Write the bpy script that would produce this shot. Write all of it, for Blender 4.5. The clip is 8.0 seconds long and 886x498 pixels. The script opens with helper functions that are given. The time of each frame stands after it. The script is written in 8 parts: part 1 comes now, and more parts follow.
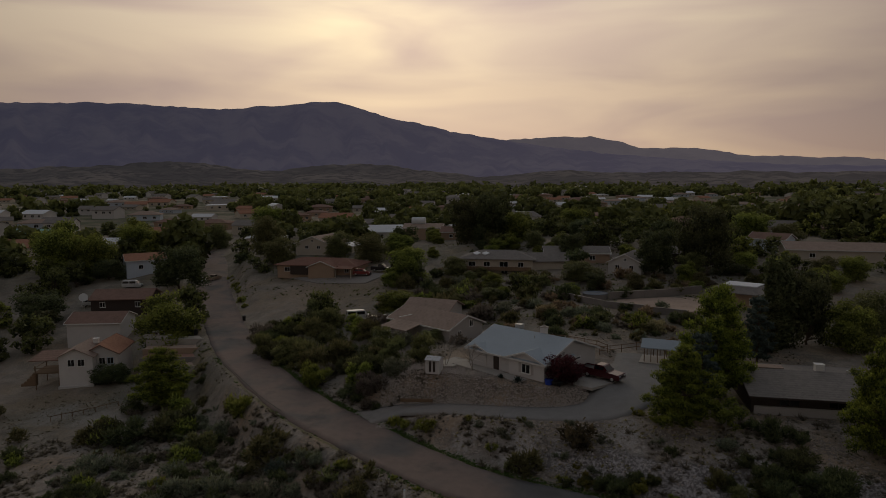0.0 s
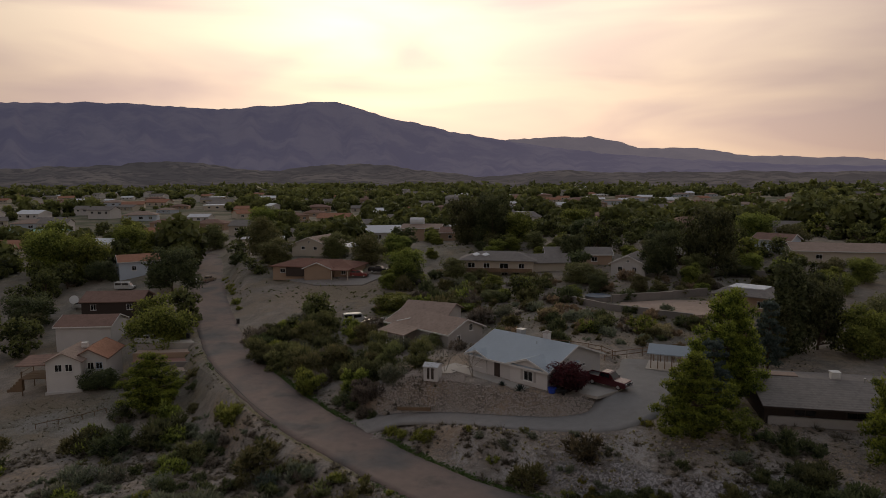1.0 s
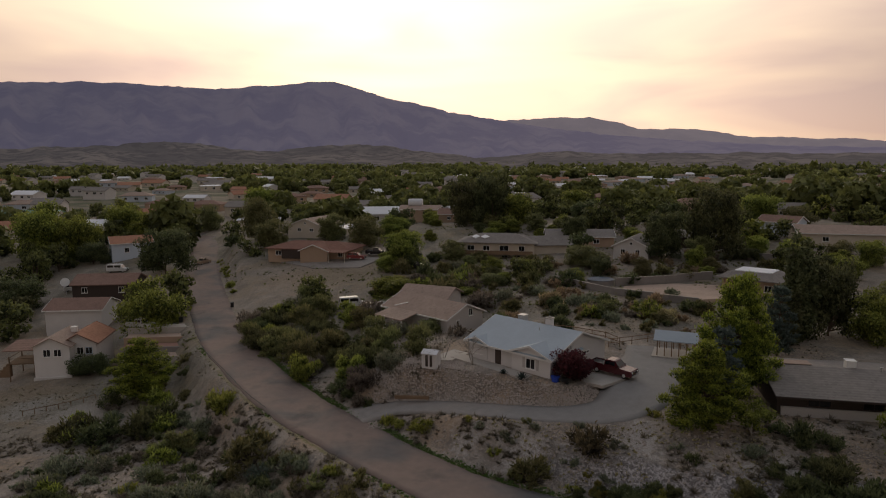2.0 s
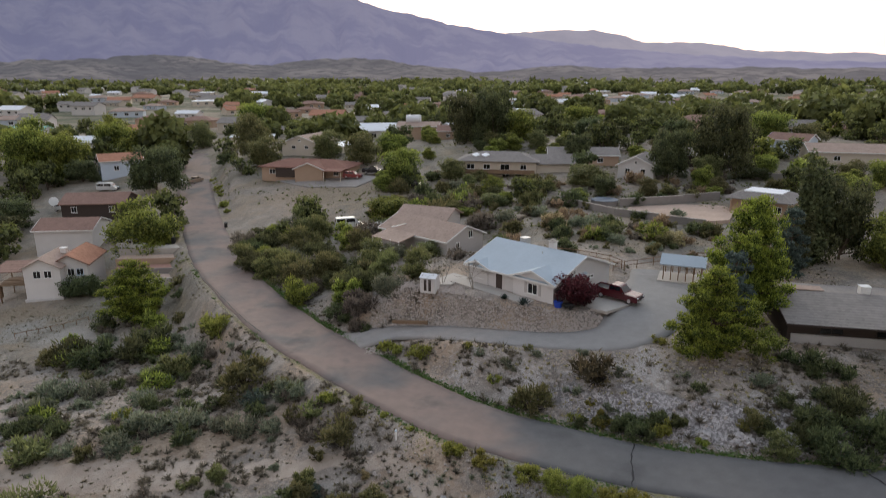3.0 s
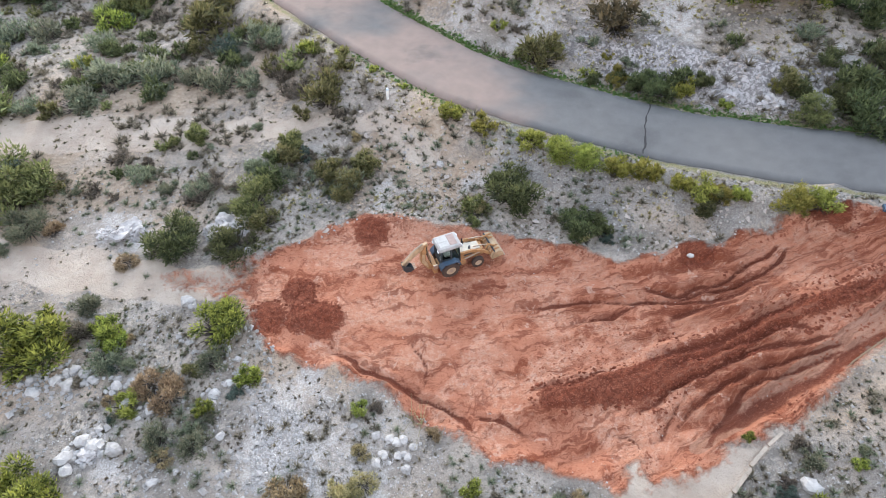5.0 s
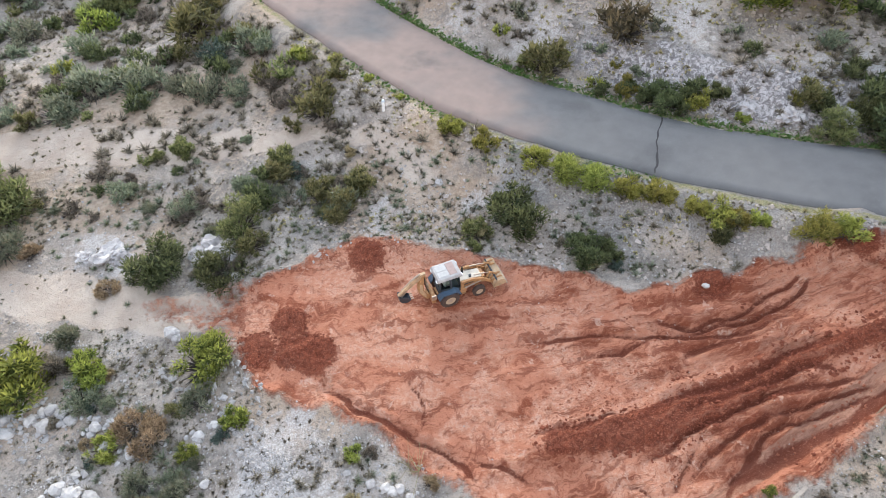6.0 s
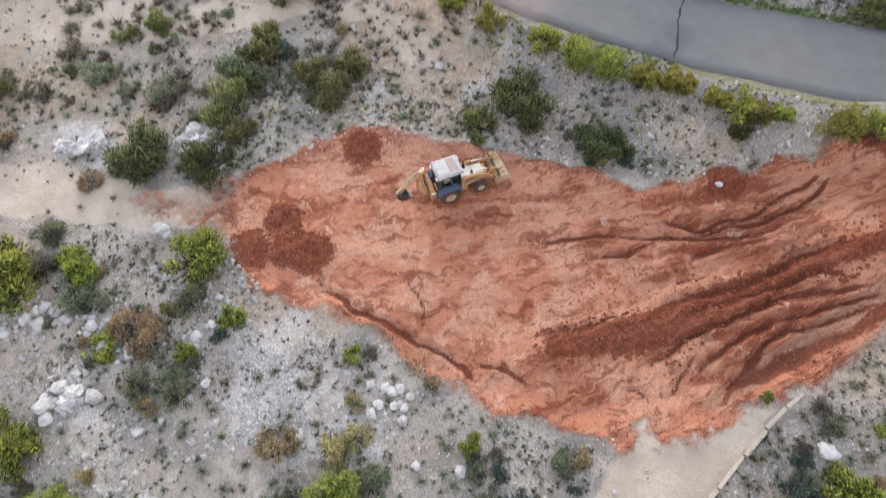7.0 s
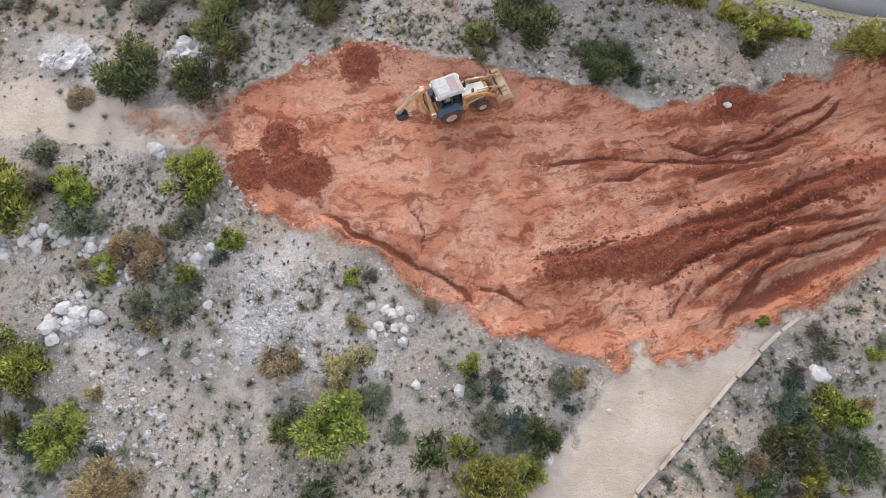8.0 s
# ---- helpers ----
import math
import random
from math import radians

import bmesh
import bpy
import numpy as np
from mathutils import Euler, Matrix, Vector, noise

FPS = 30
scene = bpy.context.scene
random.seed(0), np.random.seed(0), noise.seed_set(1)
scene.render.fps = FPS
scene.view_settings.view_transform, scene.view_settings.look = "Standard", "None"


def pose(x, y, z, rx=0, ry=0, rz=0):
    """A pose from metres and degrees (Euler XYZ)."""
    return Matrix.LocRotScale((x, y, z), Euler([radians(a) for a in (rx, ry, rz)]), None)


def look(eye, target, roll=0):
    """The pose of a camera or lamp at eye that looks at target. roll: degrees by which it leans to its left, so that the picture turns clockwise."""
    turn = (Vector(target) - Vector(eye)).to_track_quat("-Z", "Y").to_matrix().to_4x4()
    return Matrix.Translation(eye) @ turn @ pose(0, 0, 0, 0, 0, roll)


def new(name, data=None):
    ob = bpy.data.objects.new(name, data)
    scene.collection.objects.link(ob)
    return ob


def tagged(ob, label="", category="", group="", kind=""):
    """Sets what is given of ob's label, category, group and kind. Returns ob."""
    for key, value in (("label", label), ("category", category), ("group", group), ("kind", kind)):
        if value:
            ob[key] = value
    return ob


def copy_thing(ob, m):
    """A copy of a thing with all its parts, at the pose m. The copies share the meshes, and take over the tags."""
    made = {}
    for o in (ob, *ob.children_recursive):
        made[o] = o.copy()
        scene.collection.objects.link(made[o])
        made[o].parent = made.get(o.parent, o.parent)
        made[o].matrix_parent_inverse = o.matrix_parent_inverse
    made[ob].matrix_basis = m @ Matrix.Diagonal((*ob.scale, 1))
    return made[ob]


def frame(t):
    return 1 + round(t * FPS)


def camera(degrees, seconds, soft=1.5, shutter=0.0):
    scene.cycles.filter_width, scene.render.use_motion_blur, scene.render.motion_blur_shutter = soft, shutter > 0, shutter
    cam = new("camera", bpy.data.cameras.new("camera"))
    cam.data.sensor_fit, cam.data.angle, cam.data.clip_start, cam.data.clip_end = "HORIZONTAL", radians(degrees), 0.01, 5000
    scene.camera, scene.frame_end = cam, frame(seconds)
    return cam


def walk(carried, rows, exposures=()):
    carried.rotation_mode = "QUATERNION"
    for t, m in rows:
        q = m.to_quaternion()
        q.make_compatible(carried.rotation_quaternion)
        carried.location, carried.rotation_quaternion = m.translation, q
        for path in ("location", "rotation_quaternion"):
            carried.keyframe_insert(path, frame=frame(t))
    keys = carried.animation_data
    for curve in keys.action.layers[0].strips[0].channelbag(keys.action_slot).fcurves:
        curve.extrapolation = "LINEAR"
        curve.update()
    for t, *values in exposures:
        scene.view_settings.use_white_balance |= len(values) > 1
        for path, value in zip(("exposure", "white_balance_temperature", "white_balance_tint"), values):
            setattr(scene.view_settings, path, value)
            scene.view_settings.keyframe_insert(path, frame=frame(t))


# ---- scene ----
cam = camera(67.3, 8.0, soft=0.8, shutter=0.4)
PATH = [
    (0, (0.058, -0.025, 33.483), (0.081, 1.964, 33.274), -0.3),
    (0.5, (0.109, 1.831, 33.432), (0.133, 3.82, 33.222), -0.3),
    (1, (0.139, 3.661, 33.38), (0.165, 5.65, 33.171), -0.3),
    (1.2, (0.14, 4.391, 33.364), (0.166, 6.38, 33.155), -0.3),
    (2.3, (0.105, 8.447, 33.123), (0.136, 10.42, 32.799), -0.2),
    (2.5, (0.092, 9.258, 33.088), (0.123, 11.223, 32.713), -0.2),
    (3, (0.091, 11.213, 32.957), (0.124, 13.148, 32.45), -0.1),
    (3.5, (0.12, 13.165, 32.755), (0.153, 15.03, 32.034), 0.1),
    (4, (0.199, 15.058, 32.638), (0.231, 16.786, 31.632), 0.1),
    (4.5, (0.163, 16.948, 32.574), (0.194, 18.462, 31.268), 0.1),
    (4.7, (0.156, 17.732, 32.577), (0.189, 19.141, 31.157), 0.2),
    (5.8, (0.358, 22.37, 32.526), (0.388, 23.701, 31.033), 0.1),
    (6, (0.378, 23.13, 32.535), (0.408, 24.452, 31.034), 0.1),
    (6.5, (0.314, 24.863, 32.445), (0.345, 26.019, 30.813), 0.3),
    (7, (0.242, 26.177, 32.366), (0.275, 27.156, 30.622), 0.9),
    (7.1, (0.244, 26.389, 32.344), (0.271, 27.318, 30.573), 0.9),
    (7.2, (0.247, 26.543, 32.331), (0.279, 27.425, 30.536), 0.9),
    (7.3, (0.249, 26.65, 32.322), (0.283, 27.48, 30.502), 1.0),
    (7.4, (0.257, 26.712, 32.321), (0.289, 27.493, 30.48), 1.2),
    (7.5, (0.264, 26.744, 32.331), (0.298, 27.497, 30.478), 1.6),
    (8, (0.222, 26.928, 32.361), (0.253, 27.667, 30.503), 1.5),
]
walk(cam, [(t, look(eye, target, roll)) for t, eye, target, roll in PATH], [(0, -1.93, 6350, 8), (0.5, -1.5, 6300, 9), (1.0, -1.2, 6350, 11), (2.5, -0.5, 6550, 10), (3.0, 0.38, 5820, 6), (3.5, 1.62, 5450, 4), (4.0, 1.82, 5430, 5), (4.5, 1.72, 5450, 4), (6.5, 1.66, 5650, 4.5), (7.0, 1.57, 5750, 6), (8.0, 1.54, 5800, 6)])

# ---- exposure is keyed with the walk above; the sky: thin smoky evening cloud, the sun veiled behind it ----
SUN_AZ, SUN_EL = -5.0, 17.5   # degrees right of the y axis, degrees up
sun_way = Vector((math.sin(radians(SUN_AZ)) * math.cos(radians(SUN_EL)), math.cos(radians(SUN_AZ)) * math.cos(radians(SUN_EL)), math.sin(radians(SUN_EL))))
world = bpy.data.worlds.new("evening_sky")
scene.world = world
world.use_nodes = True
wn, wl = world.node_tree.nodes, world.node_tree.links
wn.clear()


def wnode(kind, **inputs):
    n = wn.new(kind)
    for k, v in inputs.items():
        n.inputs[int(k[1:])].default_value = v
    return n


def wmath(op, a, b=None, c=None):
    n = wn.new("ShaderNodeMath")
    n.operation = op
    for i, v in enumerate((a, b, c)):
        if v is None:
            continue
        if isinstance(v, (int, float)):
            n.inputs[i].default_value = v
        else:
            wl.new(v, n.inputs[i])
    return n.outputs[0]


def wmix(fac, a, b, how="MIX"):
    n = wn.new("ShaderNodeMix")
    n.data_type, n.blend_type = "RGBA", how
    for i, v in ((0, fac), (6, a), (7, b)):
        if isinstance(v, (int, float)):
            n.inputs[i].default_value = v
        elif isinstance(v, tuple):
            n.inputs[i].default_value = (*v, 1)
        else:
            wl.new(v, n.inputs[i])
    return n.outputs[2]


def wramp(fac, stops):
    n = wn.new("ShaderNodeValToRGB")
    while len(n.color_ramp.elements) < len(stops):
        n.color_ramp.elements.new(0.5)
    for e, (at, col) in zip(n.color_ramp.elements, stops):
        e.position, e.color = at, (*col, 1)
    wl.new(fac, n.inputs[0])
    return n.outputs[0]


tc = wn.new("ShaderNodeTexCoord").outputs["Generated"]
sep = wn.new("ShaderNodeSeparateXYZ")
wl.new(tc, sep.inputs[0])
up = sep.outputs[2]
dot = wn.new("ShaderNodeVectorMath")
dot.operation = "DOT_PRODUCT"
wl.new(tc, dot.inputs[0])
dot.inputs[1].default_value = sun_way
near_sun = wmath("MAXIMUM", dot.outputs["Value"], 0.0)
stretch = wn.new("ShaderNodeMapping")
stretch.inputs["Scale"].default_value = (1.7, 1.7, 8.0)
stretch.inputs["Rotation"].default_value = (0.10, -0.14, 0.0)
wl.new(tc, stretch.inputs[0])
bands = wn.new("ShaderNodeTexNoise")
bands.inputs["Scale"].default_value, bands.inputs["Detail"].default_value, bands.inputs["Roughness"].default_value = 1.5, 4, 0.45
bands.inputs["Distortion"].default_value = 0.5
wl.new(stretch.outputs[0], bands.inputs["Vector"])
cloud = wmath("MULTIPLY_ADD", bands.outputs[0], 4.0, -1.5)
height = wramp(up, [(0.0, (0.53, 0.345, 0.285)), (0.13, (0.47, 0.318, 0.272)), (0.22, (0.66, 0.46, 0.385)), (0.40, (0.66, 0.58, 0.55)), (1.0, (0.44, 0.48, 0.56))])
lit = wramp(up, [(0.0, (0.68, 0.46, 0.32)), (0.13, (0.72, 0.51, 0.355)), (0.24, (0.97, 0.755, 0.53)), (0.45, (0.86, 0.78, 0.72)), (1.0, (0.52, 0.57, 0.65))])
cloud_c = wn.new("ShaderNodeClamp")
wl.new(cloud, cloud_c.inputs[0])
veil = wmix(cloud_c.outputs[0], height, lit)
glow = wmath("POWER", near_sun, 110.0)
halo = wmath("POWER", near_sun, 7.0)
veil = wmix(wmath("MULTIPLY", halo, 0.07), veil, (1.0, 0.78, 0.50), "ADD")
veil = wmix(wmath("MULTIPLY", glow, wmath("MULTIPLY_ADD", cloud_c.outputs[0], 0.34, 0.08)), veil, (1.0, 0.82, 0.26), "ADD")
ahead = wmath("POWER", wmath("MAXIMUM", sep.outputs[1], 0.0), 4.0)
behind = wmath("MULTIPLY_ADD", ahead, 2.9, 0.88)   # the sky on the sun's side is brighter
veil = wmix(1.0, veil, behind, "MULTIPLY")
sky = wn.new("ShaderNodeTexSky")
sky.sky_type, sky.sun_disc = "NISHITA", False
sky.sun_elevation, sky.sun_rotation, sky.dust_density = radians(SUN_EL), radians(SUN_AZ), 1.0
clear, smoke, both, out = (wn.new("ShaderNodeBackground"), wn.new("ShaderNodeBackground"), wn.new("ShaderNodeAddShader"), wn.new("ShaderNodeOutputWorld"))
wl.new(sky.outputs[0], clear.inputs[0])
clear.inputs[1].default_value = 0.02
wl.new(veil, smoke.inputs[0])
smoke.inputs[1].default_value = 0.88
wl.new(clear.outputs[0], both.inputs[0])
wl.new(smoke.outputs[0], both.inputs[1])
wl.new(both.outputs[0], out.inputs[0])
sun = new("sun", bpy.data.lights.new("sun", "SUN"))
sun.data.energy, sun.data.angle, sun.data.color = 0.7, radians(14), (1.0, 0.84, 0.62)
sun.matrix_world = look((0, 0, 60), Vector((0, 0, 60)) - sun_way)

# ---- lie of the land: spot heights, the road's levels, cuts and pads ----
SPOTS = np.array([  # x, y, height of the natural ground
    (1.5, 50, -2.7), (-8, 47, -3.3), (-5.3, 41, -4.1), (10, 41, -2.6), (11.5, 35.5, -3.4), (19, 35, -1.3),
    (24, 40.5, 0.3), (18, 50, -1.3), (27, 51, 1.0), (-16, 55, -3.9), (-18, 44, -4.9), (-26, 36, -5.4),
    (-8, 34, -5.3), (6, 24, -5.4), (-42, 56, -4.6), (-33, 73, -2.9), (-20, 66, -2.8), (-28, 92, -4.2),
    (-60, 100, -6.5), (-66, 124, -6.0), (20, 76, 5.6), (30, 72, 5.9), (14, 86, 7.0), (45, 78, 5.6),
    (30, 100, 7.2), (-3, 97, 6.0), (-14, 118, 2.2), (-30, 172, 6.0), (18, 172, 9.5), (70, 130, 8.0), (-110, 190, 2.0)])
ROAD = [(75, 43, 4.4, 7.0), (46, 50.4, 3.2, 6.9), (33, 54.4, 2.5, 6.8), (27.1, 56.2, 2.0, 6.8), (21.7, 58.3, 1.6, 6.7), (16.8, 60.4, 1.35, 6.8), (10, 63.8, 1.3, 7.2),
        (3.2, 68.0, 1.3, 7.4), (-4.2, 75.2, 1.2, 7.6), (-10.2, 82.5, 1.1, 8.0), (-16.2, 89.8, 0.9, 8.1), (-23, 100, 0.6, 8.2), (-30.9, 113.2, 0.5, 8.3),
        (-39, 128.4, 0.5, 8.4), (-47, 147, 0.9, 8.6), (-56, 169, 1.6, 9.0), (-63, 188, 2.2, 9.2), (-71, 212, 2.7, 9.0), (-80, 241, 3.2, 8.6), (-91, 275, 3.6, 8.0), (-102, 330, 4.2, 7.5)]  # x, y, z, width
FAR_LEVEL = 7.0


def sstep(a, b, x):
    t = np.clip((x - a) / (b - a), 0, 1)
    return t * t * (3 - 2 * t)


def smooth_line(points, step=1.0):
    """A Catmull-Rom line through the points, resampled about every step metres."""
    p = np.array(points, float)
    p = np.vstack([2 * p[0] - p[1], p, 2 * p[-1] - p[-2]])
    out = []
    for a, b, c, d in zip(p[:-3], p[1:-2], p[2:-1], p[3:]):
        n = max(2, int(np.linalg.norm((c - b)[:2]) / step))
        for u in np.arange(n) / n:
            out.append(0.5 * (2 * b + (c - a) * u + (2 * a - 5 * b + 4 * c - d) * u * u + (3 * b - a - 3 * c + d) * u ** 3))
    out.append(p[-2])
    return np.array(out)


def _tps_fit(s):
    d = np.hypot(s[:, None, 0] - s[None, :, 0], s[:, None, 1] - s[None, :, 1])
    k = np.where(d > 0, d * d * np.log(np.maximum(d, 1e-9)), 0) + np.eye(len(s)) * 40.0
    q = np.c_[np.ones(len(s)), s[:, :2]]
    a = np.block([[k, q], [q.T, np.zeros((3, 3))]])
    return np.linalg.solve(a, np.r_[s[:, 2], np.zeros(3)])


def ragged(x, y, size, seed):
    """Smooth value noise between -1 and 1, for arrays."""
    x, y = np.asarray(x, float) / size, np.asarray(y, float) / size
    i, j = np.floor(x).astype(np.int64), np.floor(y).astype(np.int64)
    u, v = x - i, y - j
    u, v = u * u * (3 - 2 * u), v * v * (3 - 2 * v)

    def h(a, b):
        n = (a * 374761393 + b * 668265263 + seed * 974711) & 0x7FFFFFFF
        n = ((n ^ (n >> 13)) * 1274126177) & 0x7FFFFFFF
        return ((n ^ (n >> 16)) & 0xFFFF) / 32767.5 - 1
    return (h(i, j) * (1 - u) + h(i + 1, j) * u) * (1 - v) + (h(i, j + 1) * (1 - u) + h(i + 1, j + 1) * u) * v


def fractal(x, y, size, seed, octaves=4):
    return sum(ragged(x, y, size / 2 ** o, seed + o) / 2 ** o for o in range(octaves)) / 1.6


TPS = _tps_fit(SPOTS)
ROAD_LINE = smooth_line(ROAD, 3.0)
DRIVE_LINE = smooth_line([(-13.5, 87.2, 0.62, 6.4), (-9.6, 88.6, 0.98, 5.8), (-5.2, 89.0, 1.85, 4.4), (-0.4, 86.7, 2.85, 4.2), (5, 83.5, 3.7, 4.4), (10, 80.7, 4.35, 4.5), (14.6, 78.4, 5.0, 4.9), (19.5, 78.0, 5.5, 6.6),
                          (23.5, 80.8, 6.35, 8.5), (26.6, 86, 6.8, 9.5), (29.5, 92, 6.9, 8.5), (31, 98, 7.0, 7.0)], 1.5)


def along(x, y, line):
    """Distance to a line of (x, y, z, width), and the z and width at the nearest place."""
    x, y = np.asarray(x, float).ravel(), np.asarray(y, float).ravel()
    best, zz, ww = np.full(x.shape, 1e9), np.zeros(x.shape), np.ones(x.shape)
    for a, b in zip(line[:-1], line[1:]):
        d = b[:2] - a[:2]
        u = np.clip(((x - a[0]) * d[0] + (y - a[1]) * d[1]) / (d @ d), 0, 1)
        r = np.hypot(x - a[0] - u * d[0], y - a[1] - u * d[1])
        m = r < best
        best, zz, ww = np.where(m, r, best), np.where(m, a[2] + u * (b[2] - a[2]), zz), np.where(m, a[3] + u * (b[3] - a[3]), ww)
    return best, zz, ww


def inside(x, y, ring):
    """Signed distance to a closed ring of (x, y): positive inside."""
    ring = np.array(ring, float)
    x, y = np.asarray(x, float).ravel(), np.asarray(y, float).ravel()
    best, odd = np.full(x.shape, 1e9), np.zeros(x.shape, bool)
    for a, b in zip(ring, np.roll(ring, -1, axis=0)):
        d = b - a
        u = np.clip(((x - a[0]) * d[0] + (y - a[1]) * d[1]) / (d @ d), 0, 1)
        best = np.minimum(best, np.hypot(x - a[0] - u * d[0], y - a[1] - u * d[1]))
        with np.errstate(divide="ignore", invalid="ignore"):
            cross = ((a[1] > y) != (b[1] > y)) & (x < (b[0] - a[0]) * (y - a[1]) / (b[1] - a[1]) + a[0])
        odd ^= cross
    return np.where(odd, best, -best)


PADS = [  # level building plots: x, y, half sizes, turn in degrees, height, margin
    (13.0, 92.8, 9.8, 9.6, -45, 7.0, 3.0), (20, 88, 4, 4, -30, 6.9, 3), (33, 95, 4, 6, 0, 7.0, 4), (46, 82, 8, 8, 15, 5.9, 5), (0, 92, 2.5, 2, 0, 6.6, 4),
    (-66, 131, 7, 5, 0, -5.4, 5), (2, 119, 9, 6, 10, 5.6, 6)]


def land(x, y):
    """Height of the ground at x, y (arrays)."""
    shape = np.shape(x)
    x, y = np.asarray(x, float).ravel(), np.asarray(y, float).ravel()
    cx, cy = np.clip(x, -150, 110), np.clip(y, 10, 210)
    z = TPS[-3] + TPS[-2] * cx + TPS[-1] * cy
    for (sx, sy, _), w in zip(SPOTS, TPS):
        d2 = (cx - sx) ** 2 + (cy - sy) ** 2
        z = z + w * 0.5 * d2 * np.log(np.maximum(d2, 1e-9))
    z = np.clip(z, -8, 14)
    far = np.hypot(x - cx, y - cy)
    z = z + (FAR_LEVEL - z) * sstep(0, 160, far)
    z = z + 0.35 * fractal(x, y, 14, 3, 3) + 0.10 * fractal(x, y, 2.2, 9, 2)
    for px, py, hx, hy, turn, pz, margin in PADS:
        c, s = np.cos(radians(turn)), np.sin(radians(turn))
        u, v = (x - px) * c + (y - py) * s, -(x - px) * s + (y - py) * c
        d = np.hypot(np.maximum(np.abs(u) - hx, 0), np.maximum(np.abs(v) - hy, 0))
        z = z + (pz - z) * (1 - sstep(0, margin, d))
    d, dz, dw = along(x, y, DRIVE_LINE)
    z = z + (dz - 0.06 - z) * (1 - sstep(0, 2.0, d - dw / 2 - 0.2))
    d, rz, rw = along(x, y, ROAD_LINE)
    z = z + (rz - 0.12 - z) * (1 - sstep(0, 5.0, d - rw / 2 - 0.6))
    return z.reshape(shape)


# ---- materials ----
class Nodes:
    """A small builder for node materials."""

    def __init__(self, name, rough=0.85, metal=0.0, spec=0.3):
        self.m = bpy.data.materials.new(name)
        self.m.use_nodes = True
        self.t = self.m.node_tree
        self.bsdf = self.t.nodes["Principled BSDF"]
        self.bsdf.inputs["Roughness"].default_value, self.bsdf.inputs["Metallic"].default_value = rough, metal
        self.bsdf.inputs["Specular IOR Level"].default_value = spec
        self.pos = self.t.nodes.new("ShaderNodeNewGeometry").outputs["Position"]

    def put(self, value, socket):
        if isinstance(value, (int, float)):
            socket.default_value = value
        elif isinstance(value, tuple):
            socket.default_value = (*value, 1) if len(value) == 3 and socket.type == "RGBA" else value
        else:
            self.t.links.new(value, socket)

    def noise(self, scale, detail=3.0, rough=0.55, vector=None, distortion=0.0):
        n = self.t.nodes.new("ShaderNodeTexNoise")
        self.put(vector if vector is not None else self.pos, n.inputs["Vector"])
        n.inputs["Scale"].default_value, n.inputs["Detail"].default_value, n.inputs["Roughness"].default_value = scale, detail, rough
        n.inputs["Distortion"].default_value = distortion
        return n.outputs[0]

    def cells(self, scale, vector=None, out="Distance"):
        n = self.t.nodes.new("ShaderNodeTexVoronoi")
        self.put(vector if vector is not None else self.pos, n.inputs["Vector"])
        n.inputs["Scale"].default_value = scale
        return n.outputs[out]

    def mapped(self, scale=(1, 1, 1), turn=(0, 0, 0), vector=None):
        n = self.t.nodes.new("ShaderNodeMapping")
        self.put(vector if vector is not None else self.pos, n.inputs[0])
        n.inputs["Scale"].default_value, n.inputs["Rotation"].default_value = scale, [radians(a) for a in turn]
        return n.outputs[0]

    def step(self, value, lo, hi, a=0.0, b=1.0):
        n = self.t.nodes.new("ShaderNodeMapRange")
        n.interpolation_type = "SMOOTHSTEP"
        for i, v in enumerate((value, lo, hi, a, b)):
            self.put(v, n.inputs[i])
        return n.outputs[0]

    def math(self, op, a, b=0.0, c=0.0):
        n = self.t.nodes.new("ShaderNodeMath")
        n.operation = op
        for i, v in enumerate((a, b, c)):
            self.put(v, n.inputs[i])
        return n.outputs[0]

    def mix(self, fac, a, b, how="MIX"):
        n = self.t.nodes.new("ShaderNodeMix")
        n.data_type, n.blend_type = "RGBA", how
        for i, v in ((0, fac), (6, a), (7, b)):
            self.put(v, n.inputs[i])
        return n.outputs[2]

    def attr(self, name):
        n = self.t.nodes.new("ShaderNodeAttribute")
        n.attribute_name = name
        return n.outputs["Fac"]

    def rand(self):
        return self.t.nodes.new("ShaderNodeObjectInfo").outputs["Random"]

    def island(self):
        return self.t.nodes.new("ShaderNodeNewGeometry").outputs["Random Per Island"]

    def hsv(self, col, hue=0.5, sat=1.0, val=1.0):
        n = self.t.nodes.new("ShaderNodeHueSaturation")
        for i, v in ((0, hue), (1, sat), (2, val), (3, 1.0), (4, col)):
            self.put(v, n.inputs[i])
        return n.outputs[0]

    def bump(self, height, strength=0.4, dist=0.05):
        n = self.t.nodes.new("ShaderNodeBump")
        n.inputs["Strength"].default_value, n.inputs["Distance"].default_value = strength, dist
        self.put(height, n.inputs["Height"])
        self.t.links.new(n.outputs[0], self.bsdf.inputs["Normal"])

    def done(self, col, rough=None):
        self.put(col, self.bsdf.inputs["Base Color"])
        if rough is not None:
            self.put(rough, self.bsdf.inputs["Roughness"])
        return self.m


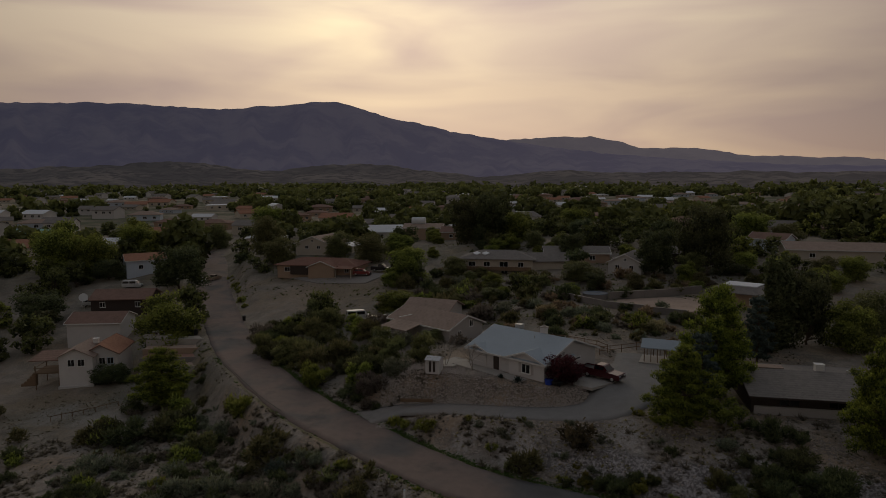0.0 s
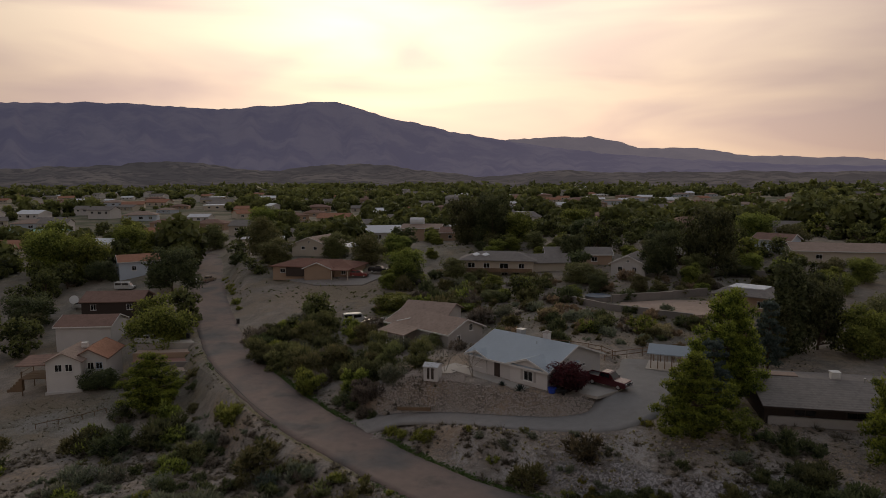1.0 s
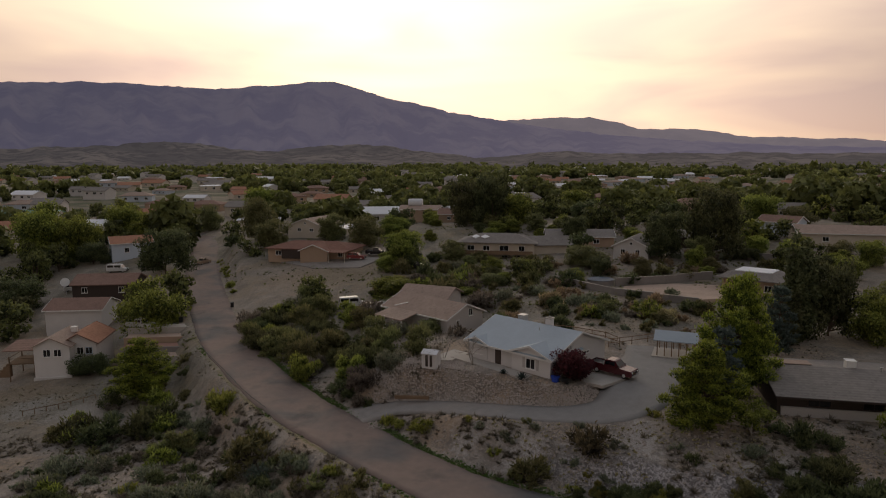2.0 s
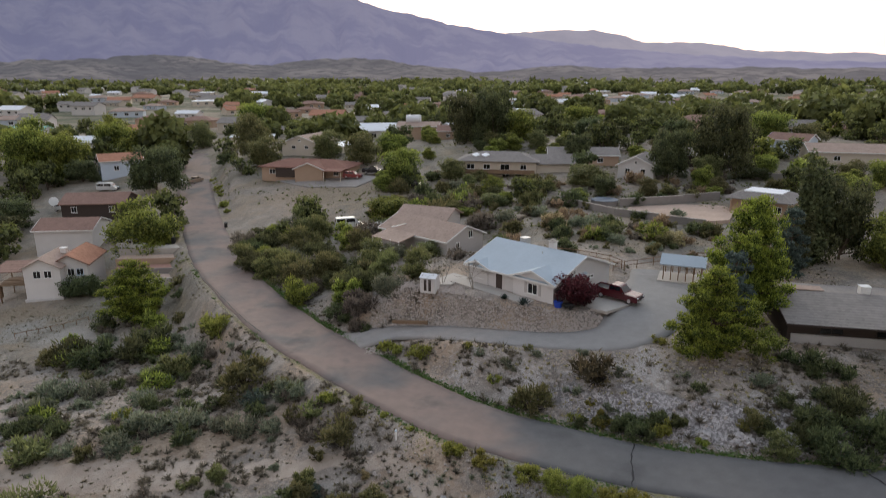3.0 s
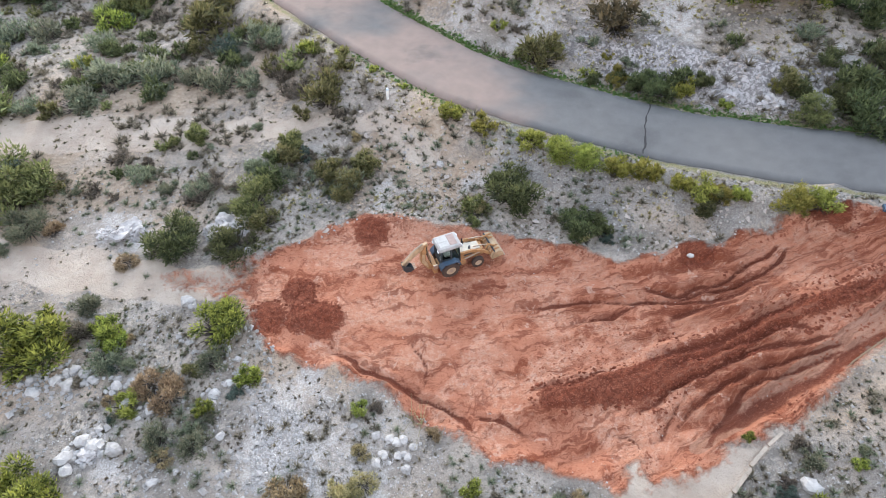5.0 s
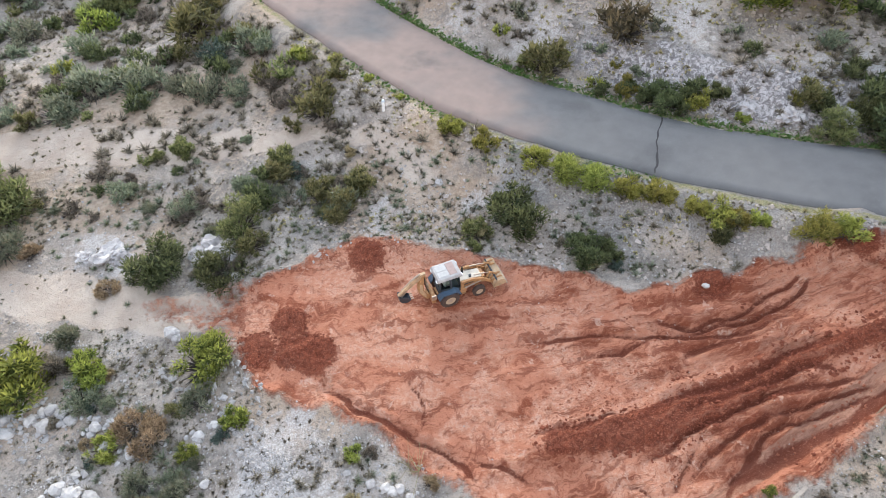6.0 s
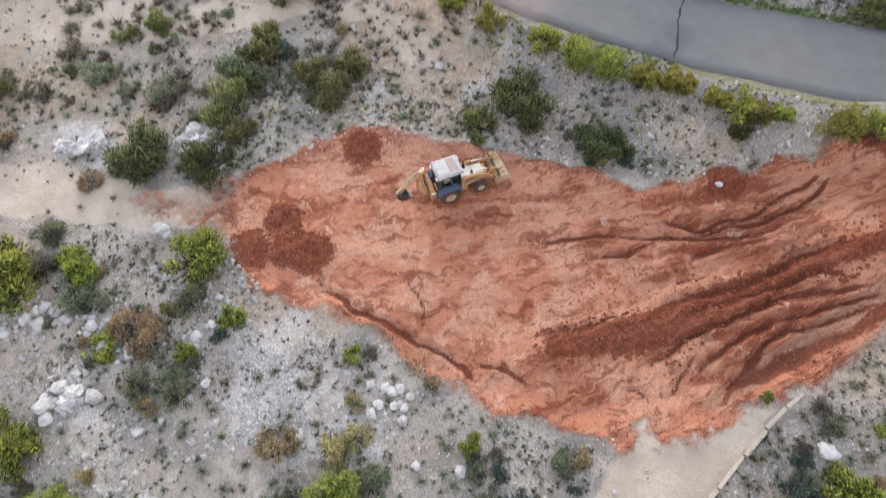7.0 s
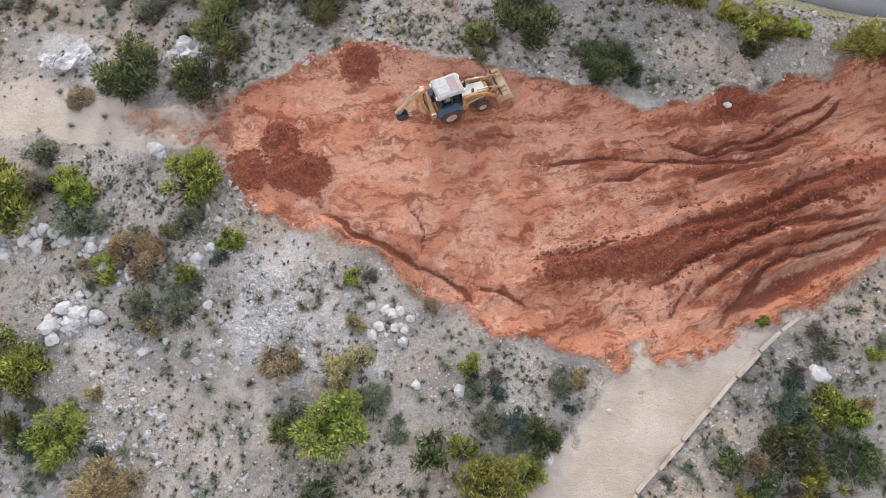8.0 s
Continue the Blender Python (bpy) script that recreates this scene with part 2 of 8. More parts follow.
def plain(name, col, rough=0.8, metal=0.0, spec=0.3, vary=0.18, grain=6.0, patch=0.5, bump=0.15, dist=0.02, each=0.08):
    """Paint, metal, plaster and the like: one base colour with grain, patches and a shift from piece to piece."""
    n = Nodes(name, rough, metal, spec)
    a, b = n.noise(grain, 4), n.noise(patch, 3)
    v = n.math("MULTIPLY_ADD", a, vary, 1 - vary / 2)
    v = n.math("MULTIPLY", v, n.math("MULTIPLY_ADD", b, vary * 1.2, 1 - vary * 0.6))
    v = n.math("MULTIPLY", v, n.math("MULTIPLY_ADD", n.rand(), each * 2, 1 - each))
    if bump:
        n.bump(a, bump, dist)
    return n.done(n.hsv(col, val=v), n.math("MULTIPLY_ADD", b, 0.15, rough - 0.07))


def clear_glass(name, tint):
    """Thin tinted window glass that one can look through."""
    n = Nodes(name, 0.05, 0.0, 0.5)
    n.bsdf.inputs["Transmission Weight"].default_value, n.bsdf.inputs["IOR"].default_value = 1.0, 1.06
    return n.done(tint)


def leafage(name, dark, light, hue=0.03, straw=0.0):
    """Leaves: from dark to light leaf by leaf, and a shift of hue from plant to plant."""
    n = Nodes(name, 0.6, 0.0, 0.25)
    # tip carries painted shading: dark inside a crown, light outside and on top
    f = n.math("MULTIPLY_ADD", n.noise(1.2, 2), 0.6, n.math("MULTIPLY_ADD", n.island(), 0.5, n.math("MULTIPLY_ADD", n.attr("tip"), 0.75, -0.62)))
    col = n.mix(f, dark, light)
    if straw:
        col = n.mix(n.math("MULTIPLY", n.step(n.noise(2.5, 2), 0.55, 0.7), straw), col, (0.30, 0.24, 0.13))
    col = n.hsv(col, n.math("MULTIPLY_ADD", n.rand(), hue * 2, 0.5 - hue), 1.0, n.math("MULTIPLY_ADD", n.rand(), 0.36, 0.86))
    n.put(col, n.bsdf.inputs["Base Color"])
    thin = n.t.nodes.new("ShaderNodeBsdfTranslucent")
    n.t.links.new(col, thin.inputs[0])
    both = n.t.nodes.new("ShaderNodeMixShader")
    both.inputs[0].default_value = 0.38
    n.t.links.new(n.bsdf.outputs[0], both.inputs[1])
    n.t.links.new(thin.outputs[0], both.inputs[2])
    n.t.links.new(both.outputs[0], n.t.nodes["Material Output"].inputs[0])
    return n.m


def shingle(name, col, row=0.22, vary=0.25):
    """Roofing laid in courses that follow the height."""
    n = Nodes(name, 0.9, 0, 0.2)
    course = n.t.nodes.new("ShaderNodeTexWave")
    course.wave_type, course.bands_direction = "BANDS", "Z"
    course.inputs["Scale"].default_value, course.inputs["Distortion"].default_value = 3.2, 0.4
    n.put(n.pos, course.inputs["Vector"])
    tabs = n.cells(3.0, out="Color")
    v = n.math("MULTIPLY_ADD", n.noise(0.6, 4), vary * 1.6, 1 - vary * 0.8)
    v = n.math("MULTIPLY", v, n.math("MULTIPLY_ADD", course.outputs["Fac"], 0.12, 0.92))
    c = n.mix(0.14, n.hsv(col, val=v), n.hsv(tabs, sat=0.0), "OVERLAY")
    n.bump(course.outputs["Fac"], 0.3, 0.02)
    return n.done(c)


def ground_material():
    n = Nodes("desert_ground", 0.95, 0, 0.15)
    mid, fine, grit = n.noise(0.35, 5, 0.6), n.noise(2.2, 5, 0.65), n.noise(11.0, 4, 0.7)
    soil = n.mix(n.step(mid, 0.35, 0.65), (0.290, 0.250, 0.216), (0.445, 0.388, 0.332))
    soil = n.mix(n.step(n.noise(0.12, 4), 0.44, 0.66, 0, 0.75), soil, (0.44, 0.325, 0.225))
    soil = n.mix(n.step(n.noise(0.09, 4, 0.6, distortion=0.7), 0.52, 0.66, 0, 0.6), soil, (0.30, 0.285, 0.27))
    soil = n.mix(n.math("MULTIPLY", n.step(fine, 0.52, 0.75), 0.5), soil, (0.50, 0.45, 0.40))
    soil = n.mix(n.math("MULTIPLY", n.step(n.noise(5.0, 4, 0.7), 0.53, 0.62), 0.55), soil, (0.165, 0.140, 0.115))
    soil = n.mix(n.math("MULTIPLY", n.step(n.noise(13.0, 3, 0.7), 0.54, 0.62), 0.45), soil, (0.19, 0.165, 0.14))
    soil = n.mix(n.math("MULTIPLY", n.step(n.noise(0.8, 6, 0.68, distortion=0.8), 0.50, 0.66), 0.55), soil, (0.215, 0.190, 0.160))
    litter = n.math("MULTIPLY", n.step(n.noise(0.22, 5, 0.62), 0.46, 0.60), n.step(n.noise(2.8, 5, 0.7), 0.40, 0.56))
    soil = n.mix(n.math("MULTIPLY", litter, 0.75), soil, (0.165, 0.150, 0.135))
    soil = n.mix(n.step(n.cells(7.0), 0.17, 0.10, 0, 0.6), soil, (0.58, 0.545, 0.505))
    soil = n.mix(n.step(n.cells(16.0), 0.20, 0.12, 0, 0.5), soil, (0.53, 0.495, 0.46))
    # warm tan soil by the road's shoulder and on the hill
    warm = n.math("ADD", n.attr("warm"), n.math("MULTIPLY_ADD", n.noise(0.9, 5, 0.65), 1.4, -0.7))
    soil = n.mix(n.step(warm, 0.2, 0.8, 0, 0.7), soil, n.mix(n.step(fine, 0.4, 0.6), (0.335, 0.245, 0.170), (0.455, 0.355, 0.258)))
    # bare pale lime-rich places
    pale = n.math("ADD", n.attr("pale"), n.math("MULTIPLY_ADD", fine, 0.9, -0.45))
    pale = n.math("ADD", pale, n.math("MULTIPLY_ADD", n.noise(1.1, 4, 0.65), 1.0, -0.5))
    soil = n.mix(n.step(pale, 0.25, 0.9, 0, 0.85), soil, n.mix(n.step(n.noise(9.0, 5, 0.75), 0.42, 0.58), (0.355, 0.320, 0.295), (0.555, 0.520, 0.49)))
    # grey gravel on the road's lower bank
    slate = n.math("ADD", n.attr("slate"), n.math("MULTIPLY_ADD", fine, 0.9, -0.45))
    soil = n.mix(n.step(slate, 0.3, 0.8, 0, 0.6), soil, n.mix(n.step(n.noise(8.0, 5, 0.75), 0.42, 0.60), (0.155, 0.148, 0.142), (0.33, 0.315, 0.30)))
    # broken chalky rock in the cut above the road
    chalk = n.math("ADD", n.attr("chalk"), n.math("MULTIPLY_ADD", n.noise(0.7, 6, 0.7, distortion=0.5), 1.8, -0.9))
    face = n.mix(n.step(n.noise(2.6, 6, 0.75, distortion=0.6), 0.42, 0.60), (0.19, 0.175, 0.17), (0.56, 0.525, 0.52))
    soil = n.mix(n.step(chalk, 0.35, 0.6, 0, 0.9), soil, face)
    # trodden tracks
    path = n.math("ADD", n.attr("path"), n.math("MULTIPLY_ADD", fine, 0.7, -0.35))
    track = n.mix(n.step(mid, 0.35, 0.65), (0.400, 0.325, 0.262), (0.490, 0.415, 0.345))
    track = n.mix(n.step(grit, 0.58, 0.7, 0, 0.35), track, (0.26, 0.215, 0.175))
    soil = n.mix(n.step(path, 0.3, 0.6), soil, track)
    # dry grass along the road's edge
    grass = n.math("ADD", n.attr("grass"), n.math("MULTIPLY_ADD", fine, 1.0, -0.5))
    soil = n.mix(n.step(grass, 0.4, 0.7, 0, 0.8), soil, n.mix(n.step(grit, 0.4, 0.6), (0.13, 0.15, 0.05), (0.33, 0.27, 0.14)))
    # dug red earth: scraped bright hardpan, streaked along the machine's passes, with crumbled darker earth
    edge = n.math("ADD", n.attr("red"), n.math("MULTIPLY_ADD", fine, 1.3, -0.65))
    edge = n.math("ADD", edge, n.math("MULTIPLY_ADD", n.noise(0.5, 3), 1.2, -0.6))
    flow = n.t.nodes.new("ShaderNodeCombineXYZ")
    n.put(n.math("MULTIPLY", n.attr("run"), 0.10), flow.inputs[0])
    n.put(n.math("ADD", n.attr("cross"), n.math("MULTIPLY", n.noise(0.9, 3), 0.9)), flow.inputs[1])
    streak = n.noise(1.35, 6, 0.70, flow.outputs[0])
    rut = n.noise(2.2, 6, 0.70, flow.outputs[0])
    hair = n.noise(5.5, 6, 0.74, flow.outputs[0])
    clod, crumb = n.noise(3.5, 5, 0.7), n.noise(15.0, 4, 0.75)
    wet_and_shade = n.attr("wet_and_shade")
    red = n.mix(n.step(n.math("SUBTRACT", streak, n.math("MULTIPLY", wet_and_shade, 0.12)), 0.38, 0.52), (0.205, 0.064, 0.033), (0.425, 0.180, 0.108))
    red = n.mix(n.math("MULTIPLY", n.step(n.noise(0.42, 5, 0.62, distortion=0.5), 0.44, 0.58), n.math("SUBTRACT", 0.8, n.math("MULTIPLY", wet_and_shade, 0.65))), red, n.mix(n.step(clod, 0.42, 0.6), (0.48, 0.235, 0.150), (0.575, 0.345, 0.245)))
    red = n.mix(n.step(rut, 0.53, 0.60, 0, 0.65), red, (0.150, 0.042, 0.022))
    red = n.mix(n.step(hair, 0.54, 0.60, 0, 0.5), red, (0.50, 0.245, 0.155))
    red = n.mix(n.step(hair, 0.44, 0.38, 0, 0.5), red, (0.165, 0.048, 0.025))
    red = n.mix(n.step(clod, 0.57, 0.68, 0, 0.5), red, (0.175, 0.052, 0.027))
    red = n.mix(n.step(n.noise(1.1, 5, 0.7, distortion=0.6), 0.60, 0.67, 0, 0.6), red, (0.54, 0.36, 0.275))
    red = n.mix(n.step(n.noise(0.8, 5, 0.7, distortion=0.9), 0.57, 0.64, 0, 0.65), red, (0.195, 0.062, 0.036))
    berm = n.math("ADD", n.attr("berm"), n.math("MULTIPLY_ADD", clod, 0.5, -0.25))
    red = n.mix(n.step(berm, 0.35, 0.6, 0, 0.8), red, n.mix(n.step(hair, 0.4, 0.6), (0.255, 0.135, 0.090), (0.355, 0.205, 0.145)))
    fresh = n.math("ADD", n.attr("fresh"), n.math("MULTIPLY_ADD", clod, 1.1, -0.55))
    fresh = n.math("ADD", fresh, n.math("MULTIPLY_ADD", fine, 0.5, -0.25))
    red = n.mix(n.step(fresh, 0.42, 0.60, 0, 0.92), red, n.mix(n.step(n.math("ADD", n.math("MULTIPLY", crumb, 0.5), n.math("MULTIPLY", clod, 0.5)), 0.42, 0.60), (0.105, 0.027, 0.014), (0.225, 0.066, 0.034)))
    # shading of the ruts put into colour: dark floors, light crests
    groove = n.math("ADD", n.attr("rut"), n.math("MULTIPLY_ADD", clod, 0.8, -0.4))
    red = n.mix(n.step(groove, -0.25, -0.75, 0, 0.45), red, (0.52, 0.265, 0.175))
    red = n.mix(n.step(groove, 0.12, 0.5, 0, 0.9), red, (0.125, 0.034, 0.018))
    red = n.mix(n.step(crumb, 0.57, 0.66, 0, 0.4), red, (0.52, 0.29, 0.20))
    red = n.mix(n.step(crumb, 0.42, 0.34, 0, 0.45), red, (0.14, 0.042, 0.022))
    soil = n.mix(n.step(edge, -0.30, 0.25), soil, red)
    # scrub and tree litter far off
    far = n.attr("far")
    scrub = n.mix(n.step(n.noise(0.03, 6, 0.62), 0.42, 0.60), (0.30, 0.255, 0.20), (0.095, 0.105, 0.062))
    scrub = n.mix(n.step(n.noise(0.006, 5, 0.6), 0.44, 0.62, 0, 0.6), scrub, (0.085, 0.095, 0.062))
    soil = n.mix(far, soil, scrub)
    h = n.math("ADD", n.math("MULTIPLY", fine, 1.0), n.math("MULTIPLY", grit, 0.45))
    dug = n.math("ADD", n.math("MULTIPLY", rut, 1.2), n.math("MULTIPLY", hair, 0.7))
    h = n.math("ADD", h, n.math("MULTIPLY", dug, n.step(edge, -0.25, 0.35)))
    n.bump(n.math("ADD", h, n.math("MULTIPLY", n.noise(1.3, 5, 0.7), n.step(chalk, 0.2, 0.6, 0, 3.0))), 1.0, 0.20)
    return n.done(soil)


def asphalt(name, col, warm, stain=0.5):
    n = Nodes(name, 0.9, 0, 0.25)
    sx = n.t.nodes.new("ShaderNodeSeparateXYZ")
    n.put(n.pos, sx.inputs[0])
    worn = n.math("MULTIPLY_ADD", n.noise(0.10, 4, 0.5, distortion=0.6), 1.6, n.step(sx.outputs[0], 18.0, 0.0, -1.0, -0.38))
    c = n.mix(n.step(worn, 0.05, 0.5), col, warm)
    c = n.hsv(c, val=n.math("MULTIPLY_ADD", n.noise(0.8, 5, 0.6), 0.45, 0.78))
    c = n.mix(n.step(n.noise(0.22, 4), 0.56, 0.72, 0, stain), c, tuple(v * 0.6 for v in col))
    c = n.mix(n.step(n.noise(22.0, 3, 0.7), 0.52, 0.7, 0, 0.4), c, tuple(min(1, v * 1.8) for v in col))
    n.bump(n.noise(25.0, 3), 0.35, 0.02)
    return n.done(c)


M = {
    "ground": ground_material(),
    "road": asphalt("worn_asphalt", (0.132, 0.128, 0.126), (0.245, 0.186, 0.158)),
    "drive": asphalt("grey_gravel_drive", (0.268, 0.256, 0.245), (0.305, 0.275, 0.250), 0.3),
    "crack": plain("crack_sealant", (0.03, 0.028, 0.028), 0.7),
    "concrete": plain("pale_concrete", (0.44, 0.405, 0.365), 0.85, vary=0.25),
    "yard": plain("bare_yard_earth", (0.46, 0.35, 0.28), 0.95, vary=0.35, grain=2, patch=0.25),
    "terrace_soil": plain("reddish_terrace_soil", (0.34, 0.20, 0.155), 0.95, vary=0.4, grain=3, patch=0.5),
    "kerb": plain("weathered_kerb", (0.37, 0.315, 0.26), 0.9, vary=0.6, grain=9),
    "block": plain("block_wall", (0.245, 0.225, 0.21), 0.9, vary=0.3),
    "white_wall": plain("white_render", (0.62, 0.595, 0.58), 0.85, vary=0.12),
    "cream_wall": plain("cream_render", (0.55, 0.49, 0.41), 0.85, vary=0.12),
    "tan_wall": plain("tan_render", (0.40, 0.29, 0.21), 0.85, vary=0.15),
    "grey_wall": plain("grey_siding", (0.47, 0.44, 0.42), 0.8, vary=0.15),
    "dark_wall": plain("dark_brown_siding", (0.060, 0.045, 0.038), 0.75, vary=0.25),
    "blue_wall": plain("pale_blue_siding", (0.50, 0.56, 0.64), 0.8, vary=0.1),
    "blue_roof": plain("pale_blue_coated_roof", (0.385, 0.440, 0.490), 0.85, 0.0, 0.12, vary=0.16, grain=3, patch=0.35, bump=0.1),
    "white_roof": plain("white_coated_roof", (0.72, 0.74, 0.77), 0.6, vary=0.15),
    "brown_roof": shingle("brown_shingle", (0.235, 0.150, 0.120)),
    "rust_roof": shingle("rust_brown_shingle", (0.205, 0.105, 0.080)),
    "red_roof": shingle("terracotta_shingle", (0.36, 0.185, 0.12)),
    "grey_roof": shingle("grey_shingle", (0.225, 0.205, 0.19)),
    "tan_roof": shingle("tan_shingle", (0.335, 0.255, 0.210)),
    "green_roof": plain("sea_green_roof", (0.20, 0.42, 0.36), 0.6),
    "trim": plain("white_trim", (0.72, 0.71, 0.69), 0.6, vary=0.08),
    "wood": plain("weathered_wood", (0.20, 0.135, 0.085), 0.85, vary=0.45, grain=14),
    "post": plain("rough_post_wood", (0.235, 0.155, 0.10), 0.9, vary=0.4, grain=14),
    "bark": plain("bark", (0.105, 0.08, 0.06), 0.95, vary=0.5, grain=12, bump=0.5),
    "pale_bark": plain("pale_bark", (0.30, 0.27, 0.235), 0.95, vary=0.35, grain=12, bump=0.5),
    "glass": plain("dark_window_glass", (0.012, 0.014, 0.017), 0.08, 0.0, 0.6, 0.1, bump=0),
    "galv": plain("galvanised_sheet", (0.52, 0.52, 0.51), 0.45, 0.5, 0.5, 0.25),
    "rubber": plain("black_rubber", (0.022, 0.021, 0.020), 0.85, vary=0.3),
    "dusty_rubber": plain("dusty_rubber", (0.075, 0.052, 0.042), 0.95, vary=0.6, grain=5),
    "rim": plain("cream_rim", (0.46, 0.36, 0.25), 0.6, vary=0.35),
    "chrome": plain("bright_metal", (0.6, 0.6, 0.6), 0.2, 1.0, 0.5, 0.1),
    "lamp_glass": plain("headlamp_glass", (0.75, 0.76, 0.78), 0.1, 0.0, 0.6, 0.05, bump=0),
    "ochre": plain("worn_ochre_paint", (0.375, 0.205, 0.090), 0.6, 0.0, 0.4, 0.85, grain=6, patch=1.8),
    "cream_metal": plain("faded_cream_bonnet", (0.50, 0.45, 0.37), 0.55, 0.0, 0.4, 0.5, grain=4, patch=1.5),
    "cab_roof": plain("sun_faded_cab_roof", (0.34, 0.325, 0.315), 0.6, 0.0, 0.4, 0.6, grain=3, patch=2.0),
    "roof_patch": plain("chalky_roof_paint", (0.38, 0.37, 0.36), 0.65, vary=0.5, grain=4, patch=2.5),
    "roof_rust": plain("rusty_roof_paint", (0.30, 0.225, 0.205), 0.7, vary=0.55, grain=4, patch=2.5),
    "bucket_metal": plain("scuffed_ochre_steel", (0.43, 0.31, 0.19), 0.6, 0.1, 0.4, vary=0.8, grain=5, patch=2.0, bump=0.3),
    "cab_glass": clear_glass("cab_glass", (0.62, 0.70, 0.68)),
    "cab_dark": plain("black_cab_frame", (0.035, 0.04, 0.048), 0.5, 0.0, 0.4, 0.3),
    "cab_blue": plain("dusty_blue_fender", (0.055, 0.085, 0.13), 0.55, 0.0, 0.4, 0.4),
    "bare_steel": plain("scoured_steel", (0.42, 0.35, 0.28), 0.4, 0.7, 0.5, 0.4),
    "maroon": plain("dark_maroon_car_paint", (0.075, 0.012, 0.016), 0.22, 0.1, 0.6, 0.1, bump=0),
    "black_paint": plain("black_car_paint", (0.015, 0.015, 0.017), 0.22, 0.1, 0.6, 0.1, bump=0),
    "white_paint": plain("white_car_paint", (0.56, 0.56, 0.55), 0.45, 0.0, 0.6, 0.06, bump=0),
    "red_paint": plain("dull_red_car_paint", (0.20, 0.03, 0.028), 0.3, 0.0, 0.6, 0.1, bump=0),
    "tan_paint": plain("tan_car_paint", (0.38, 0.28, 0.20), 0.3, 0.0, 0.6, 0.1, bump=0),
    "blue_paint": plain("blue_plastic", (0.03, 0.07, 0.42), 0.5),
    "black_plastic": plain("black_plastic", (0.02, 0.02, 0.02), 0.5),
    "rock": plain("grey_rubble", (0.325, 0.285, 0.255), 0.95, vary=0.35, grain=5, bump=0.5, each=0.35),
    "pale_rock": plain("pale_limestone", (0.385, 0.365, 0.35), 0.95, vary=0.8, grain=4, bump=0.6, dist=0.06, each=0.12),
    "crag_rock": plain("cracked_white_limestone", (0.40, 0.375, 0.365), 0.95, vary=1.0, grain=2.2, patch=0.9, bump=1.0, dist=0.12, each=0.1),
    "red_clod": plain("red_earth_clods", (0.27, 0.098, 0.055), 0.95, vary=0.4, grain=5, bump=0.5),
    "dark_clod": plain("damp_red_lumps", (0.165, 0.050, 0.027), 0.95, vary=0.5, grain=5, bump=0.5),
    "dry_clod": plain("dry_red_crumbs", (0.47, 0.26, 0.175), 0.95, vary=0.4, grain=5, bump=0.5),
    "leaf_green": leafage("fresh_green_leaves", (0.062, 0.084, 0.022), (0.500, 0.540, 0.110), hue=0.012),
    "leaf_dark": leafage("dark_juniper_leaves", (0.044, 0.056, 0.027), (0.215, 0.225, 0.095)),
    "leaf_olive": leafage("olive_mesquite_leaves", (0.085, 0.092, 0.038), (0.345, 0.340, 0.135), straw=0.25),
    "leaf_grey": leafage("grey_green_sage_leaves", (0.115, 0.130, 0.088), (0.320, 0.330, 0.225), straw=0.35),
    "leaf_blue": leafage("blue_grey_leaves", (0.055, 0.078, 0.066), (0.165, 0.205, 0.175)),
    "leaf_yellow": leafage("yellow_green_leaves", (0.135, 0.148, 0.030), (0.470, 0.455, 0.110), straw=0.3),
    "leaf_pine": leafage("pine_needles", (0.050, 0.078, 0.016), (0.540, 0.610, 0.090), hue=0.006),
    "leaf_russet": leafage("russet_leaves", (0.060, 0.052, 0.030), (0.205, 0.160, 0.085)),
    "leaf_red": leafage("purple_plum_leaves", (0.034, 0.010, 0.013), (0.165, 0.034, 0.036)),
    "straw": leafage("dry_straw", (0.230, 0.185, 0.105), (0.560, 0.465, 0.265)),
    "tuft": leafage("dry_desert_tufts", (0.151, 0.138, 0.092), (0.446, 0.405, 0.274), straw=0.4),
    "dead_twig": plain("dead_twigs", (0.062, 0.052, 0.045), 0.95, vary=0.4),
    "dry_brush": leafage("dead_brush", (0.105, 0.088, 0.070), (0.330, 0.285, 0.225), hue=0.02),
    "cushion": leafage("brown_cushion_plants", (0.125, 0.102, 0.082), (0.285, 0.235, 0.180)),
    "verge": leafage("verge_grass", (0.11, 0.16, 0.045), (0.26, 0.31, 0.10), straw=0.45),
    "twig": plain("bare_twigs", (0.26, 0.23, 0.20), 0.95, vary=0.3),
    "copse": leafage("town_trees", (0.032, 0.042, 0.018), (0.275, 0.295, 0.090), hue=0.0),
}


def far_hills(name, low, high, glow, spots=True):
    n = Nodes(name, 1.0, 0, 0.0)
    c = n.mix(n.step(n.noise(0.004, 6, 0.6), 0.4, 0.64), low, high)
    if spots:
        c = n.mix(n.step(n.noise(0.02, 5, 0.6), 0.47, 0.58, 0, 0.85), c, tuple(v * 0.5 for v in low))
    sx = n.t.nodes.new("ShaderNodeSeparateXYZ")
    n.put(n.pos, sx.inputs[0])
    # aerial haze painted as emission, brighter towards the right
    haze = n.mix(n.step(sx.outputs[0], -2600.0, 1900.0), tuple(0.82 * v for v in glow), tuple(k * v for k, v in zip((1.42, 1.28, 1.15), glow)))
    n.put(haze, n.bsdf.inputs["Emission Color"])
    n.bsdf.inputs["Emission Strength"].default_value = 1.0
    return n.done(c)


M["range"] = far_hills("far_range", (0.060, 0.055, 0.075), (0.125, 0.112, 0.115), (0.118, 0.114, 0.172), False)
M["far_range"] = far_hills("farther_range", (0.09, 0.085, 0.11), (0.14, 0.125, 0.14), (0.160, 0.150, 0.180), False)
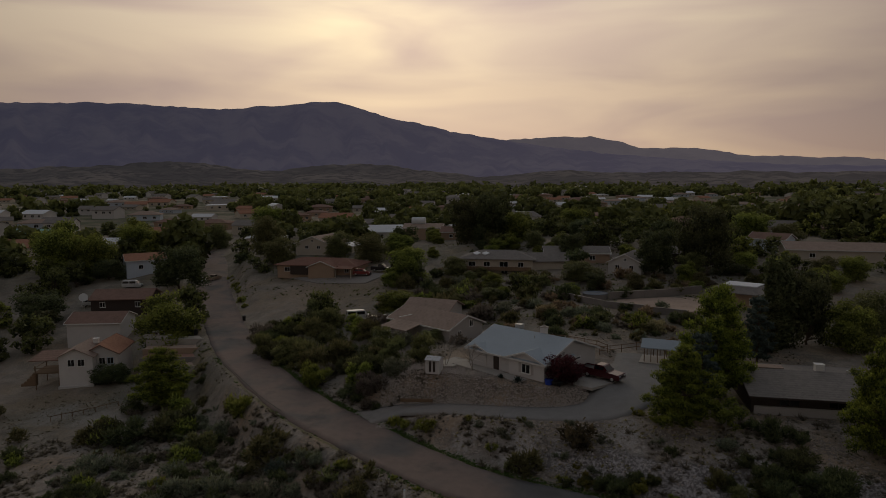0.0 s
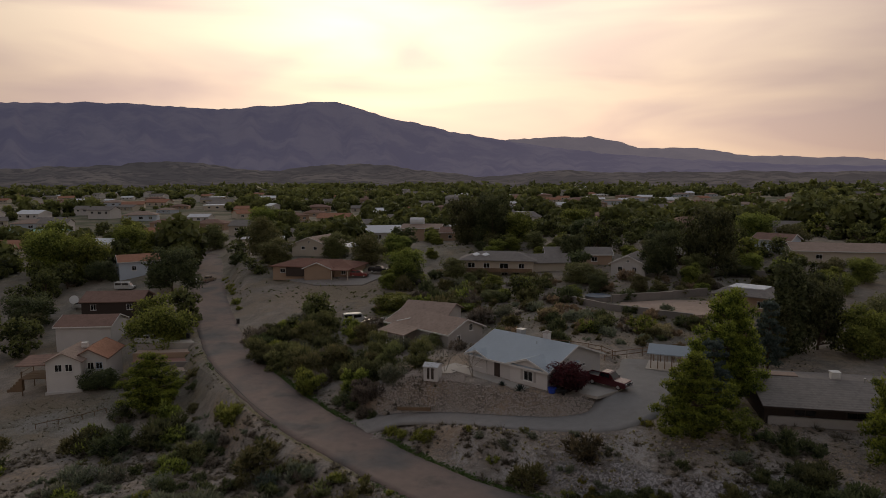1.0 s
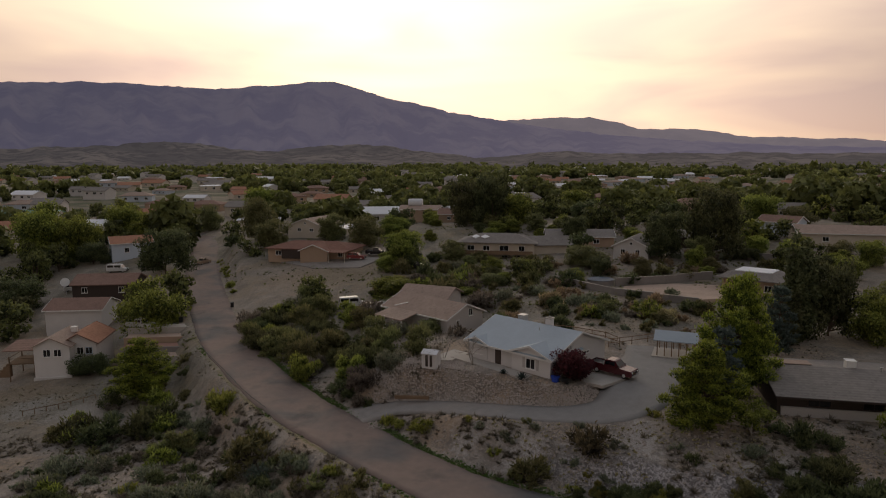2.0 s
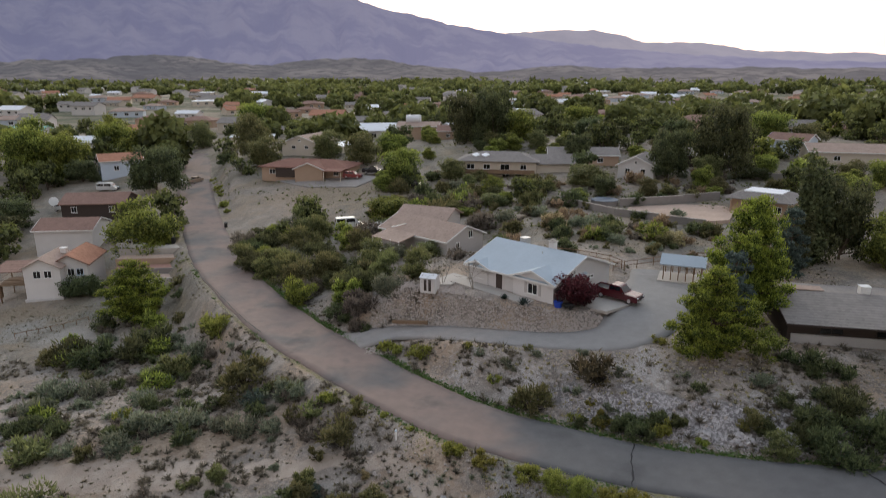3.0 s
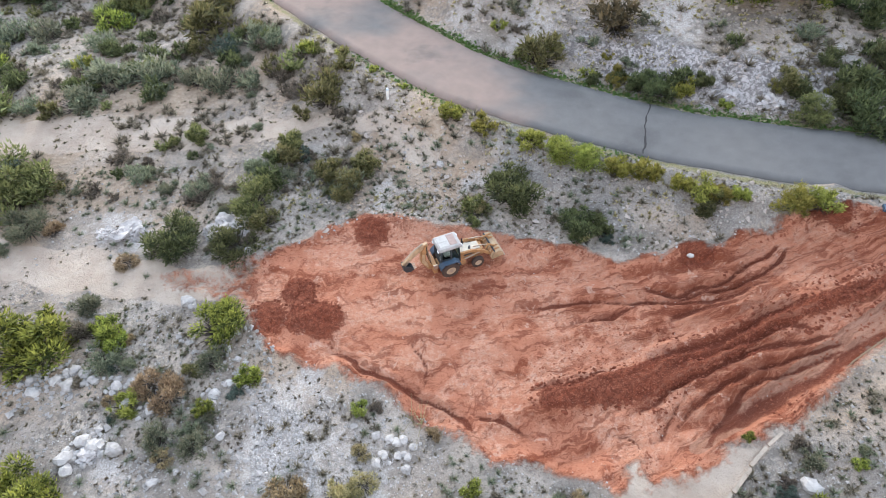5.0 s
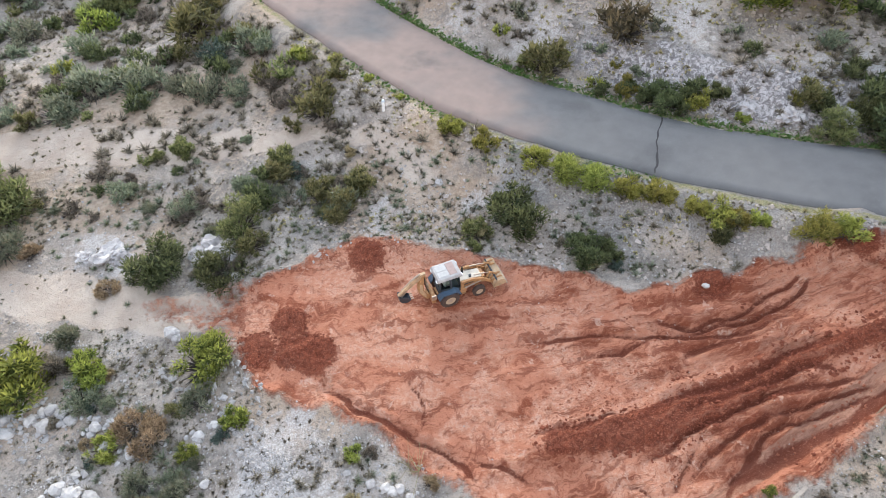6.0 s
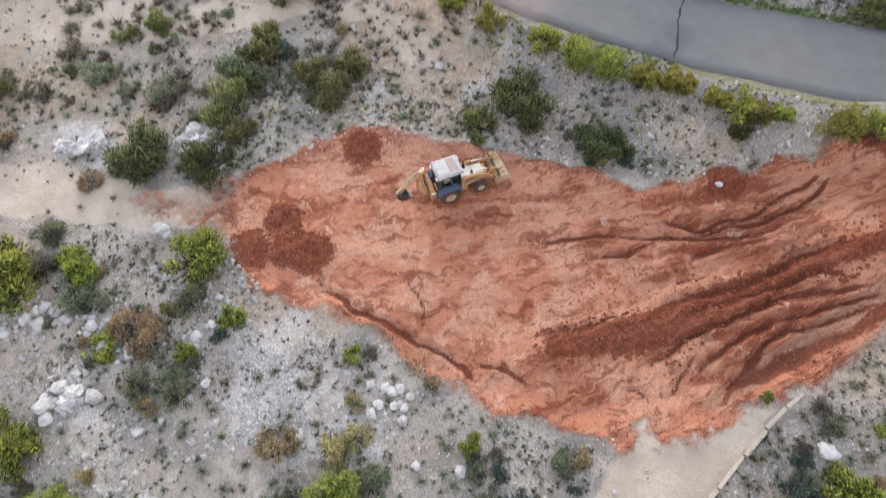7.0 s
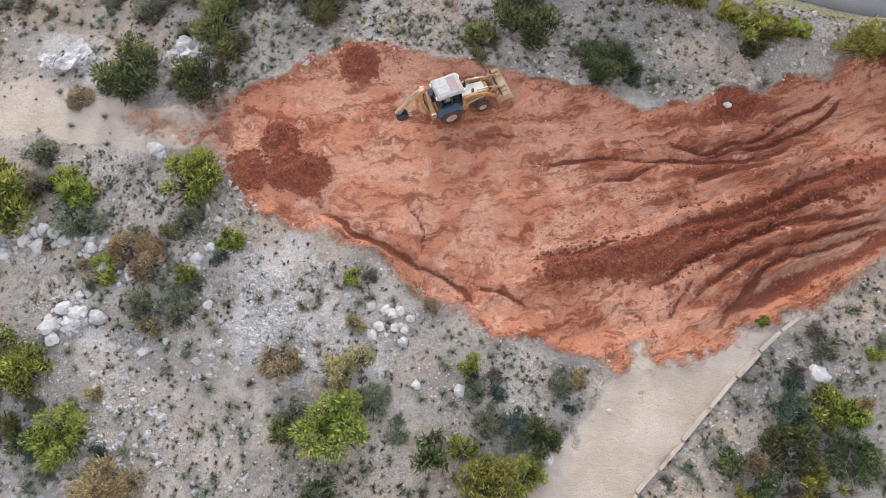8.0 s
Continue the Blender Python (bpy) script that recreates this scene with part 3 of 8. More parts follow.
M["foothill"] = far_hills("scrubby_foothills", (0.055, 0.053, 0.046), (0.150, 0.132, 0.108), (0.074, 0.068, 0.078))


# ---- building helpers ----
class Shape:
    """Collects faces for one mesh."""

    def __init__(self):
        self.v, self.f = [], []

    def add(self, verts, faces):
        o = len(self.v)
        self.v.extend(tuple(p) for p in verts)
        self.f.extend(tuple(i + o for i in f) for f in faces)
        return self

    def box(self, c, s, turn=0.0, top=(1, 1), m=None):
        """A block with its centre, size, turn about z, and its top's scale."""
        m = m or pose(c[0], c[1], c[2], 0, 0, turn)
        x, y, z = s[0] / 2, s[1] / 2, s[2] / 2
        p = [(-x, -y, -z), (x, -y, -z), (x, y, -z), (-x, y, -z), (-x * top[0], -y * top[1], z), (x * top[0], -y * top[1], z), (x * top[0], y * top[1], z), (-x * top[0], y * top[1], z)]
        return self.add([m @ Vector(q) for q in p], [(3, 2, 1, 0), (4, 5, 6, 7), (0, 1, 5, 4), (1, 2, 6, 5), (2, 3, 7, 6), (3, 0, 4, 7)])

    def soft_box(self, c, s, r=0.05, turn=0.0, m=None, top=(1, 1)):
        """A block with bevelled edges."""
        b = bmesh.new()
        bmesh.ops.create_cube(b, size=1)
        for q in b.verts:
            k = top if q.co.z > 0 else (1, 1)
            q.co = Vector((q.co.x * s[0] * k[0], q.co.y * s[1] * k[1], q.co.z * s[2]))
        bmesh.ops.bevel(b, geom=b.edges[:], offset=r, segments=2, affect="EDGES", profile=0.6)
        m = m or pose(c[0], c[1], c[2], 0, 0, turn)
        b.verts.index_update()
        self.add([m @ q.co for q in b.verts], [[q.index for q in f.verts] for f in b.faces])
        b.free()
        return self

    def tube(self, a, b, r0, r1=None, n=8, caps=True):
        a, b, r1 = Vector(a), Vector(b), r0 if r1 is None else r1
        turn = (b - a).to_track_quat("Z", "Y").to_matrix()
        ring = [turn @ Vector((math.cos(k * math.tau / n), math.sin(k * math.tau / n), 0)) for k in range(n)]
        faces = [(k, (k + 1) % n, n + (k + 1) % n, n + k) for k in range(n)]
        if caps:
            faces += [tuple(reversed(range(n))), tuple(range(n, 2 * n))]
        return self.add([a + q * r0 for q in ring] + [b + q * r1 for q in ring], faces)

    def beam(self, a, b, w, h):
        """A straight bar of rectangular section from a to b."""
        a, b = Vector(a), Vector(b)
        d = b - a
        m = Matrix.Translation((a + b) / 2) @ d.to_track_quat("X", "Z").to_matrix().to_4x4()
        return self.box((0, 0, 0), (d.length, w, h), m=m)

    def slab(self, outline, thick):
        """A plate: an outline of 3D points, and a thickness downward."""
        n = len(outline)
        low = [(p[0], p[1], p[2] - thick) for p in outline]
        return self.add(list(outline) + low, [tuple(range(n)), tuple(reversed(range(n, 2 * n)))] + [(k, n + k, n + (k + 1) % n, (k + 1) % n) for k in range(n)])

    def extrude(self, profile, width, m=None):
        """A side profile of (x, z), as wide as width in y."""
        n, m = len(profile), m or Matrix()
        p = [m @ Vector((x, -width / 2, z)) for x, z in profile] + [m @ Vector((x, width / 2, z)) for x, z in profile]
        return self.add(p, [tuple(range(n)), tuple(reversed(range(n, 2 * n)))] + [(k, n + k, n + (k + 1) % n, (k + 1) % n) for k in range(n)])

    def mesh(self, name, material, smooth=False):
        me = bpy.data.meshes.new(name)
        me.from_pydata([tuple(p) for p in self.v], [], self.f)
        b = bmesh.new()
        b.from_mesh(me)
        bmesh.ops.recalc_face_normals(b, faces=b.faces[:])
        b.to_mesh(me)
        b.free()
        me.materials.append(material)
        if smooth:
            me.polygons.foreach_set("use_smooth", [True] * len(me.polygons))
        return me


def raw_mesh(name, verts, faces, material, smooth=False):
    """A mesh from arrays of vertices and of triangles or quads."""
    me = bpy.data.meshes.new(name)
    verts, faces = np.asarray(verts, np.float32), np.asarray(faces, np.int32)
    k = faces.shape[1]
    me.vertices.add(len(verts))
    me.vertices.foreach_set("co", verts.ravel())
    me.loops.add(faces.size)
    me.loops.foreach_set("vertex_index", faces.ravel())
    me.polygons.add(len(faces))
    me.polygons.foreach_set("loop_start", np.arange(0, faces.size, k, dtype=np.int32))
    me.polygons.foreach_set("use_smooth", np.full(len(faces), smooth))
    me.update(calc_edges=True)
    me.validate()
    me.materials.append(material)
    return me


def part(name, shape, material, parent, label="", smooth=False, at=None):
    ob = new(name, shape.mesh(name, M[material], smooth) if isinstance(shape, Shape) else shape)
    ob.parent = parent
    if at is not None:
        ob.matrix_basis = at
    return tagged(ob, label)


def thing(name, label, category, m=None, group="", kind=""):
    ob = new(name)
    ob.empty_display_size = 0.2
    if m is not None:
        ob.matrix_basis = m
    return tagged(ob, label, category, group, kind)


def level(x, y):
    return float(land(np.array([x]), np.array([y]))[0])


# ---- the ground: one sheet to the horizon ----
RED = [(-19.5, 51.4), (-15, 51.6), (-12, 51.7), (-8.5, 53), (-4.5, 54.5), (0, 54), (3.3, 52.8), (6.8, 51.7), (10, 51), (13.5, 49.8), (15.7, 49.3), (18, 49.8), (20, 49.2), (22, 50), (24.4, 50.8), (28.5, 50.2), (33, 50), (37, 47.5), (34, 45),
       (29.3, 42.1), (24.95, 39.95), (22.5, 38.4), (20.2, 36.5), (18.5, 35.4), (15.9, 35.3), (14.5, 34.4), (12.5, 34.2), (11.4, 35.4), (10.3, 34.5), (7.8, 34.8), (3.8, 36.3), (1.6, 37.8), (-2, 40.2), (-5, 41.6), (-8.7, 43.5), (-11, 44.9), (-12.4, 46.6), (-14.2, 48.6), (-18.5, 49.8)]
LANE = [(11.4, 35.6), (10.4, 34.5), (8.8, 32.1), (6.5, 29.9), (4.9, 27.6), (1.5, 23), (7.0, 23), (10.1, 27.3), (12.9, 30.1), (16, 33.3), (18.6, 35.4), (15.9, 35.8), (13.5, 35.2)]
TRACK = [(-70, 64), (-48, 59), (-34.2, 55.6), (-27, 53.8), (-20.7, 52.5), (-14, 51), (-12, 49), (-15.5, 48), (-21.5, 49.2), (-27.8, 50.4), (-33, 51), (-48, 53.5), (-70, 57)]
PATH_LINE = smooth_line([(-50, 70.5, 0, 2.5), (-42, 68.4, 0, 4.2), (-34, 66.4, 0, 4.6), (-24, 66.2, 0, 3.8), (-13, 65.4, 0, 2.0), (-6, 64.6, 0, 1.6), (0, 60.5, 0, 1.4)], 2)
FRESH_LINE = smooth_line([(7.4, 39.9, 0, 2.3), (10.2, 40.1, 0, 2.5), (13.4, 40.4, 0, 3.2), (17, 41.6, 0, 2.6), (21, 43.2, 0, 2.0), (24.5, 43.9, 0, 1.6), (30, 45.2, 0, 1.2)], 1.5)
BERM_LINE = smooth_line([(15.0, 36.0, 0, 0.7), (18.7, 38.0, 0, 1.1), (21.8, 39.6, 0, 1.4), (25.2, 41.4, 0, 1.6), (31, 44.3, 0, 1.8)], 1.5)
PALE = [(-15.6, 55.2, 1.5), (-23.4, 55.4, 1.9), (-9.3, 38.6, 2.3), (-7.6, 41.2, 1.6), (-5.8, 36.2, 2.2), (-19.5, 37.5, 1.4), (-32, 66, 2.2), (26, 63.8, 3.2), (31, 63.2, 3.0), (36, 62.5, 2.6), (15, 69.5, 2.4), (9, 73.2, 2.2),
        (4, 77.2, 2.2), (20, 68.5, 2.2), (12.5, 71, 2.0), (-65, 112, 5), (-56, 108, 4), (21.5, 72.2, 2.2), (-2.5, 56.5, 1.6), (5.5, 57, 1.4)]
SCREE = [(-11, 41.7), (-7.9, 39.6), (-6.5, 36.3), (-7, 33.2), (-10.9, 35.2)]
# x, y, radius, height; the two flat ones paint shade beside the backhoe
HEAPS_AND_SHADE = [(1.6, 48.3, 1.5, 0.0), (4.6, 48.4, 1.1, 0.0), (-4.2, 53.5, 1.25, 0.55), (-11.2, 46.6, 1.4, 0.30), (-7.3, 46.3, 1.35, 0.34), (-9.1, 48.6, 1.25, 0.35), (-8.8, 46.4, 1.0, 0.2), (18.2, 49.3, 1.2, 0.55), (24.8, 45.6, 3.0, 0.6), (26.8, 51, 1.6, 0.6)]

RUTS = [smooth_line([(x, y, depth * (0.25 if i in (0, len(line) - 1) else 1.0), half * 0.8) for i, (x, y) in enumerate(line)], 1.0) for depth, half, line in (  # wheel and bucket ruts in the dig: depth, half width, then the line
    (0.20, 0.22, [(9, 44.9), (11.9, 45.2), (13.9, 46.1)]), (0.26, 0.26, [(14.1, 47.2), (16.4, 46.7), (19.2, 47), (21.6, 48), (23.2, 48.9)]), (0.26, 0.26, [(15.4, 46.1), (17.5, 46.3), (19.6, 46.5), (22.2, 47.2), (23.9, 48.6)]),
    (0.22, 0.24, [(6.7, 46.4), (9.4, 46.6), (12, 46.3), (15.4, 46.0), (18.3, 45.6), (22.2, 46.3)]), (0.22, 0.30, [(15.6, 44.6), (17.4, 45.0), (19.6, 45.3)]), (0.30, 0.42, [(12.5, 41.0), (14.8, 42.1), (17.6, 42.4), (19.4, 43.1), (21.6, 43.8), (23.6, 44.2)]),
    (0.22, 0.26, [(14.3, 40.9), (17.1, 41.8), (19.2, 42.0), (21, 42.6), (23, 42.7)]), (0.22, 0.28, [(12.2, 38.4), (14.3, 39.7), (16.9, 40.6), (19.1, 41.3), (21.2, 41.7), (24.2, 41.9)]), (0.24, 0.26, [(14.1, 37.1), (16.2, 38.8), (18, 39.8), (20, 40.5), (22.7, 41.0), (24.2, 41.2)]),
    (0.24, 0.24, [(15.2, 35.8), (17.1, 37.7), (19, 39.4), (20.9, 39.9), (24.1, 40.6)]), (0.16, 0.22, [(12.9, 36.2), (14.2, 38), (15.4, 39.3)]), (0.18, 0.62, [(15.6, 36.6), (18.5, 37.8), (20.7, 38.7), (24.2, 40.1), (28, 42.2)]),
    (0.22, 0.30, [(-6.7, 43.9), (-3.5, 42.0), (-0.5, 40.6), (1.2, 39.6), (2.4, 38.2)]), (0.14, 0.22, [(1.7, 39.7), (4.1, 38.6), (5.9, 37.8)]), (0.12, 0.20, [(-1.5, 44.6), (-0.2, 42.8), (-0.5, 41.1)]), (0.14, 0.20, [(10.7, 37.3), (11.8, 36.8), (12.4, 35.9)]), (0.16, 0.24, [(6.4, 40.8), (9.6, 41.0), (12.4, 41.4)]))]


def near_rut(x, y):
    """Distance to the nearest rut in half widths, and its depth there."""
    best, deep = np.full(np.shape(x), 9.0), np.zeros(np.shape(x))
    for line in RUTS:
        box = (x > line[:, 0].min() - 2) & (x < line[:, 0].max() + 2) & (y > line[:, 1].min() - 2) & (y < line[:, 1].max() + 2)
        if box.any():
            d, z, half = along(x[box], y[box], line)
            d = d / half
            m = d < best[box]
            best[box], deep[box] = np.where(m, d, best[box]), np.where(m, z, deep[box])
    return best, deep


def dig_edge(x, y):
    """Distance inside the dug patch, with a ragged crumbling edge."""
    return inside(x + 1.0 * fractal(x, y, 2.6, 331, 4), y + 1.0 * fractal(x, y, 2.6, 341, 4), RED)


def swept(x, y):
    """The sweep of the machine's passes: they fan out from the upper end of the dig. Distance run, and metres across."""
    dx, dy = x - 40.0, y - 52.0
    run = np.hypot(dx, dy)
    return run, np.arctan2(-dy, -dx) * 19.0 + 0.03 * run


def soil_relief(x, y, red):
    """What digging left: furrows, banks and heaps, on top of the lie of the land."""
    run, cross = swept(x, y)
    inner = sstep(0.0, 1.5, red)
    d, _, w2 = along(x, y, BERM_LINE)
    flat = 1 - sstep(0.3, -0.3, d - w2 / 2)
    furrow = 0.19 * ragged(run * 0.07, cross + 0.35 * ragged(x, y, 1.6, 24), 0.50, 22) * sstep(-8, 4, x) * flat + 0.05 * fractal(x, y, 0.45, 33, 2)
    z = inner * (0.26 * fractal(run * 0.10, cross + 0.5 * ragged(x, y, 2.5, 23), 0.9, 21, 3) * sstep(-4, 14, x) + 0.08 * fractal(x, y, 0.8, 31, 2) + 0.10 * fractal(x, y, 4, 35, 2) + furrow)
    d, deep = near_rut(x + 0.35 * fractal(x, y, 1.5, 43, 3), y + 0.35 * fractal(x, y, 1.5, 44, 3))
    z = z + 1.35 * deep * (0.6 * np.exp(-((d - 2.0) / 0.8) ** 2) - np.exp(-(d / 1.1) ** 2))
    z = z - 0.25 * inner + 0.28 * np.exp(-((red - 0.1) / 0.55) ** 2)
    d, _, w2 = along(x, y, FRESH_LINE)
    z = z + inner * 0.40 * np.exp(-(d / 1.1) ** 2)
    for hx, hy, r, h in HEAPS_AND_SHADE:
        q = ((x - hx) ** 2 + (y - hy) ** 2) / r ** 2
        z = z + h * np.exp(-q) * (1 + 0.35 * ragged(x, y, 0.5, 77))
    return z


def crags(x, y):
    """Broken rock where the road was cut into the bank above it."""
    d, _, w = along(x, y, ROAD_LINE)
    k = np.exp(-((d - w / 2 - 3.4) / 2.2) ** 2) * sstep(8, 20, x)
    return k * (0.55 * np.abs(fractal(x, y, 2.4, 501, 4)) + 0.25 * fractal(x, y, 0.9, 505, 2))


def surface(x, y):
    x, y = np.atleast_1d(np.asarray(x, float)), np.atleast_1d(np.asarray(y, float))
    z = land(x, y)
    near = (x > -20) & (x < 42) & (y > 28) & (y < 60)
    if near.any():
        red = dig_edge(x[near], y[near])
        z[near] += soil_relief(x[near], y[near], red)
    bank = (x > 6) & (x < 50) & (y > 48) & (y < 76)
    if bank.any():
        z[bank] += crags(x[bank], y[bank])
    return z


def lines(*spans):
    out = []
    for a, b, step in spans:
        out.extend(np.linspace(a, b, max(2, int(round((b - a) / step)) + 1))[:-1])
    out.append(spans[-1][1])
    return np.array(out)


grow = np.array([130, 170, 230, 320, 450, 650, 950, 1400, 2000, 2700, 3500, 4300, 4800.0])
gx = np.r_[-grow[::-1], lines((-120, -60, 2.5), (-60, -34, 0.7), (-34, -16, 0.34), (-16, 28, 0.19), (28, 38, 0.34), (38, 70, 0.7), (70, 120, 2.5)), 120, grow]
gx = np.unique(np.round(gx, 4))
gy = np.unique(np.round(np.r_[-1500, -600, -200, lines((-60, 16, 6), (16, 26, 0.8), (26, 33, 0.3), (33, 51, 0.18), (51, 59, 0.3), (59, 130, 0.6), (130, 260, 2.5)), 260 + (grow - 120)], 4))
GX, GY = np.meshgrid(gx, gy)
X, Y = GX.ravel(), GY.ravel()
Z = surface(X, Y)
nx, ny = len(gx), len(gy)
idx = np.arange(nx * ny).reshape(ny, nx)
quads = np.c_[idx[:-1, :-1].ravel(), idx[:-1, 1:].ravel(), idx[1:, 1:].ravel(), idx[1:, :-1].ravel()]
ground_mesh = raw_mesh("ground", np.c_[X, Y, Z], quads, M["ground"], True)
ground = tagged(new("ground", ground_mesh), "dry desert ground of pale grit with a dug patch of red earth", "ground", kind="structure")


def field(name, values):
    ground_mesh.attributes.new(name, "FLOAT", "POINT").data.foreach_set("value", np.asarray(values, np.float32))


near_y = (Y < 140) & (np.abs(X) < 140)
red_v, path_v, fresh_v, pale_v = np.full(X.shape, -9.0), np.zeros(X.shape), np.zeros(X.shape), np.zeros(X.shape)
xs, ys = X[near_y], Y[near_y]
fade = 1 - 0.9 * sstep(-9.0, -14, xs)   # the red thins out into the tan track
red_v[near_y] = np.clip(np.where(dig_edge(xs, ys) > 0, fade, 1.0) * dig_edge(xs, ys) - 0.12 * (1 - fade), -9, 9)
d, _, w = along(xs + 1.3 * fractal(xs, ys, 3.0, 301, 4), ys + 1.3 * fractal(xs, ys, 3.0, 311, 4), PATH_LINE)
tr = np.maximum(inside(xs, ys, LANE), inside(xs + 1.2 * fractal(xs, ys, 2.5, 321, 4), ys + 1.2 * fractal(xs, ys, 2.5, 322, 4), TRACK))
path_v[near_y] = np.maximum(sstep(-0.6, 0.8, tr), 1.05 * sstep(0.7, -0.5, d - w / 2))
d, _, w = along(xs, ys, FRESH_LINE)
fresh = np.exp(-(d / (w * 0.45)) ** 2)
# heaps of dug earth; those without height only darken the machine's shade
for hx, hy, r, h in HEAPS_AND_SHADE:
    fresh = np.maximum(fresh, (0.0 if r > 2 else 1.1 if h else 0.45) * np.exp(-((xs - hx) ** 2 + (ys - hy) ** 2) / (r * 1.2) ** 2))
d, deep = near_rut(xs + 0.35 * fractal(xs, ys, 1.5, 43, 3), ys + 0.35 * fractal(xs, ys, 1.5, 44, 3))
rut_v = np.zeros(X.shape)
# positive on a rut's floor, to paint it shaded; negative on its berms
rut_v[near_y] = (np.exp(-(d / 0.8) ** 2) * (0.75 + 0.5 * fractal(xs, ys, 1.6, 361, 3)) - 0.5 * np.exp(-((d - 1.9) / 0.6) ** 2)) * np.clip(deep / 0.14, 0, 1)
fresh_v[near_y] = np.maximum(fresh, 0.45 * np.exp(-((red_v[near_y] - 0.4) / 0.6) ** 2))
p = np.zeros(xs.shape)
wx, wy = xs + 2.4 * fractal(xs, ys, 3.0, 301, 4), ys + 2.4 * fractal(xs, ys, 3.0, 311, 4)
for hx, hy, r in PALE:
    p = np.maximum(p, np.exp(-((wx - hx) ** 2 + (wy - hy) ** 2) / (1.25 * r) ** 2))
p = np.maximum(p, 0.8 * sstep(-0.8, 0.8, inside(wx, wy, SCREE)))
pale_v[near_y] = p
rd, _, rw = along(X, Y, ROAD_LINE)
run_v, cross_v = swept(X, Y)
field("run", run_v)
field("cross", cross_v)
# damp earth to the right, plus the backhoe's soft shadow painted in
field("wet_and_shade", np.clip(sstep(6, 20, X + 0.5 * (Y - 45)) * (0.75 - 0.6 * sstep(20, 25, X)) + 0.5 * np.exp(-((X - 2.6) ** 2 + (Y - 48.6) ** 2) / 5.0), 0, 1))
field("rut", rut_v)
SLATE = [(5, 58), (9, 55), (14, 53), (22, 50.6), (27, 49.8), (31, 51.2), (24, 54.6), (16, 57.6), (8, 61)]
slate_v = np.zeros(X.shape)
slate_v[near_y] = sstep(-1.6, 1.2, inside(wx, wy, SLATE))
field("slate", slate_v)
warm_v, chalk_v, berm_v = np.zeros(X.shape), np.zeros(X.shape), np.zeros(X.shape)
for hx, hy, ra, rb in ((-1.5, 61.5, 5, 3.2), (2.5, 57.5, 3, 1.8), (-24, 72, 12, 5), (-36, 63, 9, 5), (-28, 60, 7, 3), (6, 80, 6, 2.0), (34, 74, 9, 4), (-70, 118, 9, 6), (-25, 168, 16, 12)):
    warm_v = np.maximum(warm_v, np.exp(-((X - hx) / ra) ** 2 - ((Y - hy) / rb) ** 2))
above = (rd - rw / 2 < 7.5) & (X > 4) & (X < 48) & (Y > np.interp(X, ROAD_LINE[::-1, 0], ROAD_LINE[::-1, 1]))
chalk_v[above] = (np.exp(-((rd - rw / 2 - 3.4) / 2.4) ** 2) * sstep(5, 20, X))[above]
field("warm", warm_v)
field("chalk", chalk_v)
d, _, w = along(xs, ys, BERM_LINE)
berm_v[near_y] = sstep(0.25, -0.15, d - w / 2)
field("berm", berm_v)
field("red", red_v)
field("path", path_v)
field("fresh", fresh_v)
field("pale", pale_v)
field("grass", 0.75 * np.exp(-((rd - rw / 2 - 0.4) / 0.5) ** 2) * (Y < 300))
field("far", 0.4 * sstep(95, 125, Y + 0.2 * np.abs(X)) + 0.6 * sstep(170, 420, Y + 0.3 * np.abs(X)))


# ---- road, drive and their cracks ----
def ribbon(name, line, material, lift, label, category, edge=0.35, across=8, wave=0.18):
    """A road along a line of (x, y, z, width), with a crowned top and a worn edge."""
    t = np.gradient(line[:, :2], axis=0)
    t /= np.linalg.norm(t, axis=1)[:, None]
    n = np.c_[t[:, 1], -t[:, 0]]
    rows = []
    for k in np.linspace(-1, 1, across + 1):
        off = k * (line[:, 3] / 2) + (wave * ragged(line[:, 0], line[:, 1], 1.7, 5 + int(k > 0)) if abs(k) == 1 else 0)
        rows.append(np.c_[line[:, :2] + n * np.reshape(off, (-1, 1)), line[:, 2] + lift + 0.05 * (1 - k * k)])
    skirt = [rows[0] - [0, 0, edge], *rows, rows[-1] - [0, 0, edge]]
    v, m, c = np.vstack(skirt), len(line), len(skirt)
    g = np.arange(m * c).reshape(c, m)
    f = np.c_[g[:-1, :-1].ravel(), g[:-1, 1:].ravel(), g[1:, 1:].ravel(), g[1:, :-1].ravel()]
    return tagged(new(name, raw_mesh(name, v, f, M[material], True)), label, category, kind="structure")


road = ribbon("road", smooth_line(ROAD, 1.0), "road", 0.0, "worn grey-brown asphalt lane curving downhill", "road")
driveway = ribbon("driveway", DRIVE_LINE, "drive", 0.03, "grey gravel drive climbing to the house", "road", across=6)


def crack(points, width):
    """Dark sealed crack across the road."""
    line = smooth_line([(*q, 0, 0) for q in points], 0.35)
    x = line[:, 0] + 0.10 * ragged(line[:, 0], line[:, 1], 0.6, 51)
    y = line[:, 1]
    dist, rz, rw2 = along(x, y, ROAD_LINE)
    z = rz + 0.05 * (1 - (dist / (rw2 / 2)) ** 2) + 0.014
    w = width * (0.7 + 0.5 * ragged(y, x, 0.5, 52))
    t = np.gradient(np.c_[x, y], axis=0)
    t /= np.linalg.norm(t, axis=1)[:, None]
    v = np.vstack([np.c_[x + t[:, 1] * w, y - t[:, 0] * w, z], np.c_[x - t[:, 1] * w, y + t[:, 0] * w, z]])
    m = len(x)
    f = [(i, i + 1, m + i + 1, m + i) for i in range(m - 1)]
    ob = new("crack", raw_mesh("crack", v, f, M["crack"]))
    ob.parent = road
    return ob


crack([(15.9, 57.3), (16.5, 59.2), (16.9, 61.0), (17.9, 63.5)], 0.09)
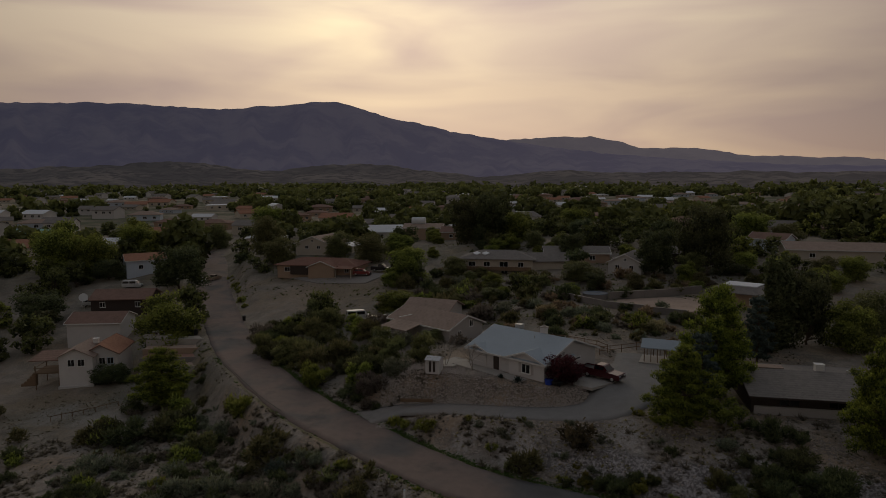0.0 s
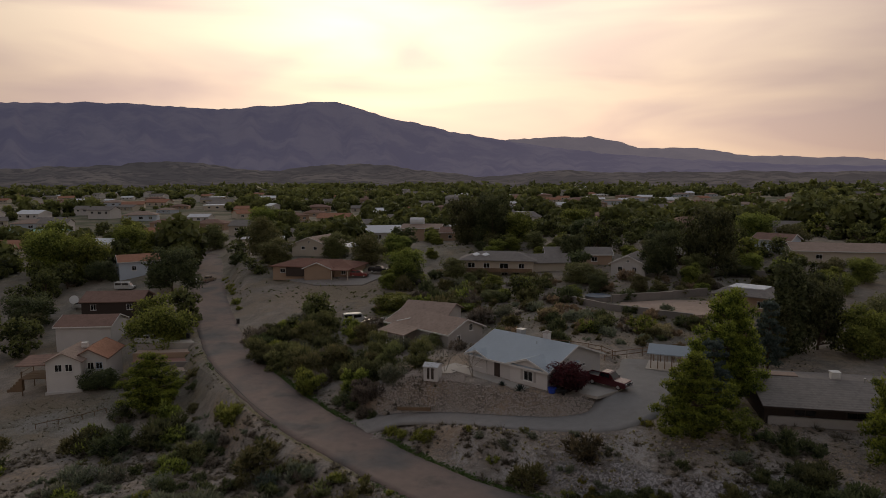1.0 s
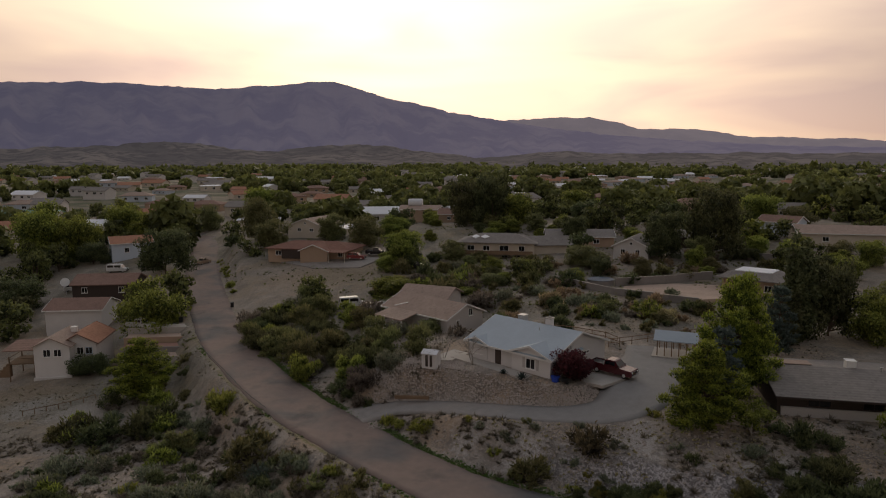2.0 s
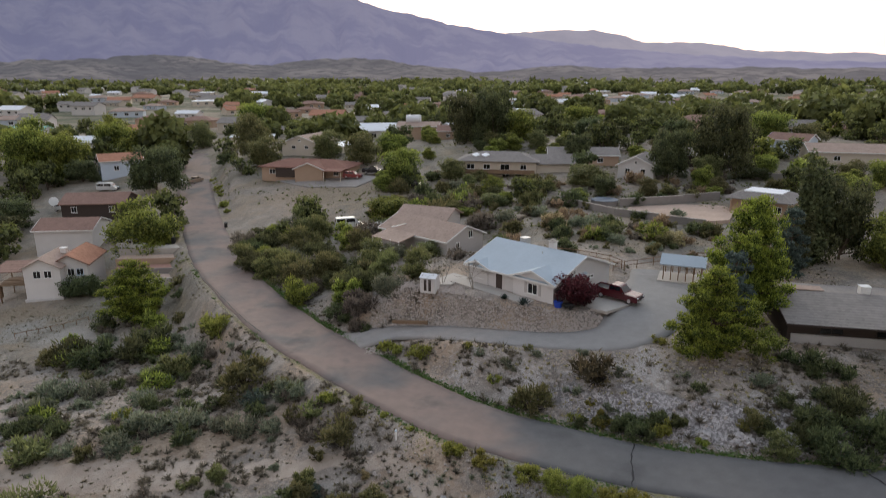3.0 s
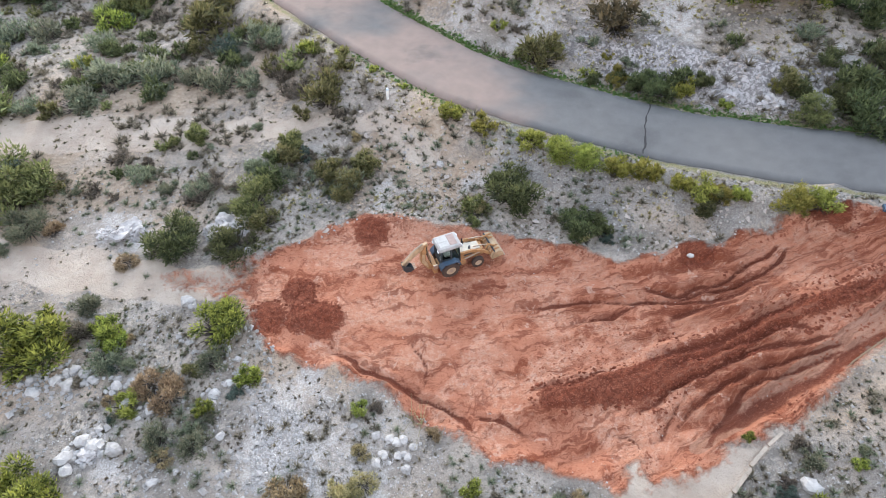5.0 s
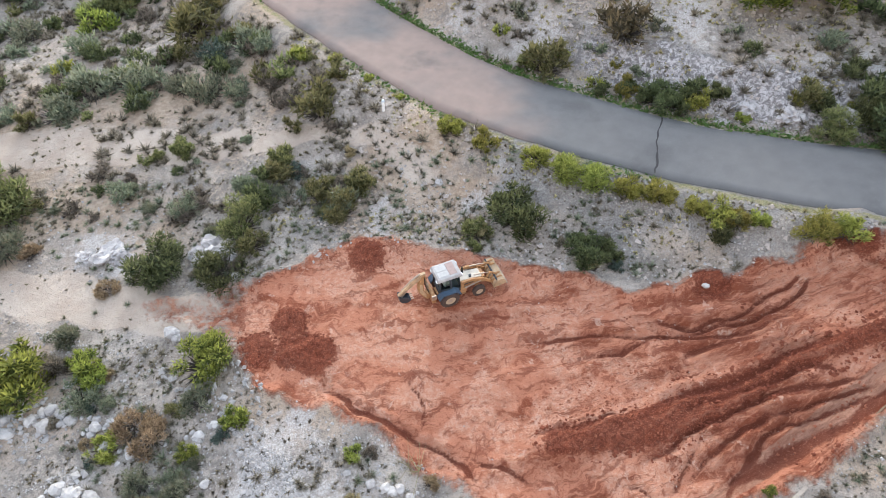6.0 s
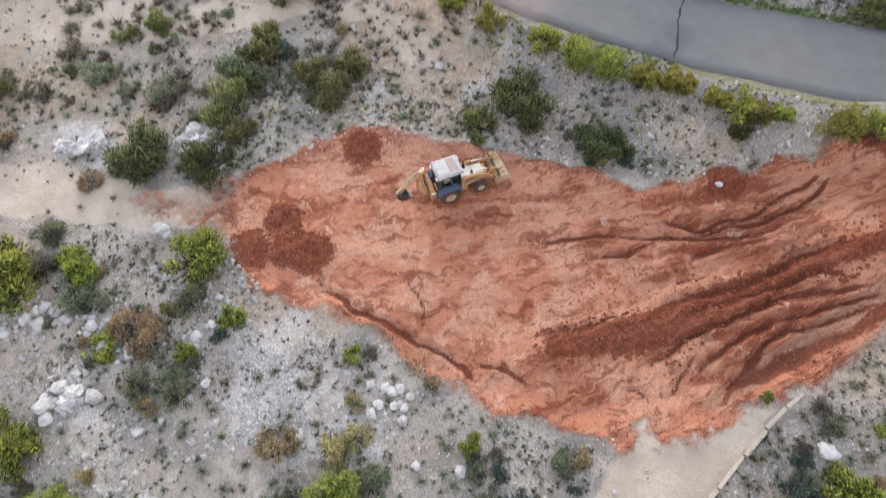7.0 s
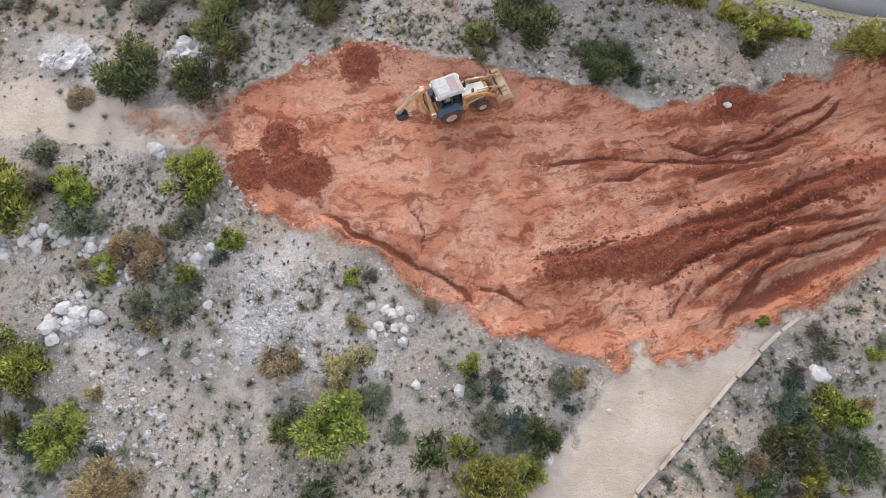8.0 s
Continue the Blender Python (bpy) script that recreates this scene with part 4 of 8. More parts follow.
crack([(35.4, 50.6), (35.0, 53.2), (34.2, 57.2)], 0.09)
crack([(-43, 126.5), (-38, 117.5), (-33.6, 110.4), (-27, 99.4), (-22, 92.0)], 0.10)

# ---- mountains and foothills behind the town ----
EYE0 = np.array([0.0, 0.0, 33.5])


def skyline(name, heads, dist, depth, material, seed, label, rough=1.0, base=7.0):
    """A ridge seen from the town: heads are (degrees right of ahead, degrees up); it falls towards the viewer over depth metres."""
    az = np.arange(heads[0][0], heads[-1][0] + 1e-6, 0.22)
    el = np.interp(az, [h[0] for h in heads], [h[1] for h in heads])
    el = el + rough * (0.05 * ragged(az, az * 0, 1.3, seed) + 0.045 * ragged(az, az * 0, 0.45, seed + 1))
    top = EYE0[2] + dist * np.tan(np.radians(el))
    rows = []
    for k in np.linspace(0, 1, 22):
        gully = ragged(az, az * 0 + k * 1.5, 1.1, seed + 5) * 0.5 + ragged(az, az * 0 + k * 3, 0.5, seed + 6) * 0.28
        fall = (1 - k) ** 1.45
        h = base + (top - base) * fall * (1 + 0.45 * gully * k * (1 - k) * 2.5) - 12 * (k == 1)
        r = dist - depth * (k + 0.10 * gully * k)
        rows.append(np.c_[r * np.sin(np.radians(az)), r * np.cos(np.radians(az)), h])
    rows.insert(0, np.c_[(dist + 150) * np.sin(np.radians(az)), (dist + 150) * np.cos(np.radians(az)), top * 0 + base - 20])
    v, c, m = np.vstack(rows), len(rows), len(az)
    g = np.arange(m * c).reshape(c, m)
    f = np.c_[g[:-1, :-1].ravel(), g[:-1, 1:].ravel(), g[1:, 1:].ravel(), g[1:, :-1].ravel()]
    return tagged(new(name, raw_mesh(name, v, f, M[material], True)), label, "mountain", kind="structure")


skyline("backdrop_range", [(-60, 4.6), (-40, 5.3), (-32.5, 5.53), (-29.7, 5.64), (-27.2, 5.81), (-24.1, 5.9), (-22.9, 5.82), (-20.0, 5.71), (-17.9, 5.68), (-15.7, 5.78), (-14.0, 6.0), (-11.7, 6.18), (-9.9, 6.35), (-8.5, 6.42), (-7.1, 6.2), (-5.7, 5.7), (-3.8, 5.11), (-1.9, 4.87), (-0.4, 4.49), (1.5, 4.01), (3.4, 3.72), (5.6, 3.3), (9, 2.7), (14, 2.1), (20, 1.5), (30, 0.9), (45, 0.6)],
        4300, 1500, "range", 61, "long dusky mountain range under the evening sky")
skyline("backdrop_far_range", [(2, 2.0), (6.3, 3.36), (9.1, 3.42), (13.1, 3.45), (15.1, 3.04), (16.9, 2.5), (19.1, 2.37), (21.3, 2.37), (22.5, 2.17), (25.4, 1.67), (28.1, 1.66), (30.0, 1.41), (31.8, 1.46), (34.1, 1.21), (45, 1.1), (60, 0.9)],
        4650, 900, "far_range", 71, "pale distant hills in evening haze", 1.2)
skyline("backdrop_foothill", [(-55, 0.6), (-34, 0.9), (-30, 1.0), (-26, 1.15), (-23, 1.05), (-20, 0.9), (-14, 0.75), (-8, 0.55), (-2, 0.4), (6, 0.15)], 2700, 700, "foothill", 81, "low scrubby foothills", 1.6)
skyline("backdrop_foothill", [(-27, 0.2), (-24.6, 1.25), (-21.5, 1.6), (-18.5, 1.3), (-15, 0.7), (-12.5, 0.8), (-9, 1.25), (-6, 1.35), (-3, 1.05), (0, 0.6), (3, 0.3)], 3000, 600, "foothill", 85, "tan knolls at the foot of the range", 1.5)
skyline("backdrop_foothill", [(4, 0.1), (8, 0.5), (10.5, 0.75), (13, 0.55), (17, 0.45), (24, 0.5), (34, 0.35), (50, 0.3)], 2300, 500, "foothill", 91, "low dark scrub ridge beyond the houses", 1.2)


# ---- houses ----
def window(parent, m, w, h, material="trim", sill=True):
    """A window on a wall: m puts its middle on the wall's face, y out of the wall towards -y."""
    s = Shape()
    for x0, z0, sx, sz in ((0, h / 2, w + 0.16, 0.09), (0, -h / 2, w + 0.16, 0.09), (-w / 2, 0, 0.09, h), (w / 2, 0, 0.09, h), (0, 0, 0.06, h)):
        s.box((x0, -0.03, z0), (sx, 0.10, sz))
    fr = part("window", s, material, parent, at=m)
    part("pane", Shape().box((0, 0.0, 0), (w, 0.04, h)), "glass", fr)
    if sill:
        part("sill", Shape().box((0, -0.08, -h / 2 - 0.07), (w + 0.25, 0.16, 0.06)), material, fr)
    return fr


def wall_face(side, u, z, L, D):
    """The pose of something on a wall: side F, B, L or R, u along it, z up."""
    return {"F": pose(u, -D / 2, z), "B": pose(-u, D / 2, z, 0, 0, 180), "L": pose(-L / 2, -u, z, 0, 0, -90), "R": pose(L / 2, u, z, 0, 0, 90)}[side]


def gable_body(L, D, h, rise, base=-1.2):
    """Walls of a gabled block, ridge along x."""
    s = Shape()
    x, y = L / 2, D / 2
    v = [(-x, -y, base), (x, -y, base), (x, y, base), (-x, y, base), (-x, -y, h), (x, -y, h), (x, y, h), (-x, y, h), (-x, 0, h + rise), (x, 0, h + rise)]
    return s.add(v, [(3, 2, 1, 0), (0, 1, 5, 4), (2, 3, 7, 6), (1, 2, 6, 9, 5), (3, 0, 4, 8, 7), (4, 5, 9, 8), (6, 7, 8, 9)])


def gable_roof(L, D, h, rise, over=0.5, end=0.4, thick=0.16):
    s = Shape()
    x, y, k = L / 2 + end, D / 2 + over, rise / (D / 2)
    low, top = h - over * k + 0.03, h + rise + 0.03
    for sgn in (-1, 1):
        out = [(-x, sgn * y, low + thick), (x, sgn * y, low + thick), (x, 0, top + thick), (-x, 0, top + thick)]
        s.slab(out if sgn < 0 else out[::-1], thick)
    return s


def hip_roof(L, D, h, rise, over=0.5, flat=0.0, thick=0.16):
    s = Shape()
    x, y, z, t = L / 2 + over, D / 2 + over, h + 0.03, h + rise
    a, b = max(0.4, L / 2 - D / 2 + flat), max(0.02, flat)
    v = [(-x, -y, z), (x, -y, z), (x, y, z), (-x, y, z), (-x, -y, z + thick), (x, -y, z + thick), (x, y, z + thick), (-x, y, z + thick), (-a, -b, t + thick), (a, -b, t + thick), (a, b, t + thick), (-a, b, t + thick)]
    return s.add(v, [(3, 2, 1, 0), (0, 1, 5, 4), (1, 2, 6, 5), (2, 3, 7, 6), (3, 0, 4, 7), (4, 5, 9, 8), (5, 6, 10, 9), (6, 7, 11, 10), (7, 4, 8, 11), (8, 9, 10, 11)])


def fascia(L, D, h, rise, over=0.5, end=0.4):
    """White edge boards along eaves and rakes."""
    x, y, k = L / 2 + end + 0.03, D / 2 + over + 0.03, rise / (D / 2)
    low, top = h - over * k + 0.08, h + rise + 0.08
    boards = []
    for sgn in (-1, 1):
        boards.append(Shape().box((0, sgn * y, low), (2 * x, 0.06, 0.22)))
        for e in (-x, x):
            boards.append(Shape().beam((e, sgn * y, low + 0.02), (e, 0, top + 0.02), 0.06, 0.22))
    return boards


def house(name, label, x, y, z, turn, L, D, h, rise, wall, roof, kind="gable", openings=(), wings=(), edge="trim", over=0.5, category="house", base=-1.2, edges=True):
    ob = thing(name, label, category, pose(x, y, z, 0, 0, turn))
    if kind == "gable":
        part("wall", gable_body(L, D, h, rise, base), wall, ob)
        part("roof", gable_roof(L, D, h, rise, over), roof, ob)
        if edges:
            for board in fascia(L, D, h, rise, over):
                part("fascia", board, edge, ob)
    else:
        part("wall", Shape().box((0, 0, (h + base) / 2), (L, D, h - base)), wall, ob)
        part("roof", hip_roof(L, D, h, rise, over, 0.0 if kind == "hip" else kind), roof, ob)
    for u, wide, out, wrise, wroof in wings:
        depth = out + D / 2
        thing_wing(ob, u, wide, depth, out, D, h, wrise, wall, wroof, edge, base)
    for side, u, zc, w, hh in openings:
        window(ob, wall_face(side, u, zc, L, D), w, hh)
    return ob


def thing_wing(ob, u, wide, depth, out, D, h, rise, wall, roof, edge, base):
    """A gabled bay that stands out of the front wall; its ridge runs front to back."""
    m = pose(u, -D / 2 - out + depth / 2, 0, 0, 0, 90)
    w_ = part("bay", gable_body(depth, wide, h - 0.02, rise, base), wall, ob, at=m)
    part("bay_roof", gable_roof(depth, wide, h, rise, 0.45, 0.4), roof, w_)
    for board in fascia(depth, wide, h, rise, 0.45, 0.4):
        part("fascia", board, edge, w_)
    return w_


def cooler(parent, x, y, z, material="galv"):
    """A rooftop evaporative cooler."""
    ob = part("roof_cooler", Shape().soft_box((x, y, z + 0.55), (1.0, 1.0, 0.95), 0.06), material, parent, "dented pale metal cooler box")
    for k in range(5):
        part("louvre", Shape().box((x, y - 0.51, z + 0.25 + 0.15 * k), (0.8, 0.03, 0.05)), material, ob)
    part("cap", Shape().box((x, y, z + 1.05), (1.1, 1.1, 0.06)), material, ob)
    for u in (-0.4, 0.4):
        part("leg", Shape().box((x + u, y + u, z), (0.08, 0.08, 0.4)), material, ob)
    return ob


# the blue-roofed house above the drive
Z1 = 7.0
bh = house("bungalow", "white bungalow with a pale blue coated roof", 13.9, 93.7, Z1, -45, 13.4, 12.2, 2.35, 2.15, "white_wall", "blue_roof",
           openings=[("F", -4.9, 1.35, 1.5, 1.1), ("R", 1.5, 1.7, 1.3, 0.35), ("R", -2.0, 3.0, 0.5, 0.5)], wings=[(3.75, 5.9, 0.25, 1.05, "blue_roof"), (-5.0, 3.2, 0.12, 0.6, "blue_roof")], over=0.55, base=-0.6)
window(bh, pose(3.75, -12.2 / 2 - 0.25, 1.25), 1.35, 1.25)
for sgn in (-1, 1):
    part("shutter", Shape().box((3.75 + sgn * 1.05, -12.2 / 2 - 0.28, 1.25), (0.32, 0.06, 1.35)), "grey_wall", bh, "grey window shutter")
part("front_door", Shape().soft_box((-1.6, -6.13, 1.02), (0.95, 0.07, 2.04), 0.02), "dark_wall", bh, "dark front door under the porch eave")
part("porch_step", Shape().soft_box((-2.2, -7.0, -0.1), (4.0, 1.9, 0.3), 0.03), "concrete", bh)
ch = part("chimney", Shape().soft_box((1.7, 0.5, 4.3), (0.8, 0.8, 2.3), 0.04), "white_wall", bh, "white rendered chimney")
part("chimney_cap", Shape().soft_box((1.7, 0.5, 5.5), (1.0, 1.0, 0.14), 0.03).box((1.7, 0.5, 5.65), (0.4, 0.4, 0.2)), "concrete", ch)
cooler(bh, -3.2, 1.2, 4.0)
for u, v in ((1.5, -1.5), (-3, 1.6), (4.8, 1.3)):
    part("vent_pipe", Shape().tube((u, v, 3.6), (u, v, 4.55), 0.05, 0.05, 8), "galv", bh)

# paved strips round it
for name, label, ring, zz, mat_ in (("driveway_apron", "pale concrete apron beside the house", [(16.6, 84.9), (19.9, 82.2), (24.0, 85.2), (20.6, 88.4)], 6.86, "concrete"),
                                    ("front_path", "pale concrete path along the house front", [(2.4, 93.8), (4.0, 95.2), (12.2, 85.8), (11.0, 84.4)], 7.03, "concrete"),
                                    ("patio", "pale concrete patio by the shed", [(-1.0, 93.0), (3.0, 97.6), (5.0, 95.6), (2.4, 92.4)], 6.95, "concrete")):
    tagged(new(name, Shape().slab([(a, b, zz + 0.04) for a, b in ring], 0.35).mesh(name, M[mat_])), label, "paving", kind="structure")

# white garden shed
sh = thing("garden_shed", "small white metal shed with dark doors", "shed", pose(-0.2, 91.4, 6.62, 0, 0, -20))
part("body", gable_body(2.0, 1.7, 1.75, 0.35, -0.2), "white_wall", sh)
part("roof", gable_roof(2.0, 1.7, 1.75, 0.35, 0.12, 0.1, 0.06), "white_roof", sh)
for u in (-0.32, 0.28):
    part("door", Shape().box((u, -0.87, 0.85), (0.34, 0.05, 1.5)), "dark_wall", sh, "dark narrow shed door")

# open pavilion on posts
pv = thing("pavilion", "open timber pavilion with a pale blue roof", "pavilion", pose(33.0, 94.4, 7.05, 0, 0, -24))
part("floor_slab", Shape().soft_box((-0.2, -0.2, -0.12), (5.6, 4.6, 0.4), 0.04), "concrete", pv)
part("roof", gable_roof(5.0, 4.0, 2.2, 0.75, 0.3, 0.3, 0.12), "blue_roof", pv)
for k in range(6):
    for v in (-1.9, 1.9):
        part("post", Shape().tube((-2.3 + 0.92 * k, v, 0), (-2.3 + 0.92 * k, v, 2.3), 0.07, 0.06, 7), "post", pv)
part("beam", Shape().box((0, -1.9, 2.2), (5.0, 0.12, 0.16)).box((0, 1.9, 2.2), (5.0, 0.12, 0.16)), "post", pv)

# dark low house below the pines
# the dark siding above the plinth also takes in the eave's shadow
dk = house("low_house", "low dark brown house with a worn grey shingle roof", 47.0, 79.8, 5.9, -13, 17.5, 13.0, 2.35, 1.15, "dark_wall", "grey_roof", over=1.0, edge="dark_wall", base=-0.6)
for u_, w_ in ((-4.6, 2.2), (0.6, 2.0)):
    window(dk, wall_face("F", u_, 1.55, 17.5, 13.0), w_, 0.8, "dark_wall", False)
part("plinth", Shape().box((-1.6, -6.62, 0.40), (13.6, 0.25, 1.2)), "grey_wall", dk, "pale grey block skirting wall")
part("bay_roof", gable_roof(9.0, 6.0, 2.1, 1.0, 0.5, 0.4), "tan_roof", dk, at=pose(8.6, -7.2, 0.2, 0, 0, 90))
part("bay", gable_body(8.4, 5.6, 2.1, 1.0, -0.6), "dark_wall", dk, at=pose(8.6, -7.2, 0.2, 0, 0, 90))
cooler(dk, 0.6, 0.6, 3.4, "trim")
part("vent_pipe", Shape().tube((3.4, -0.6, 3.2), (3.4, -0.6, 4.0), 0.08, 0.08, 8).tube((3.4, -0.6, 4.0), (3.4, -0.6, 4.12), 0.16, 0.16, 8), "galv", dk)
part("roof_board", Shape().box((-6.2, 1.0, 3.75), (5.4, 1.6, 0.08)), "tan_roof", dk, "lighter patched roof edge")

# the middle house with the porch
ph = house("porch_house", "grey house with a tan roof and a railed porch", 0.0, 117.6, 5.7, -45, 15.0, 8.4, 2.7, 1.7, "grey_wall", "tan_roof", openings=[("R", -1.8, 1.5, 0.7, 1.2), ("R", 1.2, 3.0, 0.9, 1.1), ("F", 3.5, 1.5, 1.2, 1.1)], edge="trim", base=-2.0)
part("porch_roof", Shape().slab([(-5.5, -8.2, 2.15), (1.0, -8.2, 2.15), (1.0, -4.0, 2.9), (-5.5, -4.0, 2.9)], 0.14), "tan_roof", ph)
part("porch_deck", Shape().box((-2.2, -6.2, -0.3), (6.4, 4.0, 0.25)), "wood", ph)
for u in (-5.3, -3.2, -1.1, 0.9):
    part("porch_post", Shape().box((u, -8.05, 0.2), (0.14, 0.14, 4.0)), "trim", ph)
rail = part("railing", Shape().box((-2.2, -8.05, 0.75), (6.4, 0.07, 0.07)).box((-2.2, -8.05, 0.0), (6.4, 0.07, 0.07)), "trim", ph, "white porch railing")
for k in range(22):
    part("baluster", Shape().box((-5.2 + 0.29 * k, -8.05, 0.37), (0.05, 0.05, 0.75)), "trim", rail)
part("back_wing", gable_body(9, 6.5, 3.6, 1.3, -1.0), "grey_wall", ph, at=pose(-6.0, 5.5, 0, 0, 0, 20))
part("back_roof", gable_roof(9, 6.5, 3.6, 1.3, 0.5, 0.5), "tan_roof", ph, at=pose(-6.0, 5.5, 0, 0, 0, 20))
part("skylight_edge", Shape().box((-3.4, -3.0, 3.55), (0.16, 5.2, 0.12)), "trim", ph)

# brown ranch house, the cream house behind it
br = house("ranch_house", "long low house with a brown shingle roof", -31.5, 186.5, level(-31.5, 184) + 0.1, -14, 23, 10.5, 2.5, 1.6, "tan_wall", "rust_roof", kind="hip", openings=[("F", -8.5, 1.4, 1.6, 1.1), ("F", -3.5, 1.4, 1.8, 1.2), ("F", 9.0, 1.4, 1.2, 1.1)], wings=[(2.5, 7.5, 2.2, 1.5, "rust_roof")], over=0.8)
# dark block added to stand for the shade under the porch
part("porch_shade", Shape().box((-4.6, -5.6, 1.2), (5.5, 0.5, 2.3)), "dark_wall", br)
part("carport", Shape().slab([(7.0, -9.2, 2.5), (11.8, -9.2, 2.5), (11.8, -4.8, 2.8), (7.0, -4.8, 2.8)], 0.15), "rust_roof", br)
for u in (7.2, 11.6):
    part("carport_post", Shape().box((u, -9.0, 1.2), (0.16, 0.16, 2.6)), "cream_wall", br)
cr = house("cream_house", "cream gabled house with a pale roof", -36.5, 215.5, level(-36, 213), 70, 13, 12, 3.4, 2.2, "cream_wall", "tan_roof", openings=[("L", -2.0, 2.3, 1.2, 0.9), ("L", 2.2, 2.3, 1.2, 0.9), ("L", 0, 4.3, 0.7, 0.6)])
part("annex", gable_body(8, 6, 2.6, 0.6), "cream_wall", cr, at=pose(1.0, -9.0, 0))
part("annex_roof", gable_roof(8, 6, 2.6, 0.6), "white_roof", cr, at=pose(1.0, -9.0, 0))

# two-storey house with skylights
sk = house("hillside_house", "pale two-storey house with a grey roof and skylights", 17.0, 176.0, level(17, 170) - 0.8, -12, 18.5, 10, 4.4, 1.9, "cream_wall", "grey_roof", openings=[("F", -6.5, 3.2, 1.8, 1.2), ("F", -2.6, 3.2, 1.6, 1.2), ("F", 1.8, 3.2, 2.2, 1.3), ("F", 6.2, 3.2, 1.4, 1.2), ("F", 2.0, 0.9, 1.6, 1.2), ("F", 5.0, 0.9, 1.6, 1.2)], kind="hip", over=0.8)
for u in (-5.6, -3.2):
    part("skylight", Shape().box((0, 0, 0), (1.5, 1.5, 0.2), m=pose(u, -2.6, 5.75, 18, 0, 0) @ pose(0, 0, 0, 0, 0, 45)), "lamp_glass", sk, "bright square roof skylight")
part("balcony", Shape().box((0, -6.0, 1.9), (18.0, 2.0, 0.18)).box((0, -6.95, 2.4), (18.0, 0.08, 0.8)), "wood", sk, "brown timber balcony")
part("wing_wall", gable_body(12, 8.5, 3.0, 1.6), "cream_wall", sk, at=pose(12.5, 2.0, 1.0, 0, 0, 18))
part("wing_roof", gable_roof(12, 8.5, 3.0, 1.6, 0.7, 0.6), "grey_roof", sk, at=pose(12.5, 2.0, 1.0, 0, 0, 18))
for u in (9.5, 12.5, 15.5):
    window(sk, pose(12.5 + (u - 12.5) * 0.95, -2.3 + (u - 12.5) * 0.3, 2.5, 0, 0, 18), 1.1, 1.2)

# tan house with the white flat top, its bare yard and walls
tn = house("tan_house", "tan house with grey eaves and a white flat roof top", 62.0, 131.8, 8.0, -42, 9.5, 8.0, 2.8, 1.1, "tan_wall", "grey_roof", kind=2.6, openings=[("F", 3.2, 1.4, 1.3, 1.2)], over=1.2)
part("roof_top", Shape().box((0, 0, 4.13), (6.6, 5.2, 0.14)), "white_roof", tn, "white coated flat roof top")
for u in (-4.6, -2.9, -1.2):
    part("porch_post", Shape().box((u, -4.9, 1.3), (0.25, 0.25, 2.6)), "tan_wall", tn)


def yard_wall(a, b, h, material, label, bend=0.0):
    """A block wall from a to b that follows the ground, in courses of panels with a coping."""
    a, b = Vector(a), Vector(b)
    n = max(1, int((b - a).length / 2.4))
    turn = math.degrees(math.atan2(b.y - a.y, b.x - a.x))
    mid = (a + b) / 2
    ob = thing("yard_wall", label, "wall", pose(mid.x, mid.y, 0, 0, 0, turn))
    long = (b - a).length
    for k in range(n):
        p = a + (b - a) * ((k + 0.5) / n)
        zz = level(p.x, p.y)
        u = long * ((k + 0.5) / n - 0.5)
        part("panel", Shape().soft_box((u, 0, zz + h / 2 - 0.3), (long / n - 0.02, 0.2, h + 0.6), 0.015), material, ob)
        part("coping", Shape().box((u, 0, zz + h + 0.03), (long / n + 0.01, 0.28, 0.07)), "concrete", ob)
    return ob


yard_wall((36.5, 137.6), (57.5, 141.2), 1.6, "block", "grey block wall behind the bare yard")
yard_wall((33.6, 130.4), (47, 121.8), 1.3, "block", "low grey block wall below the bare yard")
yard_wall((27.5, 139.0), (33.6, 130.6), 1.3, "block", "grey block wall stepping down the slope")
yard_wall((68, 160), (86, 152), 1.6, "block", "grey block wall beyond the tan house")
tagged(new("bare_yard", Shape().slab([(a, b, 8.25 + 0.012 * (a - 45)) for a, b in ((35.5, 130.5), (38.2, 137.2), (57, 140.2), (56, 131), (52, 124), (46.5, 123.0))], 0.9).mesh("bare_yard", M["yard"])), "pale pinkish bare earth yard", "yard", kind="structure")
tagged(new("gravel_court", Shape().slab([(a, b, level(a, b) + 0.25) for a, b in ((-41, 184), (-33, 187), (-20, 181.5), (-13, 176), (-18, 170), (-30, 173))], 0.9).mesh("gravel_court", M["drive"])), "grey gravel court before the ranch house", "yard", kind="structure")
pool = thing("garden_pool", "low above-ground pool under a blue-grey cover", "pool", pose(34, 139.5, level(34, 139.5), 0, 0, 8))
part("side", Shape().tube((0, 0, -0.4), (0, 0, 1.1), 2.6, 2.6, 24), "block", pool)
part("cover", Shape().tube((0, 0, 1.1), (0, 0, 1.16), 2.7, 2.6, 24), "cab_blue", pool, "blue-grey taut cover")

# pale houses beyond the yard
gh = house("gabled_cottage", "white gabled cottage among the trees", 49, 166, level(49, 164), 62, 11, 8, 2.8, 1.9, "white_wall", "grey_roof", openings=[("L", -1.8, 1.5, 1.0, 1.2), ("L", 1.6, 1.5, 1.0, 1.2), ("L", 0.0, 3.5, 0.6, 0.6)])
house("long_house", "long low house with a grey roof", 38.5, 181, level(38, 178), -6, 17, 9, 2.6, 1.4, "tan_wall", "grey_roof", openings=[("F", -5, 1.4, 1.4, 1.1), ("F", 4, 1.4, 1.4, 1.1)])
